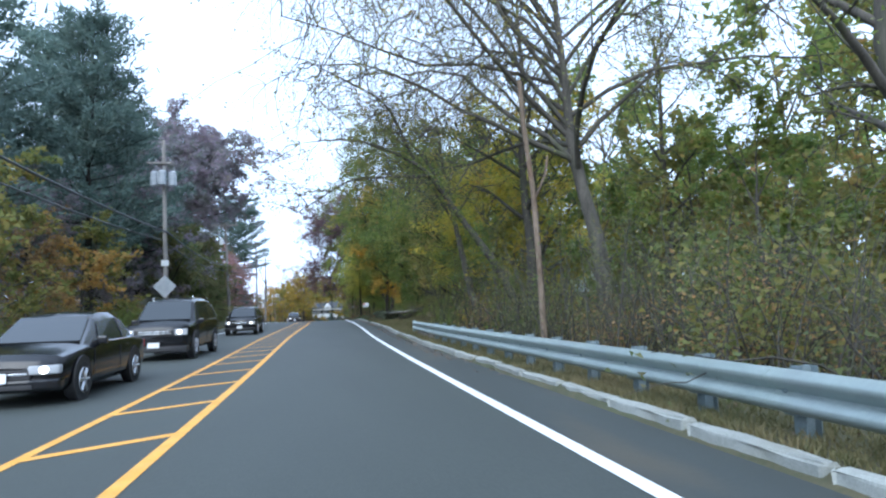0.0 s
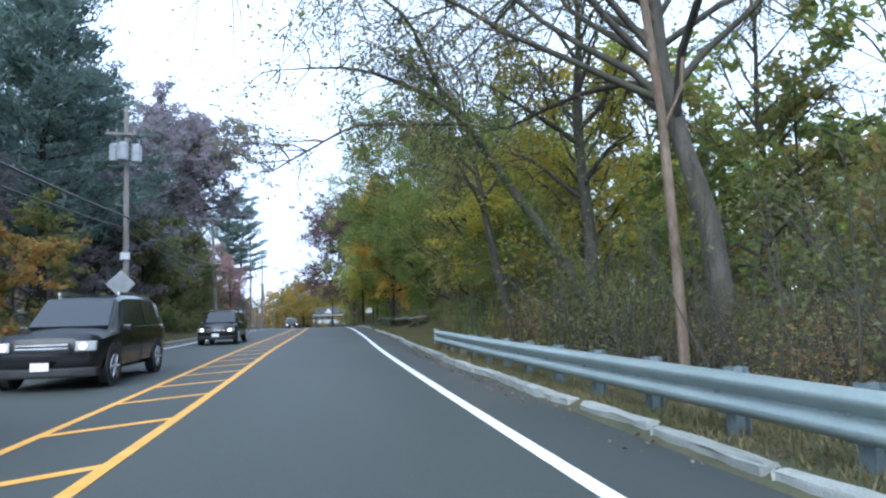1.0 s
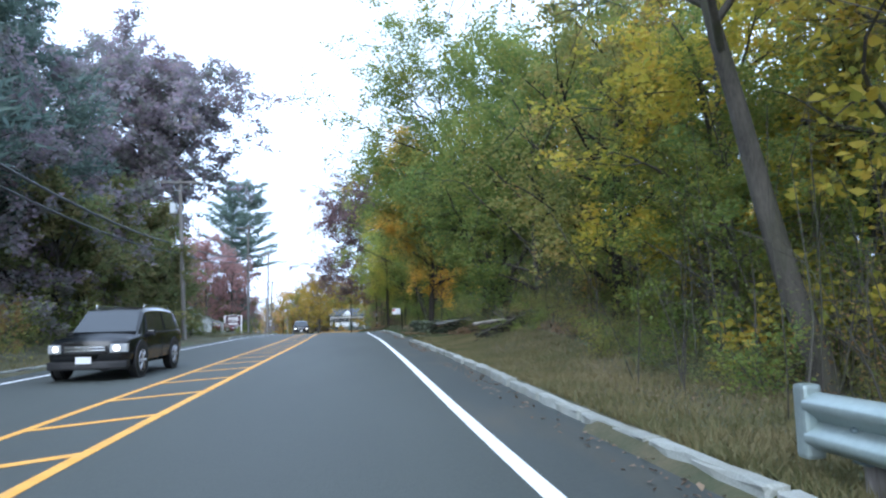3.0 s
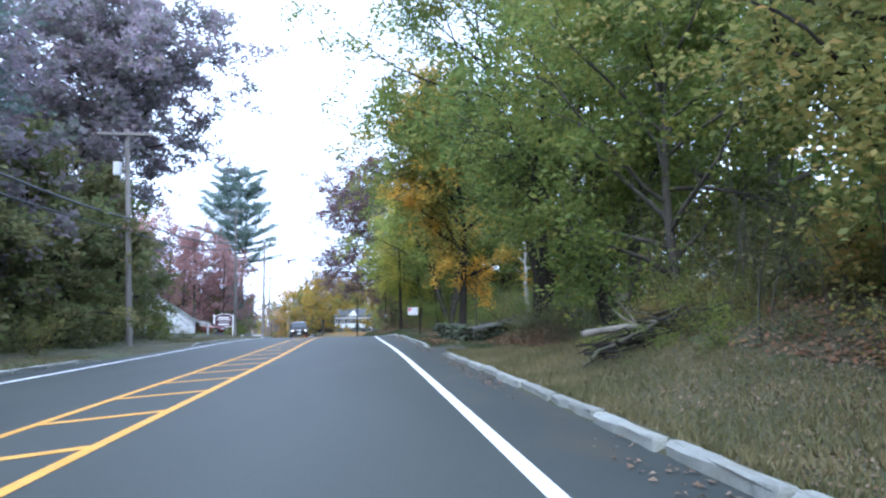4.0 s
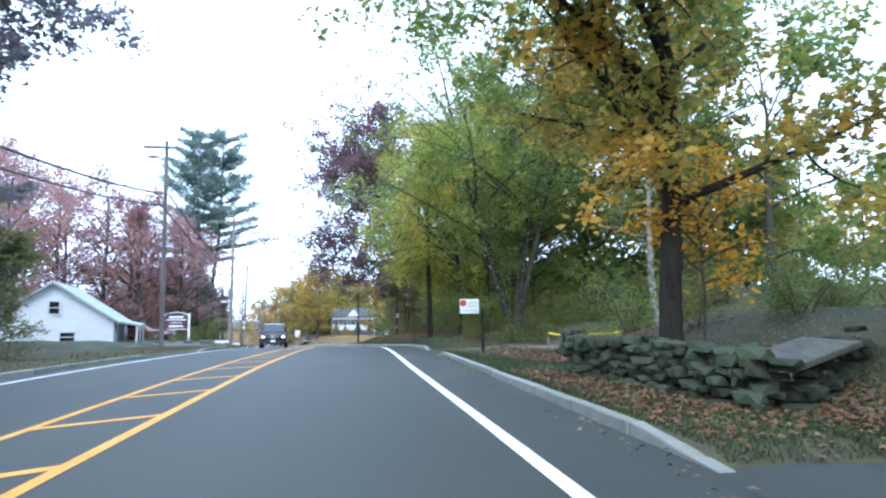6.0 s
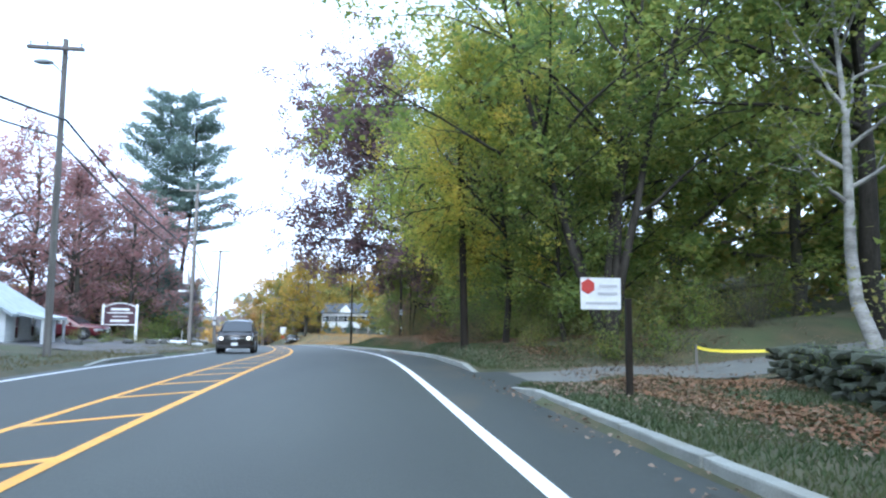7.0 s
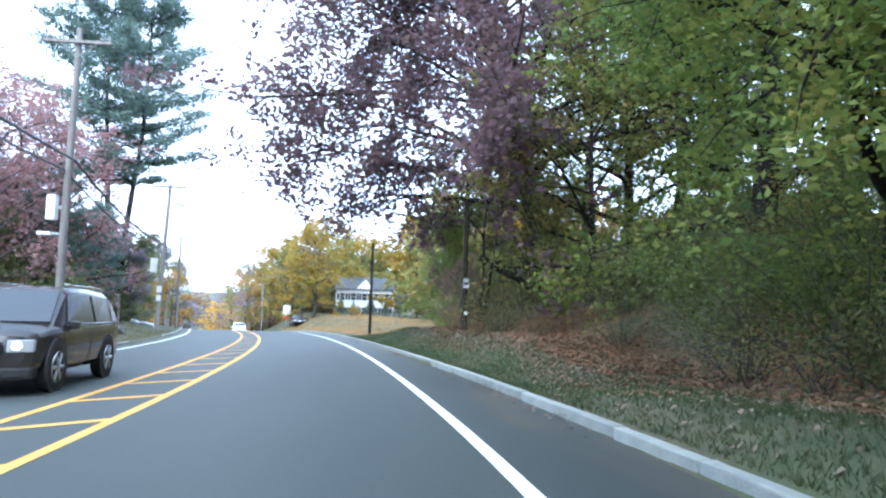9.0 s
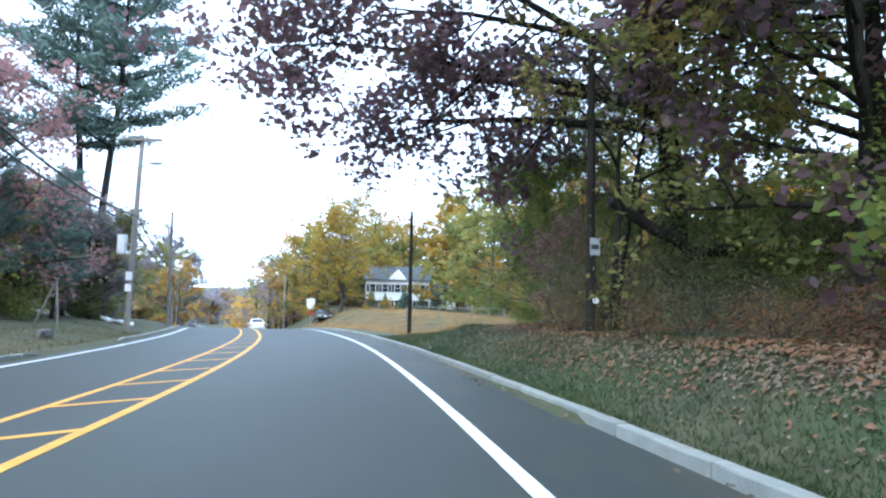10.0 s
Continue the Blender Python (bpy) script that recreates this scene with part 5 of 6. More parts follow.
gz = land_z(-9.3, 37.4)
post_sign(-9.3, 37.4, gz, "back of a diamond road sign with a plate below", [("diamond_plate", 0, 2.78, 0.88, 0.88, True, SIGN_BACK), ("lower_plate", 0, 2.02, 0.92, 0.2, False, SIGN_BACK)], 3.3)
gz = land_z(4.0, 78.9)
top, made = post_sign(3.8, 78.9, gz, "white property sign with a red mark on a wooden post", [("board", -0.47, 1.62, 0.66, 0.50, False, WHITE_METAL)], 1.55, DARK_POLE, 0.045, name="property_sign")
bm = bmesh.new()
bmesh.ops.create_cone(bm, cap_ends=True, segments=6, radius1=0.12, radius2=0.12, depth=0.006, matrix=Matrix.Translation((-0.68, -0.066, 1.73)) @ Euler((radians(90), 0, 0)).to_matrix().to_4x4())
part("red_mark", bm, RED_PAINT, made[0])
for i, (a, b, h) in enumerate(((-0.5, -0.2, 1.74), (-0.52, -0.2, 1.62), (-0.72, -0.2, 1.47))):
    part("print_bar", boxed(a, b, -0.067, -0.0615, h - 0.02, h + 0.02), GREY_PRINT, made[0])
sx, sy = 2.65, 117.25
top, made = post_sign(sx, sy - 0.13, land_z(sx, sy), "white road sign with a dark symbol on a dark pole", [("plate", 0.0, 1.82, 0.21, 0.36, False, SIGN_BACK)], 2.05, DARK_POLE, 0.02)
part("symbol", boxed(-0.08, 0.08, -0.042, -0.037, 1.76, 1.86), BLACK_PRINT, made[0])
part("reflector", rod(bmesh.new(), (0.02, -0.045, 0.70), (0.02, -0.02, 0.70), 0.065, 0.065, 12), WHITE_METAL, top)
top, made = post_sign(-13.3, 184, land_z(-13.3, 184), "white and red roadside sign on a post", [("plate", 0, 2.6, 1.0, 1.3, False, WHITE_METAL), ("red_plate", 0, 1.5, 0.5, 0.5, False, RED_PAINT)], 3.2)


# ---------------------------------------------------------------- the business sign by the parking lot
MAROON = material("maroon_sign_board", (0.045, 0.018, 0.03), (0.075, 0.03, 0.045), 3.0, 0.5, 0.05)
WHITE_WOOD = material("white_painted_wood", (0.62, 0.64, 0.65), (0.8, 0.82, 0.83), 3.0, 0.6, 0.15, stain=((0.45, 0.45, 0.42), 2.0, 0.3))
gz = land_z(-17.1, 117.4) + 0.05
board_sign = thing("business_sign", -17.1, 117.4, gz, "maroon arched sign board between white wooden posts", "sign")
for o in (-1.12, 1.12):
    post = part("post", boxed(o - 0.08, o + 0.08, -0.08, 0.08, -0.4, 2.35, bevel=0.01), WHITE_WOOD, board_sign, "white square post")
    bm = bmesh.new()
    bmesh.ops.create_cone(bm, cap_ends=True, segments=4, radius1=0.15, radius2=0.0, depth=0.1, matrix=Matrix.Translation((o, 0, 2.4)) @ Euler((0, 0, radians(45))).to_matrix().to_4x4())
    part("cap", bm, WHITE_WOOD, post)
arch = [(-1.04, 1.0), (1.04, 1.0), (1.04, 2.2)] + [(1.04 * math.cos(a), 2.2 + 0.32 * math.sin(a) ** 1.5) for a in np.linspace(0.15, math.pi - 0.15, 13)] + [(-1.04, 2.2)]
panel = part("panel", prism(bmesh.new(), arch, -0.03, 0.03, "y"), MAROON, board_sign)
bm = bmesh.new()
for a, b in zip(arch[2:], arch[3:]):
    rod(bm, (a[0], -0.03, a[1]), (b[0], -0.03, b[1]), 0.035, 0.035, 6)
part("moulding", bm, WHITE_WOOD, board_sign)
part("bottom_rail", rod(bmesh.new(), (-1.04, -0.03, 1.0), (1.04, -0.03, 1.0), 0.035, 0.035, 6), WHITE_WOOD, board_sign)
for a, b, h, t in ((-0.62, 0.62, 2.08, 0.075), (-0.85, 0.85, 1.84, 0.045), (-0.5, 0.5, 1.58, 0.03)):
    part("print_bar", boxed(a, b, -0.038, -0.031, h - t, h + t), WHITE_WOOD, panel)
part("lower_board", boxed(-0.62, 0.62, -0.05, -0.034, 1.2, 1.36, bevel=0.005), WHITE_WOOD, board_sign)


wp = thing("white_post", -17.6, 86.5, land_z(-17.6, 86.5), "white square wooden post beside shrubs", "post")
part("shaft", boxed(-0.07, 0.07, -0.07, 0.07, -0.3, 1.9, bevel=0.01), WHITE_WOOD, wp)
wp = thing("white_post", -15.2, 126.5, land_z(-15.2, 126.5), "small white marker post on the verge", "post")
part("shaft", boxed(-0.035, 0.035, -0.035, 0.035, -0.3, 0.9, bevel=0.008), WHITE_WOOD, wp)


# ---------------------------------------------------------------- houses
SIDING = material("white_clapboard", (0.66, 0.69, 0.71), (0.8, 0.83, 0.85), 1.5, 0.65, 0.2, stretch=(1, 1, 6), fine=8)
PALE_SIDING = material("pale_green_clapboard", (0.45, 0.52, 0.52), (0.6, 0.67, 0.67), 1.5, 0.65, 0.2, stretch=(1, 1, 6), fine=8)
SHINGLE = material("grey_roof_shingles", (0.035, 0.042, 0.052), (0.07, 0.08, 0.09), 2.0, 0.9, 0.5, stretch=(1, 1, 4), fine=10)
PALE_ROOF = material("pale_grey_roof", (0.28, 0.33, 0.34), (0.42, 0.47, 0.48), 2.0, 0.85, 0.4, fine=10)
GLASS = plain("dark_window_glass", (0.02, 0.025, 0.03), 0.08)
SHUTTER = plain("black_shutter", (0.02, 0.022, 0.026), 0.6)


def house(name, x, y, z, turn, w, d, wall_h, roof_h, siding, roofing, label, windows, ridge="y", over=0.3, door=None, shutters=False):
    """Front at -y, w wide, d deep. windows: rows of (face, across, sill, w, h); faces: front, left, right."""
    top = thing(name, x, y, z, label, "house", turn=turn)
    bm = bmesh.new()
    if ridge == "y":
        prism(bm, [(-w / 2, -0.8), (w / 2, -0.8), (w / 2, wall_h), (0, wall_h + roof_h), (-w / 2, wall_h)], 0, d, "y")
    else:
        prism(bm, [(0, -0.8), (d, -0.8), (d, wall_h), (d / 2, wall_h + roof_h), (0, wall_h)], -w / 2, w / 2, "x")
    part("wall", bm, siding, top)
    n = int(wall_h / 0.22)
    for sgn in (-1, 1):
        bm = bmesh.new()
        if ridge == "y":
            k = over / (w / 2)
            prism(bm, [(0, wall_h + roof_h + 0.03), (sgn * (w / 2 + over), wall_h - roof_h * k + 0.03), (sgn * (w / 2 + over), wall_h - roof_h * k + 0.17), (0, wall_h + roof_h + 0.19)], -over, d + over, "y")
        else:
            k = over / (d / 2)
            e = -over if sgn < 0 else d + over
            prism(bm, [(d / 2, wall_h + roof_h + 0.03), (e, wall_h - roof_h * k + 0.03), (e, wall_h - roof_h * k + 0.17), (d / 2, wall_h + roof_h + 0.19)], -w / 2 - over, w / 2 + over, "x")
        part("roof_slope", bm, roofing, top)
    for face, a, s, ww, hh in windows:
        rot = {"front": 0, "left": -90, "right": 90}[face]
        org = {"front": (a, 0), "left": (-w / 2, a), "right": (w / 2, a)}[face]
        m = pose(org[0], org[1], s, 0, 0, rot)
        bm = bmesh.new()
        for b in ((-ww / 2 - 0.09, -ww / 2, 0, hh), (ww / 2, ww / 2 + 0.09, 0, hh), (-ww / 2 - 0.09, ww / 2 + 0.09, hh, hh + 0.1), (-ww / 2 - 0.12, ww / 2 + 0.12, -0.1, 0), (-ww / 2, ww / 2, hh / 2 - 0.025, hh / 2 + 0.025)):
            box(bm, b[0], b[1], -0.07, -0.004, b[2], b[3], m=m)
        win = part("window", bm, WHITE_WOOD, top)
        part("pane", box(bmesh.new(), -ww / 2, ww / 2, -0.03, -0.004, 0, hh, m=m), GLASS, win)
        if shutters:
            for sg in (-1, 1):
                part("shutter", box(bmesh.new(), sg * (ww / 2 + 0.27) - 0.17, sg * (ww / 2 + 0.27) + 0.17, -0.05, -0.005, 0, hh, m=m), SHUTTER, win, "black shutter")
    if door:
        a, ww, hh = door
        dr = part("door", boxed(a - ww / 2, a + ww / 2, -0.06, -0.004, 0, hh, bevel=0.01), SHUTTER, top)
        part("door_frame", box(box(box(bmesh.new(), a - ww / 2 - 0.12, a - ww / 2, -0.09, -0.004, 0, hh), a + ww / 2, a + ww / 2 + 0.12, -0.09, -0.004, 0, hh), a - ww / 2 - 0.12, a + ww / 2 + 0.12, -0.09, -0.004, hh, hh + 0.15), WHITE_WOOD, dr)
    bm = bmesh.new()
    for i in range(1, n):
        box(bm, -w / 2, w / 2, -0.012, 0.0, i * 0.22, i * 0.22 + 0.02)
    part("clapboard_edge", bm, siding, top)
    return top


small = house("house", -19.8, 100.2, -0.72, 14, 7.0, 9.0, 2.1, 2.35, SIDING, PALE_ROOF, "small white clapboard house with a gable end", [("front", 0.1, 2.6, 0.55, 0.75), ("front", 0.9, 0.85, 0.8, 0.55), ("right", 2.0, 0.9, 0.8, 1.1), ("right", 5.5, 0.9, 0.8, 1.1)])
part("porch_roof", prism(bmesh.new(), [(3.5, 2.05), (4.9, 1.75), (4.9, 1.87), (3.5, 2.2)], 1.0, 7.0, "y"), PALE_ROOF, small)
for yy in (1.15, 4.0, 6.85):
    part("porch_post", boxed(4.72, 4.84, yy - 0.06, yy + 0.06, -0.5, 1.78), WHITE_WOOD, small)
house("house", 28.0, 82.0, land_z(28, 82) - 0.1, -90, 12.0, 8.0, 2.7, 2.4, PALE_SIDING, PALE_ROOF, "pale green single-storey house behind the trees", [("front", -4.6, 0.9, 0.8, 1.3), ("front", -3.2, 0.9, 0.8, 1.3), ("front", 1.4, 0.9, 0.8, 1.3), ("front", 4.2, 0.9, 0.8, 1.3)], ridge="x", door=(-1.0, 0.95, 2.05))
col = house("house", -2.9, 190, -3.0, -3, 8.4, 7.0, 4.9, 1.7, SIDING, SHINGLE, "white two-storey colonial house with black shutters", [("front", c, s, 0.7, 1.0) for s in (1.2, 3.3) for c in (-3.3, -1.65, 0.0, 1.65, 3.3)], ridge="x", shutters=True)
part("wing_wall", prism(bmesh.new(), [(0.6, -0.5), (6, -0.5), (6, 3.1), (3.3, 4.2), (0.6, 3.1)], 4.2, 8.0, "x"), SIDING, col)
part("wing_roof", prism(bmesh.new(), [(0.3, 3.0), (3.3, 4.25), (6.3, 3.0), (6.3, 3.15), (3.3, 4.4), (0.3, 3.15)], 4.1, 8.3, "x"), SHINGLE, col)
part("gable", prism(bmesh.new(), [(-1.4, 4.75), (1.4, 4.75), (0, 6.3)], -0.25, 3.0, "y"), SIDING, col)
part("chimney", boxed(-2.2, -1.6, 3.2, 3.8, 4.5, 7.1, bevel=0.01), ROCK, col)


def yew(seed, height, radius):
    """A clipped dark cone of evergreen leaves on a short stem."""
    w = Wood(seed)
    r = w.rng
    w.tube(np.array([(0, 0, -0.2), (0, 0, height * 0.5), (0, 0, height * 0.95)]), 0.06, 0.02, 6)
    f = r.random(1600) ** 1.4
    a, o = r.uniform(0, 6.28, 1600), radius * (1 - f) * np.sqrt(r.random(1600))
    return w.mesh("branchwork", DARK_BARK), blades("foliage", np.stack([o * np.cos(a), o * np.sin(a), 0.1 + f * height], 1), 0.2, r, L_PINE)


first = None
for x, y, size in ((-6.2, 187.6, 1.0), (-4.4, 187.4, 0.8), (-1.9, 187.5, 1.15), (0.3, 187.6, 0.9), (2.3, 187.9, 1.2)):
    if first is None:
        first = plant("yew_bush", yew(99, 2.4, 1.0), x, y, "dark clipped evergreen bush before the white house", "shrub", "yew bushes")
    else:
        again(first, x, y, 50 * size, size)


# ---------------------------------------------------------------- vehicles
TYRE = material("black_rubber", (0.012, 0.012, 0.013), (0.03, 0.03, 0.03), 6.0, 0.85, 0.2)
RIM = plain("silver_alloy", (0.45, 0.46, 0.48), 0.35, 0.8)
CAR_GLASS = plain("tinted_car_glass", (0.015, 0.018, 0.02), 0.2, 0.0)
WINDSCREEN = plain("windscreen_glass", (0.022, 0.028, 0.032), 0.08, 0.0, 0.0, 0.7)
LAMP_GLASS = plain("headlamp_glass", (0.38, 0.40, 0.42), 0.15)
LAMP_BULB = plain("lit_headlamp", (0.9, 0.9, 0.85), 0.3)
LAMP_BULB.node_tree.nodes["Principled BSDF"].inputs["Emission Color"].default_value = (1.0, 0.97, 0.9, 1)
LAMP_BULB.node_tree.nodes["Principled BSDF"].inputs["Emission Strength"].default_value = 2.5
CHROME = plain("chrome_trim", (0.6, 0.62, 0.64), 0.2, 0.9)
TRIM = plain("black_plastic_trim", (0.015, 0.015, 0.017), 0.6)
TAIL = plain("red_lamp_glass", (0.4, 0.02, 0.02), 0.2)
PLATE = plain("pale_number_plate", (0.7, 0.72, 0.74), 0.5)


def paint(name, c):
    return plain(name, c, 0.2, 0.0, 0.3, 0.4)


def car(label, x, y, turn, body_mat, length, width, height, style, lit=True):
    """Front at -y in its own axes. style: sedan or suv."""
    z = float(road_z(y)) if lkerb_x(y) < x < kerb_x(y) else land_z(x, y) + 0.03
    top = thing("car" if style == "sedan" else "sport_utility_vehicle", x, y, z, label, "car", turn=turn)
    top.rotation_euler.x = math.atan(float(road_z(y + 1) - road_z(y - 1)) / 2) * math.cos(radians(turn))
    L, W, H = length / 2, width / 2, height
    wr = 0.33 if style == "sedan" else 0.39
    belt = 0.60 * H if style == "sedan" else 0.57 * H
    nose = 0.47 * H if style == "sedan" else 0.53 * H
    # stations from nose to tail: along, half-width, underside, belt, roof, roof half-width
    if style == "sedan":
        rows = [(-1, .76, .40, .40, .40, .66), (-.98, .88, .26, .47, .47, .72), (-.92, .95, .22, .53, .535, .78), (-.44, 1, .20, .61, .62, .82), (-.10, 1, .20, .62, .95, .70), (.05, 1, .20, .625, .995, .71), (.30, 1, .20, .63, 1.0, .71), (.52, .995, .20, .64, .95, .69), (.78, .985, .22, .645, .665, .78), (.97, .95, .28, .62, .625, .76), (1, .86, .40, .52, .52, .70)]
        lights, back = ((4, 6), (6, 7)), 7
    else:
        rows = [(-1, .80, .45, .43, .43, .70), (-.985, .90, .36, .51, .51, .75), (-.93, .96, .32, .555, .56, .80), (-.52, 1, .30, .60, .61, .84), (-.24, 1, .30, .61, .955, .74), (-.12, 1, .30, .61, .99, .76), (.25, 1, .30, .615, 1.0, .77), (.72, 1, .30, .62, .985, .75), (.90, .985, .32, .62, .94, .72), (.975, .96, .36, .60, .64, .80), (1, .90, .45, .52, .53, .75)]
        lights, back = ((4, 6), (6, 7), (7, 8)), 8

    def bow(bm):
        for vt in bm.verts:
            u = abs(vt.co.x) / W
            if vt.co.y < -L + 1.0:
                vt.co.y += 0.24 * u ** 2.4 * (1 - (vt.co.y + L) / 1.0 if vt.co.y > -L else 1)
            if vt.co.y > L - 0.6:
                vt.co.y -= 0.12 * u ** 2.4
        return bm

    def sliced(bm):
        for c in (-0.92, -0.75, -0.5, -0.2, 0.2, 0.5, 0.75, 0.92):
            bmesh.ops.bisect_plane(bm, geom=bm.verts[:] + bm.edges[:] + bm.faces[:], plane_co=(c * W, 0, 0), plane_no=(1, 0, 0))
        return bm

    def ring(row):
        f, wf, zb, zs, zr, rf = row
        w, zs, zr, y = W * wf, zs * H, zr * H, f * L
        cab = zr - zs > 0.1
        half = [(0, zb), (w * 0.86, zb), (w * 0.97, zb + 0.10), (w, zb + 0.45 * (zs - zb)), (w * 0.985, zs - 0.09), (w * 0.94, zs - (0 if cab else 0.03))]
        half += [(W * rf, zr - 0.09), (W * rf * 0.88, zr - 0.015), (0, zr + 0.02)] if cab else [(w * 0.82, zs + 0.008), (w * 0.6, zr + 0.02), (0, zr + 0.04)]
        return [Vector((a, y, b)) for a, b in half] + [Vector((-a, y, b)) for a, b in half[-2:0:-1]]

    rings = [ring(row) for row in rows]
    bm = bmesh.new()
    grid = [[bm.verts.new(p) for p in rg] for rg in rings]
    k = len(grid[0])
    for a, b in zip(grid, grid[1:]):
        for i in range(k):
            bm.faces.new((a[i], a[(i + 1) % k], b[(i + 1) % k], b[i]))
    bm.faces.new(grid[0][::-1])
    bm.faces.new(grid[-1])
    shell = part("body", bow(bm), body_mat, top)
    shell.data.polygons.foreach_set("use_smooth", [True] * len(shell.data.polygons))
    shell.data.set_sharp_from_angle(angle=radians(28))
    bm = bmesh.new()

    def sheet(a, b, c, d, off):
        vs = [bm.verts.new(Vector(p) + off) for p in (a, b, c, d)]
        f = bm.faces.new(vs)
        r = bmesh.ops.extrude_face_region(bm, geom=[f])
        bmesh.ops.translate(bm, vec=-off * 0.8, verts=[g for g in r["geom"] if isinstance(g, bmesh.types.BMVert)])

    def pane(a, b, c, d, u0, u1, v0, v1, out):
        """A pane in the quad a b c d (low pair, then the pair above b and a), inset, pushed out."""
        def at(u, v):
            return (a * (1 - u) + b * u) * (1 - v) + (d * (1 - u) + c * u) * v
        sheet(at(u0, v0), at(u1, v0), at(u1, v1), at(u0, v1), out)

    lo, hi = rings[3], rings[4]
    slope = (hi[8] - lo[8]).cross(Vector((1, 0, 0))).normalized()
    slope = slope if slope.z > 0 else -slope
    pane(Vector((-W * 0.80, lo[6].y, lo[6].z)), Vector((W * 0.80, lo[6].y, lo[6].z)), Vector((W * rows[4][5] * 0.93, hi[7].y, hi[7].z)), Vector((-W * rows[4][5] * 0.93, hi[7].y, hi[7].z)), 0.02, 0.98, 0.05, 0.93, slope * 0.05)
    part("windscreen", bm, WINDSCREEN, top)
    lo, hi = rings[back + 1], rings[back]
    bm = bmesh.new()
    slope = (hi[8] - lo[8]).cross(Vector((1, 0, 0))).normalized()
    slope = slope if slope.z > 0 else -slope
    pane(Vector((-W * 0.72, lo[7].y, lo[7].z)), Vector((W * 0.72, lo[7].y, lo[7].z)), Vector((W * 0.62, hi[7].y, hi[7].z)), Vector((-W * 0.62, hi[7].y, hi[7].z)), 0.04, 0.96, 0.12, 0.86, slope * 0.045)
    part("rear_window", bm, CAR_GLASS, top)
    ya = rings[3][5].y + 0.25
    for s in (-1, 1):
        for n0, n1 in lights:
            bm = bmesh.new()
            q = [Vector((s * p.x, p.y, p.z)) for p in (rings[n0][5], rings[n1][5], rings[n1][6], rings[n0][6])]
            if n0 == 4:
                q[0].y -= 0.42
            pane(*q, 0.05, 0.95, 0.07, 0.92, Vector((s * 0.018, 0, 0.008)))
            part("side_window", bm, CAR_GLASS, top)
            part("window_trim", rod(bmesh.new(), q[0] + Vector((s * 0.012, 0, 0.0)), q[1] + Vector((s * 0.012, 0, 0.0)), 0.012, 0.012, 5), CHROME if style == "sedan" else TRIM, top)
            if n0 != 4:
                handle = q[0] + Vector((s * 0.03, 0.14, -0.13))
                part("door_handle", box(bmesh.new(), handle.x - 0.02, handle.x + 0.02, handle.y, handle.y + 0.18, handle.z - 0.015, handle.z + 0.02, bevel=0.008), body_mat, top)
        for yd in (rings[3][5].y + 0.12, (rings[6][5].y + rings[4][5].y) / 2 + 0.2):
            part("door_seam", boxed(s * (W + 0.001) - 0.004, s * (W + 0.001) + 0.004, yd, yd + 0.012, 0.36, belt - 0.06), TRIM, top)
        mir = part("wing_mirror", boxed(s * (W + 0.02) - 0.09, s * (W + 0.02) + 0.09, ya + 0.12, ya + 0.26, belt, belt + 0.14, bevel=0.03), body_mat, top)
        hz = nose - (0.12 if style == "sedan" else 0.16)
        if style == "sedan":
            lamp = part("headlamp", bow(sliced(box(bmesh.new(), s * W * 0.70 - 0.22, s * W * 0.70 + 0.19, -L - 0.016, -L + 0.3, hz - 0.07, hz + 0.07, bevel=0.03))), LAMP_GLASS, top)
        else:
            lamp = part("headlamp", bow(sliced(box(bmesh.new(), s * W * 0.74 - 0.17, s * W * 0.74 + 0.16, -L - 0.018, -L + 0.25, hz - 0.10, hz + 0.09, bevel=0.025))), LAMP_GLASS, top)
        if lit:
            part("bulb", bow(rod(bmesh.new(), (s * W * 0.7, -L - 0.03, hz), (s * W * 0.7, -L + 0.05, hz), 0.062, 0.05, 12)), LAMP_BULB, lamp)
        part("tail_lamp", box(bmesh.new(), s * W * 0.8 - 0.12, s * W * 0.8 + 0.1, L - 0.12, L + 0.012, belt - 0.22, belt - 0.05, bevel=0.02), TAIL, top)
        for yy in (-L + 0.92, L - 1.0):
            wheel = child("wheel", None, top)
            bm = bmesh.new()
            m = Matrix.Translation((s * (W - 0.10), yy, wr)) @ Euler((0, radians(90), 0)).to_matrix().to_4x4()
            bmesh.ops.create_cone(bm, cap_ends=True, segments=22, radius1=wr, radius2=wr, depth=0.22, matrix=m)
            bmesh.ops.bevel(bm, geom=[e for e in bm.edges if e.calc_face_angle(0) > 1.0], offset=0.035, segments=2, affect="EDGES")
            part("tyre", bm, TYRE, wheel)
            bm = bmesh.new()
            hub = Vector((s * (W + 0.012), yy, wr))
            bmesh.ops.create_cone(bm, cap_ends=True, segments=18, radius1=wr * 0.26, radius2=wr * 0.2, depth=0.02, matrix=Matrix.Translation(hub) @ Euler((0, radians(90), 0)).to_matrix().to_4x4())
            for i in range(6):
                a = i * math.pi / 3
                d = Vector((0, math.cos(a), math.sin(a)))
                rod(bm, hub, hub + d * wr * 0.62, 0.035, 0.03, 5)
            bmesh.ops.create_cone(bm, cap_ends=False, segments=20, radius1=wr * 0.66, radius2=wr * 0.62, depth=0.03, matrix=Matrix.Translation(hub) @ Euler((0, radians(90), 0)).to_matrix().to_4x4())
            part("rim", bm, RIM, wheel)
            part("wheel_arch", rod(bmesh.new(), (s * (W - 0.02), yy, wr + 0.02), (s * (W + 0.006), yy, wr + 0.02), wr + 0.06, wr + 0.06, 22), TRIM, top)
    gz = nose - 0.17
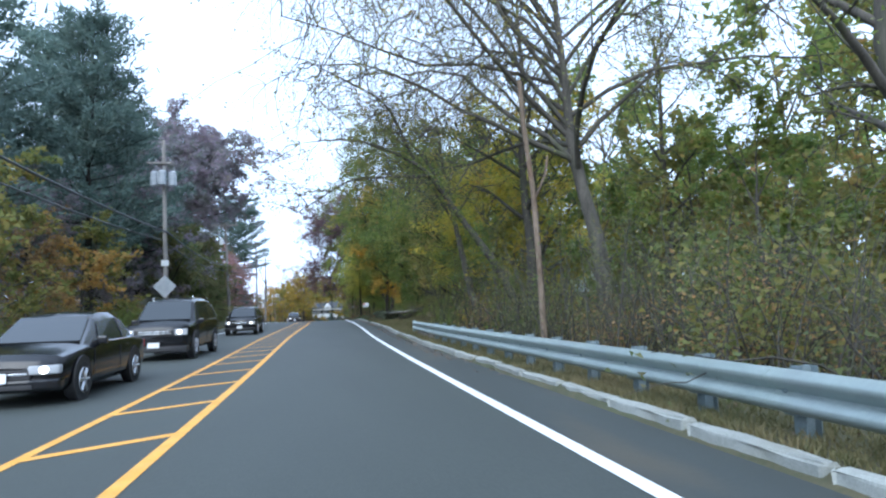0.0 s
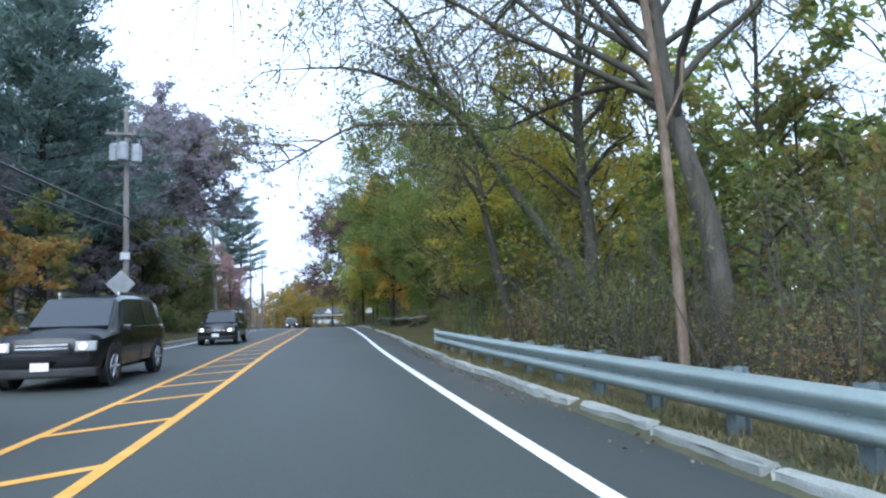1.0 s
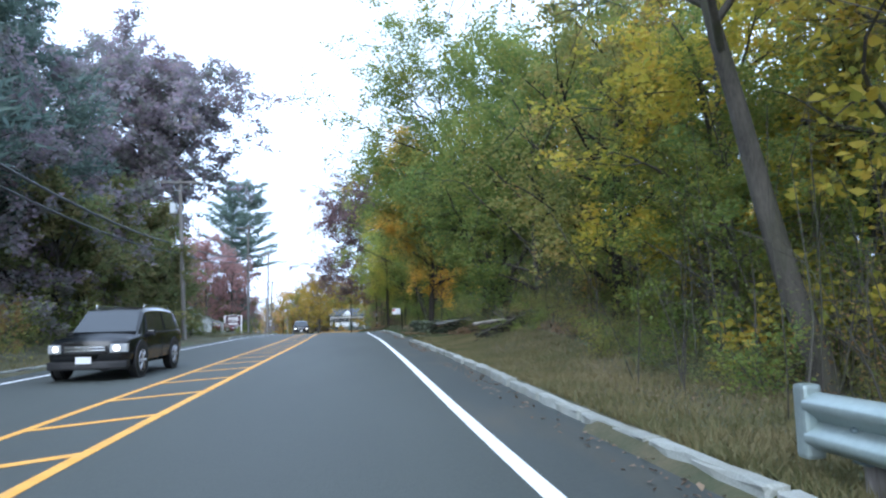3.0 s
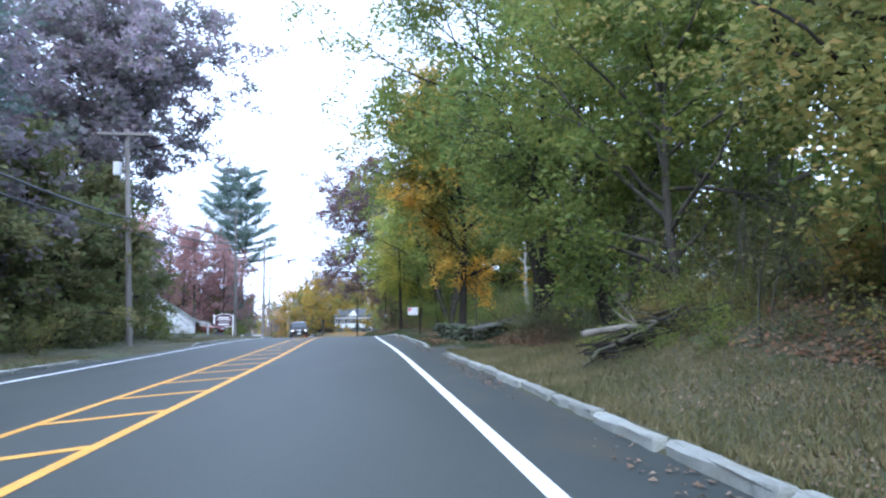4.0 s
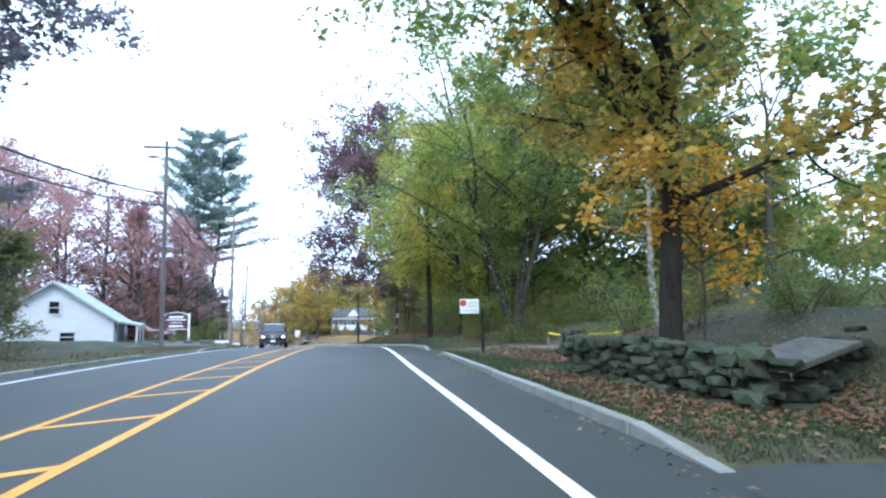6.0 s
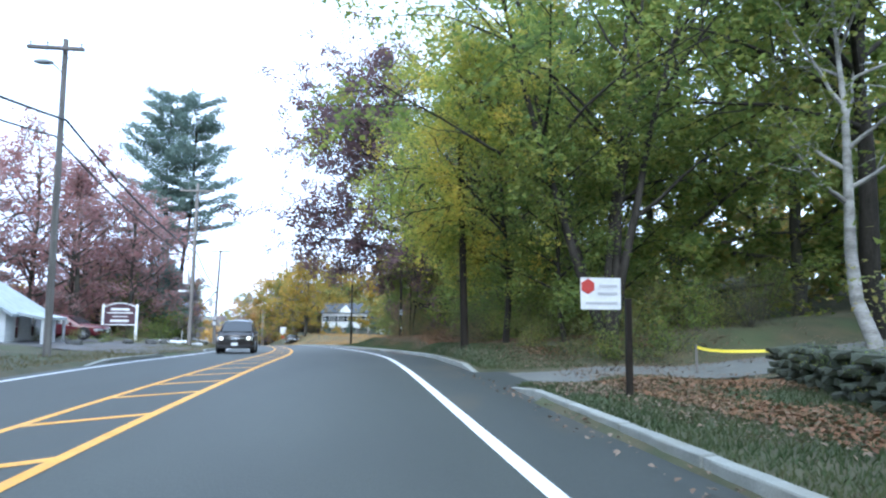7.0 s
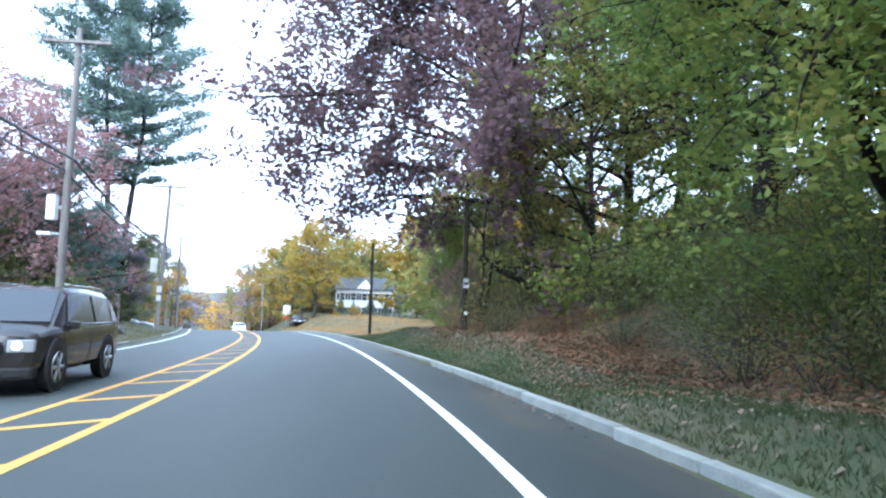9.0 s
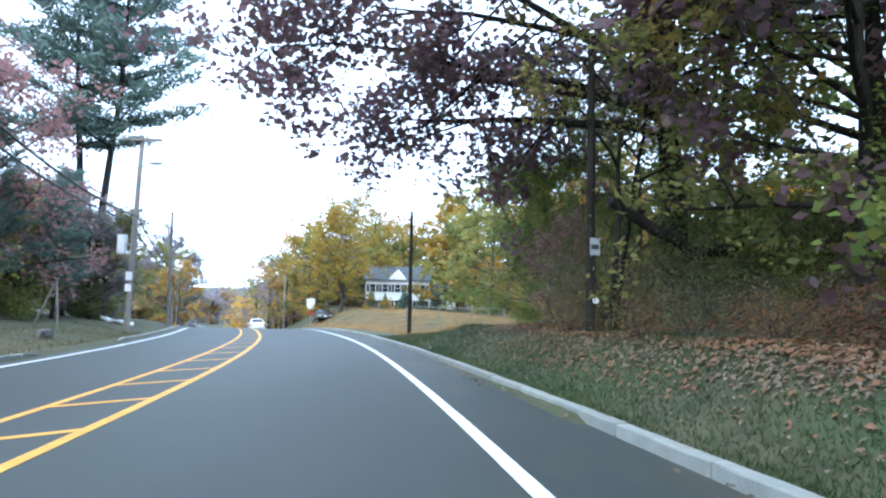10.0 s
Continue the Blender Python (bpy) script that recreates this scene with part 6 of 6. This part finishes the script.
    grille = part("grille", bow(sliced(boxed(-W * 0.5, W * 0.5, -L - 0.014, -L + 0.08, gz - 0.10, gz + 0.07, bevel=0.02))), TRIM, top)
    for o in ((-0.03, 0.035) if style == "suv" else (0.0,)):
        part("grille_bar", bow(sliced(boxed(-W * 0.46, W * 0.46, -L - 0.028, -L - 0.01, gz + o - 0.016, gz + o + 0.016, bevel=0.004))), CHROME, grille)
    part("bumper", bow(sliced(boxed(-W * 0.93, W * 0.93, -L - 0.05, -L + 0.2, 0.26, 0.44, bevel=0.04))), body_mat if style == "sedan" else TRIM, top)
    part("lower_intake", bow(sliced(boxed(-W * 0.55, W * 0.55, -L - 0.06, -L, 0.29, 0.36, bevel=0.01))), TRIM, top)
    part("number_plate", boxed(-0.16, 0.16, -L - 0.066, -L - 0.05, 0.40, 0.55), PLATE, top)
    if style == "suv":
        for s in (-1, 1):
            part("roof_rail", box(bmesh.new(), s * W * 0.62 - 0.02, s * W * 0.62 + 0.02, -L * 0.1, L * 0.8, H - 0.02, H + 0.05, bevel=0.012), CHROME, top)
    return top


BLACK_CAR, DARK_CAR, WHITE_CAR = paint("black_car_paint", (0.004, 0.0045, 0.006)), paint("dark_brown_car_paint", (0.03, 0.026, 0.026)), paint("white_car_paint", (0.75, 0.77, 0.78))
RED_CAR = paint("dark_red_car_paint", (0.10, 0.016, 0.022))


def lane_x(y):
    return float(left_x(y) + yellow_x(y) - median_gap(y)) / 2


car("black sedan with lit headlamps in the oncoming lane", lane_x(13.4), 13.4, 0, BLACK_CAR, 4.75, 1.82, 1.48, "sedan")
car("black sport utility vehicle in the oncoming lane", lane_x(23.0), 23.0, 0, BLACK_CAR, 5.1, 2.0, 1.9, "suv")
car("black estate car with roof rails in the oncoming lane", lane_x(41.8), 41.8, 0, BLACK_CAR, 4.6, 1.82, 1.66, "suv")
car("dark brown sport utility vehicle in the oncoming lane", lane_x(105.2), 105.2, 6, DARK_CAR, 4.6, 1.87, 1.74, "suv")
car("dark sedan parked beyond the field", -11.4, 181, 15, DARK_CAR, 4.5, 1.8, 1.42, "sedan", False)
car("white sedan beyond the crest of the road", float(yellow_x(180)) + 2.6, 180, 196, WHITE_CAR, 4.6, 1.8, 1.46, "sedan", False)
car("dark red sedan parked in the lot", -17.6, 110.5, 84, RED_CAR, 4.6, 1.8, 1.42, "sedan", False)


# ---------------------------------------------------------------- stone walls, boulders, logs, fence
def stone_mesh(seed, mat):
    r = random.Random(seed)
    bm = bmesh.new()
    bmesh.ops.create_icosphere(bm, subdivisions=1, radius=0.5)
    for vt in bm.verts:
        vt.co *= r.uniform(0.72, 1.2)
        vt.co.z = max(-0.34, min(0.34, vt.co.z))
        vt.co.y = max(-0.4, min(0.4, vt.co.y))
    return from_bm("stone", bm, mat)


STONES = [stone_mesh(i, ROCK) for i in range(6)]
MOSSY_STONES = [stone_mesh(i + 20, MOSSY) for i in range(6)]


def stone_wall(label, p, q, height, thick, seed, stones=None):
    r = random.Random(seed)
    p, q = Vector(p), Vector(q)
    ln, d = (q - p).length, (q - p).normalized()
    wall = thing("stone_wall", p.x, p.y, land_z(p.x, p.y), label, "stone wall")
    h = 0.06
    while h < height:
        u = r.uniform(0, 0.2)
        while u < ln:
            w, t = r.uniform(0.18, 0.5), r.uniform(0.11, 0.22)
            c = p + d * (u + w / 2)
            side = r.uniform(-1, 1) * thick * 0.3
            ob = child("stone", r.choice(stones or STONES), wall)
            x, y = c.x - d.y * side, c.y + d.x * side
            ob.matrix_world = pose(x, y, land_z(x, y) + h + r.uniform(-0.03, 0.03), r.uniform(-8, 8), r.uniform(-8, 8), math.degrees(math.atan2(d.y, d.x)) + r.uniform(-18, 18)) @ Matrix.Diagonal((w * 1.05, thick * r.uniform(0.7, 1.1), t * 1.35, 1))
            u += w * 0.93
        h += 0.135
    return wall


stone_wall("dark mossy dry fieldstone wall beside the drive", (4.0, 70.2), (4.66, 64.2), 0.86, 0.5, 1, MOSSY_STONES)
stone_wall("dark dry fieldstone wall turning up the bank", (4.66, 64.2), (6.9, 65.5), 0.6, 0.5, 2, MOSSY_STONES)
stone_wall("dark mossy fieldstone wall on the lawn", (5.7, 75.2), (8.1, 81.4), 0.72, 0.6, 3, MOSSY_STONES)
stone_wall("low row of fieldstones along the verge", (-13.6, 115.5), (-14.6, 123.0), 0.3, 0.6, 4)
stone_wall("low dark fieldstone wall under the hedge", (12.5, 66.5), (18, 70.5), 0.6, 0.5, 5, MOSSY_STONES)
bm = box(bmesh.new(), -0.9, 0.9, -0.4, 0.4, 0, 0.09, bevel=0.02)
slab = tagged(new("stone_slab", from_bm("stone_slab", bm, ROCK)), "flat grey stone slab lying on the wall", "stone")
slab.matrix_world = pose(5.5, 64.75, land_z(5.5, 64.75) + 0.66, 3, -8, 28)
r_b = random.Random(12)
for x, y, s in ((-13.4, 112.5, 0.7), (-14.4, 111.2, 0.5), (-12.6, 121, 0.5), (-13.2, 126, 0.6), (-14.6, 104, 0.55)):
    ob = tagged(new("boulder", STONES[int(s * 10) % 6]), "grey boulder on the verge", "boulder", "boulders")
    ob.matrix_world = pose(x, y, land_z(x, y) + 0.2 * s, r_b.uniform(0, 30), 0, r_b.uniform(0, 360)) @ Matrix.Diagonal((s * 1.4, s, s * 0.9, 1))


def log(points, r0, r1, label, seed, mat=None):
    w = Wood(seed)
    p = np.array(points, float)
    u = np.linspace(0, 1, 9)
    pts = np.stack([np.interp(u, np.linspace(0, 1, len(p)), p[:, i]) for i in range(3)], 1) + w.rng.normal(0, 0.025, (9, 3))
    w.tube(np.vstack([pts[:1], pts]), r0, r1, 8)
    w.v[0][:8] = pts[0]
    w.tube(np.vstack([pts[-1:], pts[-1:] + (pts[-1] - pts[-2]) * 0.02]), r1, 0.004, 8)
    for _ in range(3):
        bp, _d = w.bough(pts[w.rng.integers(3, 8)], w.rng.normal(0, 1, 3) + [0, 0, 0.3], 0.7, 0, 4, 0.2)
        w.tube(bp, r1 * 0.6, 0.01, 5)
    return tagged(new("fallen_log", w.mesh("fallen_log", mat or LOG_WOOD)), label, "log", "fallen logs")


def on_land(x, y, up):
    return (x, y, land_z(x, y) + up)


log([(4.3, 47.05, 0.95), (5.6, 47.5, 1.1), (8.2, 48.4, 1.45)], 0.07, 0.05, "pale barkless log lying on the bank", 1)
log([on_land(4.35, 46.75, 0.25), on_land(5.3, 47.05, 0.38), on_land(6.6, 47.5, 0.45)], 0.045, 0.03, "thin broken branch lying on the bank", 2, BARK)
log([on_land(7.6, 119.0, 0.05), (5.4, 118.5, 1.65), (3.3, 118.05, 2.75)], 0.20, 0.13, "thick dark broken trunk leaning on a sapling", 6, DARK_BARK)
pile = Wood(15)
for k in range(60):
    px, py = pile.rng.uniform(4.2, 6.6), pile.rng.uniform(46.7, 47.9)
    a = pile.rng.normal(0.33, 0.28)
    thick = pile.rng.uniform(0.03, 0.055) if k < 16 else pile.rng.uniform(0.008, 0.022)
    bp, _d = pile.bough((px, py, land_z(px, py) + pile.rng.uniform(0.02, 0.55)), (math.cos(a), math.sin(a), pile.rng.normal(0.10, 0.08)), pile.rng.uniform(0.8, 2.2), -0.05, 6, 0.06)
    pile.tube(bp, thick, thick * 0.4, 6)
tagged(new("branch_pile", pile.mesh("branch_pile", DARK_BARK)), "heap of fallen dead branches on the bank", "branches", kind="stuff")
w = Wood(5)
w.tube([(0, 0, -0.3), (-0.05, 0, 2.0), (-0.12, 0.05, 4.2), (-0.3, 0.05, 6.0), (-0.38, 0, 7.2)], 0.085, 0.06, 10)
stub = Wood(6)
stub.tube([(-0.1, 0, 4.0), (0.25, 0.1, 4.7), (0.35, 0.15, 5.2)], 0.05, 0.03, 6)
snag = thing("dead_tree", 5.25, 16.2, land_z(5.25, 16.2), "pale dead tree with peeling bark and broken top", "tree")
child("trunk", w.mesh("trunk", PALE_BARK), snag)
child("broken_limb", stub.mesh("broken_limb", PALE_BARK), snag)

fence = thing("rail_fence", 2.2, 151, land_z(2.2, 151), "weathered grey rail fence across the grass", "fence")
fz = land_z(2.2, 151)
for i, x in enumerate(np.linspace(-1.4, 5.6, 4)):
    ob = part("post", boxed(-0.06, 0.06, -0.06, 0.06, -0.3, 0.95, bevel=0.01), LOG_WOOD, fence)
    ob.matrix_world = pose(x, 151.5 - 0.2 * x, land_z(x, 151.5 - 0.2 * x))
for h in (0.82,):
    ob = part("rail", rod(bmesh.new(), (-1.5, 151.8, fz + h), (5.7, 150.36, fz + h), 0.04, 0.04, 6), LOG_WOOD, fence)
    ob.matrix_world = Matrix.Identity(4)
tall = thing("pale_post", 4.6, 152.5, land_z(4.6, 152.5), "thin pale post standing by the fence", "post")
part("shaft", rod(bmesh.new(), (0, 0, -0.3), (0, 0, 2.9), 0.05, 0.04, 8), POLE_WOOD, tall)

TAPE = plain("yellow_tape", (0.75, 0.6, 0.05), 0.5)
vs, n = [], 20
for i in range(n):
    u = i / (n - 1)
    x, y = 7.4 + 3.0 * u, 83.4 + 0.4 * math.sin(u * 5)
    z = land_z(x, y) + 0.62 - 0.9 * u * (1 - u) * 0.7 - 0.25 * u
    vs += [(x, y, z), (x, y + 0.02, z + 0.07)]
tape = new("barrier_tape", mesh_of("barrier_tape", vs, [(2 * i, 2 * i + 2, 2 * i + 3, 2 * i + 1) for i in range(n - 1)], TAPE))
tagged(tape, "sagging yellow barrier tape strung over the lawn", "barrier tape")
md = tape.modifiers.new("thick", "SOLIDIFY")
md.thickness = 0.004
for x in (7.4, 10.4):
    st = thing("tape_stake", x, 83.4, land_z(x, 83.4), "thin wooden stake holding yellow tape", "stake", "tape stakes")
    part("shaft", boxed(-0.02, 0.02, 0.03, 0.07, -0.2, 0.72 if x < 8 else 0.5), POLE_WOOD, st)

SHEET = material("dirty_white_sheeting", (0.42, 0.44, 0.46), (0.7, 0.72, 0.74), 2.0, 0.6, 0.4)
r_d = random.Random(3)
for x, y, w_, d_, t in ((-13.2, 117.0, 1.5, 0.8, 10), (-14.6, 118.6, 1.2, 0.7, -20), (-12.3, 119.0, 0.9, 0.5, 30), (-16.6, 139.0, 1.6, 0.8, 25)):
    bm = bmesh.new()
    bmesh.ops.create_grid(bm, x_segments=8, y_segments=6, size=0.5)
    for vt in bm.verts:
        vt.co = Vector((vt.co.x * w_, vt.co.y * d_, 0.10 + r_d.uniform(-0.06, 0.09)))
    ext = bmesh.ops.extrude_face_region(bm, geom=list(bm.faces))
    bmesh.ops.translate(bm, vec=(0, 0, -0.12), verts=[g for g in ext["geom"] if isinstance(g, bmesh.types.BMVert)])
    ob = tagged(new("plastic_sheet", from_bm("plastic_sheet", bm, SHEET)), "crumpled dirty white sheeting dumped on the verge", "sheeting", "dumped sheeting")
    ob.matrix_world = pose(x, y, land_z(x, y) + 0.03, 0, 12 if y > 130 else 0, t)


# ---------------------------------------------------------------- grass and fallen leaves
def grass(name, label, spans, count, tall, seed, mat):
    r = np.random.default_rng(seed)
    cs = []
    for side, y0, y1, o0, o1, share in spans:
        k = int(count * share)
        y = r.uniform(y0, y1, k)
        o = o0 + (o1 - o0) * r.random(k) ** 1.3
        x = kerb_x(y) + 0.22 + o if side > 0 else lkerb_x(y) - 0.22 - o
        clump = np.sin(x * 1.1 + y * 0.37) * np.sin(y * 0.83 - x * 1.4) > r.uniform(-2.2, 0.7, k)
        cs.append(np.stack([x, y], 1)[clump])
    p = np.concatenate(cs)
    k = len(p)
    z = land(p[:, 0], p[:, 1]) + 0.01
    a = r.uniform(0, 6.28, k)
    h = tall * r.uniform(0.45, 1.3, k)
    wd = 0.006 + 0.008 * r.random(k)
    lean = r.normal(0, 0.45, (k, 2)) * h[:, None]
    base = np.stack([p[:, 0], p[:, 1], z], 1)
    s = np.stack([np.cos(a) * wd, np.sin(a) * wd, np.zeros(k)], 1)
    tip = base + np.stack([lean[:, 0], lean[:, 1], h], 1)
    v = np.stack([base - s, base + s, tip], 1).reshape(-1, 3)
    return tagged(new(name, quick_mesh(name, v, np.arange(3 * k).reshape(k, 3), mat)), label, "grass", kind="stuff")


grass("grass", "tan and green unmown grass on the verges", [(1, -2, 30, 0, 3, 0.38), (1, 28, 57.5, 0, 2.9, 0.36), (-1, 12, 58, 0, 2.2, 0.1), (-1, 70, 135, 0, 3, 0.1)], 150000, 0.10, 5, L_GRASS)
L_LAWN = leafy("green_verge_grass", [(0.036, 0.062, 0.028), (0.058, 0.094, 0.038), (0.088, 0.112, 0.048), (0.12, 0.10, 0.06)], thin=0.3, light=0.88)
grass("grass", "short green verge grass beside the kerb", [(1, 62, 82.3, 0, 4.5, 0.29), (1, 57.2, 64, 1.4, 9, 0.12), (1, 85.9, 135, 0, 2.9, 0.51)], 150000, 0.075, 6, L_LAWN)


def litter(label, spans, size, seed, lift=0.015, mat=L_LITTER):
    r = np.random.default_rng(seed)
    cs = []
    for side, y0, y1, o0, o1, k in spans:
        y = r.uniform(y0, y1, k)
        o = o0 + (o1 - o0) * r.random(k)
        x = kerb_x(y) + o if side > 0 else lkerb_x(y) - o
        keep = np.sin(x * 1.3 + y * 0.6) + np.sin(y * 0.45 - x * 0.8) > r.uniform(-1.8, 1.0, k)
        cs.append(np.stack([x, y, np.where(o < 0, road_z(y) + 0.008, land(x, y))], 1)[keep])
    c = np.concatenate(cs)
    k = len(c)
    a = r.uniform(0, 6.28, k)
    s = size * r.uniform(0.6, 1.4, k)[:, None]
    u = np.stack([np.cos(a), np.sin(a), r.normal(0, 0.25, k)], 1)
    w = np.stack([-np.sin(a), np.cos(a), r.normal(0, 0.25, k)], 1)
    gx = np.clip((land(c[:, 0] + 0.1, c[:, 1]) - land(c[:, 0] - 0.1, c[:, 1])) / 0.2, -1.2, 1.2) * (c[:, 2] > road_z(c[:, 1]) + 0.05)
    u[:, 2] += u[:, 0] * gx
    w[:, 2] += w[:, 0] * gx
    c[:, 2] += lift
    up = np.array([[0, 0, 0.012]])
    v = np.stack([c - u * s * 0.5, c + w * s * 0.36 + up, c + u * s * 0.5, c - w * s * 0.36 + up], 1).reshape(-1, 3)
    return tagged(new("leaf_litter", quick_mesh("leaf_litter", v, np.arange(4 * k).reshape(k, 4), mat)), label, "fallen leaves", kind="stuff")


litter("dry brown leaves lying in the gutter and on the verge", [(1, 12, 56, -0.5, -0.03, 800), (1, 30, 58, 0.3, 8.5, 26000), (1, 0, 30, 0.3, 4, 1800), (-1, 10, 130, 0.3, 5, 3500)], 0.065, 1)
litter("fallen leaves spread over the bank and lawn", [(1, 62, 83, 0.8, 11, 15000), (1, 57.2, 66, 1.9, 9.5, 15000), (1, 87, 126, 1.6, 9.5, 34000), (1, 79, 82, 0.3, 9, 3000), (1, 82, 88.5, 0.6, 11, 3800), (1, 87, 118, 1.4, 4.6, 12000), (1, 97, 122, 3.6, 9.5, 12000), (1, 86.3, 112, 0.3, 5, 5000), (1, 58, 88, -0.5, -0.03, 400), (1, 96, 130, -0.45, -0.03, 500)], 0.066, 2, 0.045)

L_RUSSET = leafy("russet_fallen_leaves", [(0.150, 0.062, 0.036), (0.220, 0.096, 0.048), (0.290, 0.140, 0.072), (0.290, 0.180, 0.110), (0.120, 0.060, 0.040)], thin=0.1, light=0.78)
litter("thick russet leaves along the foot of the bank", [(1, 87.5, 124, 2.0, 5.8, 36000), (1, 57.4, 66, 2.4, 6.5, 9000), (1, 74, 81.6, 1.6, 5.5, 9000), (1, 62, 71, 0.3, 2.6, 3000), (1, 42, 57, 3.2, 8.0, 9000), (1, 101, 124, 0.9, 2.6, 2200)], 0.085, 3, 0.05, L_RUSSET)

L_STRAW = leafy("dry_straw", [(0.18, 0.11, 0.05), (0.25, 0.15, 0.065), (0.31, 0.19, 0.085), (0.20, 0.15, 0.07)], thin=0.2)
grass("grass", "dry russet grass over the field", [(1, 127, 185, 1.5, 16, 1.0)], 60000, 0.18, 7, L_STRAW)

prop = thing("leaning_prop", -14.6, 129.0, land_z(-14.6, 129.0), "two grey stakes leaning together on the verge", "stake")
part("stake", rod(bmesh.new(), (-0.75, 0, -0.05), (0.02, 0.1, 1.75), 0.045, 0.035, 7), POLE_WOOD, prop)
part("stake", rod(bmesh.new(), (0.1, 0.25, -0.05), (0.06, 0.12, 1.9), 0.045, 0.035, 7), POLE_WOOD, prop)
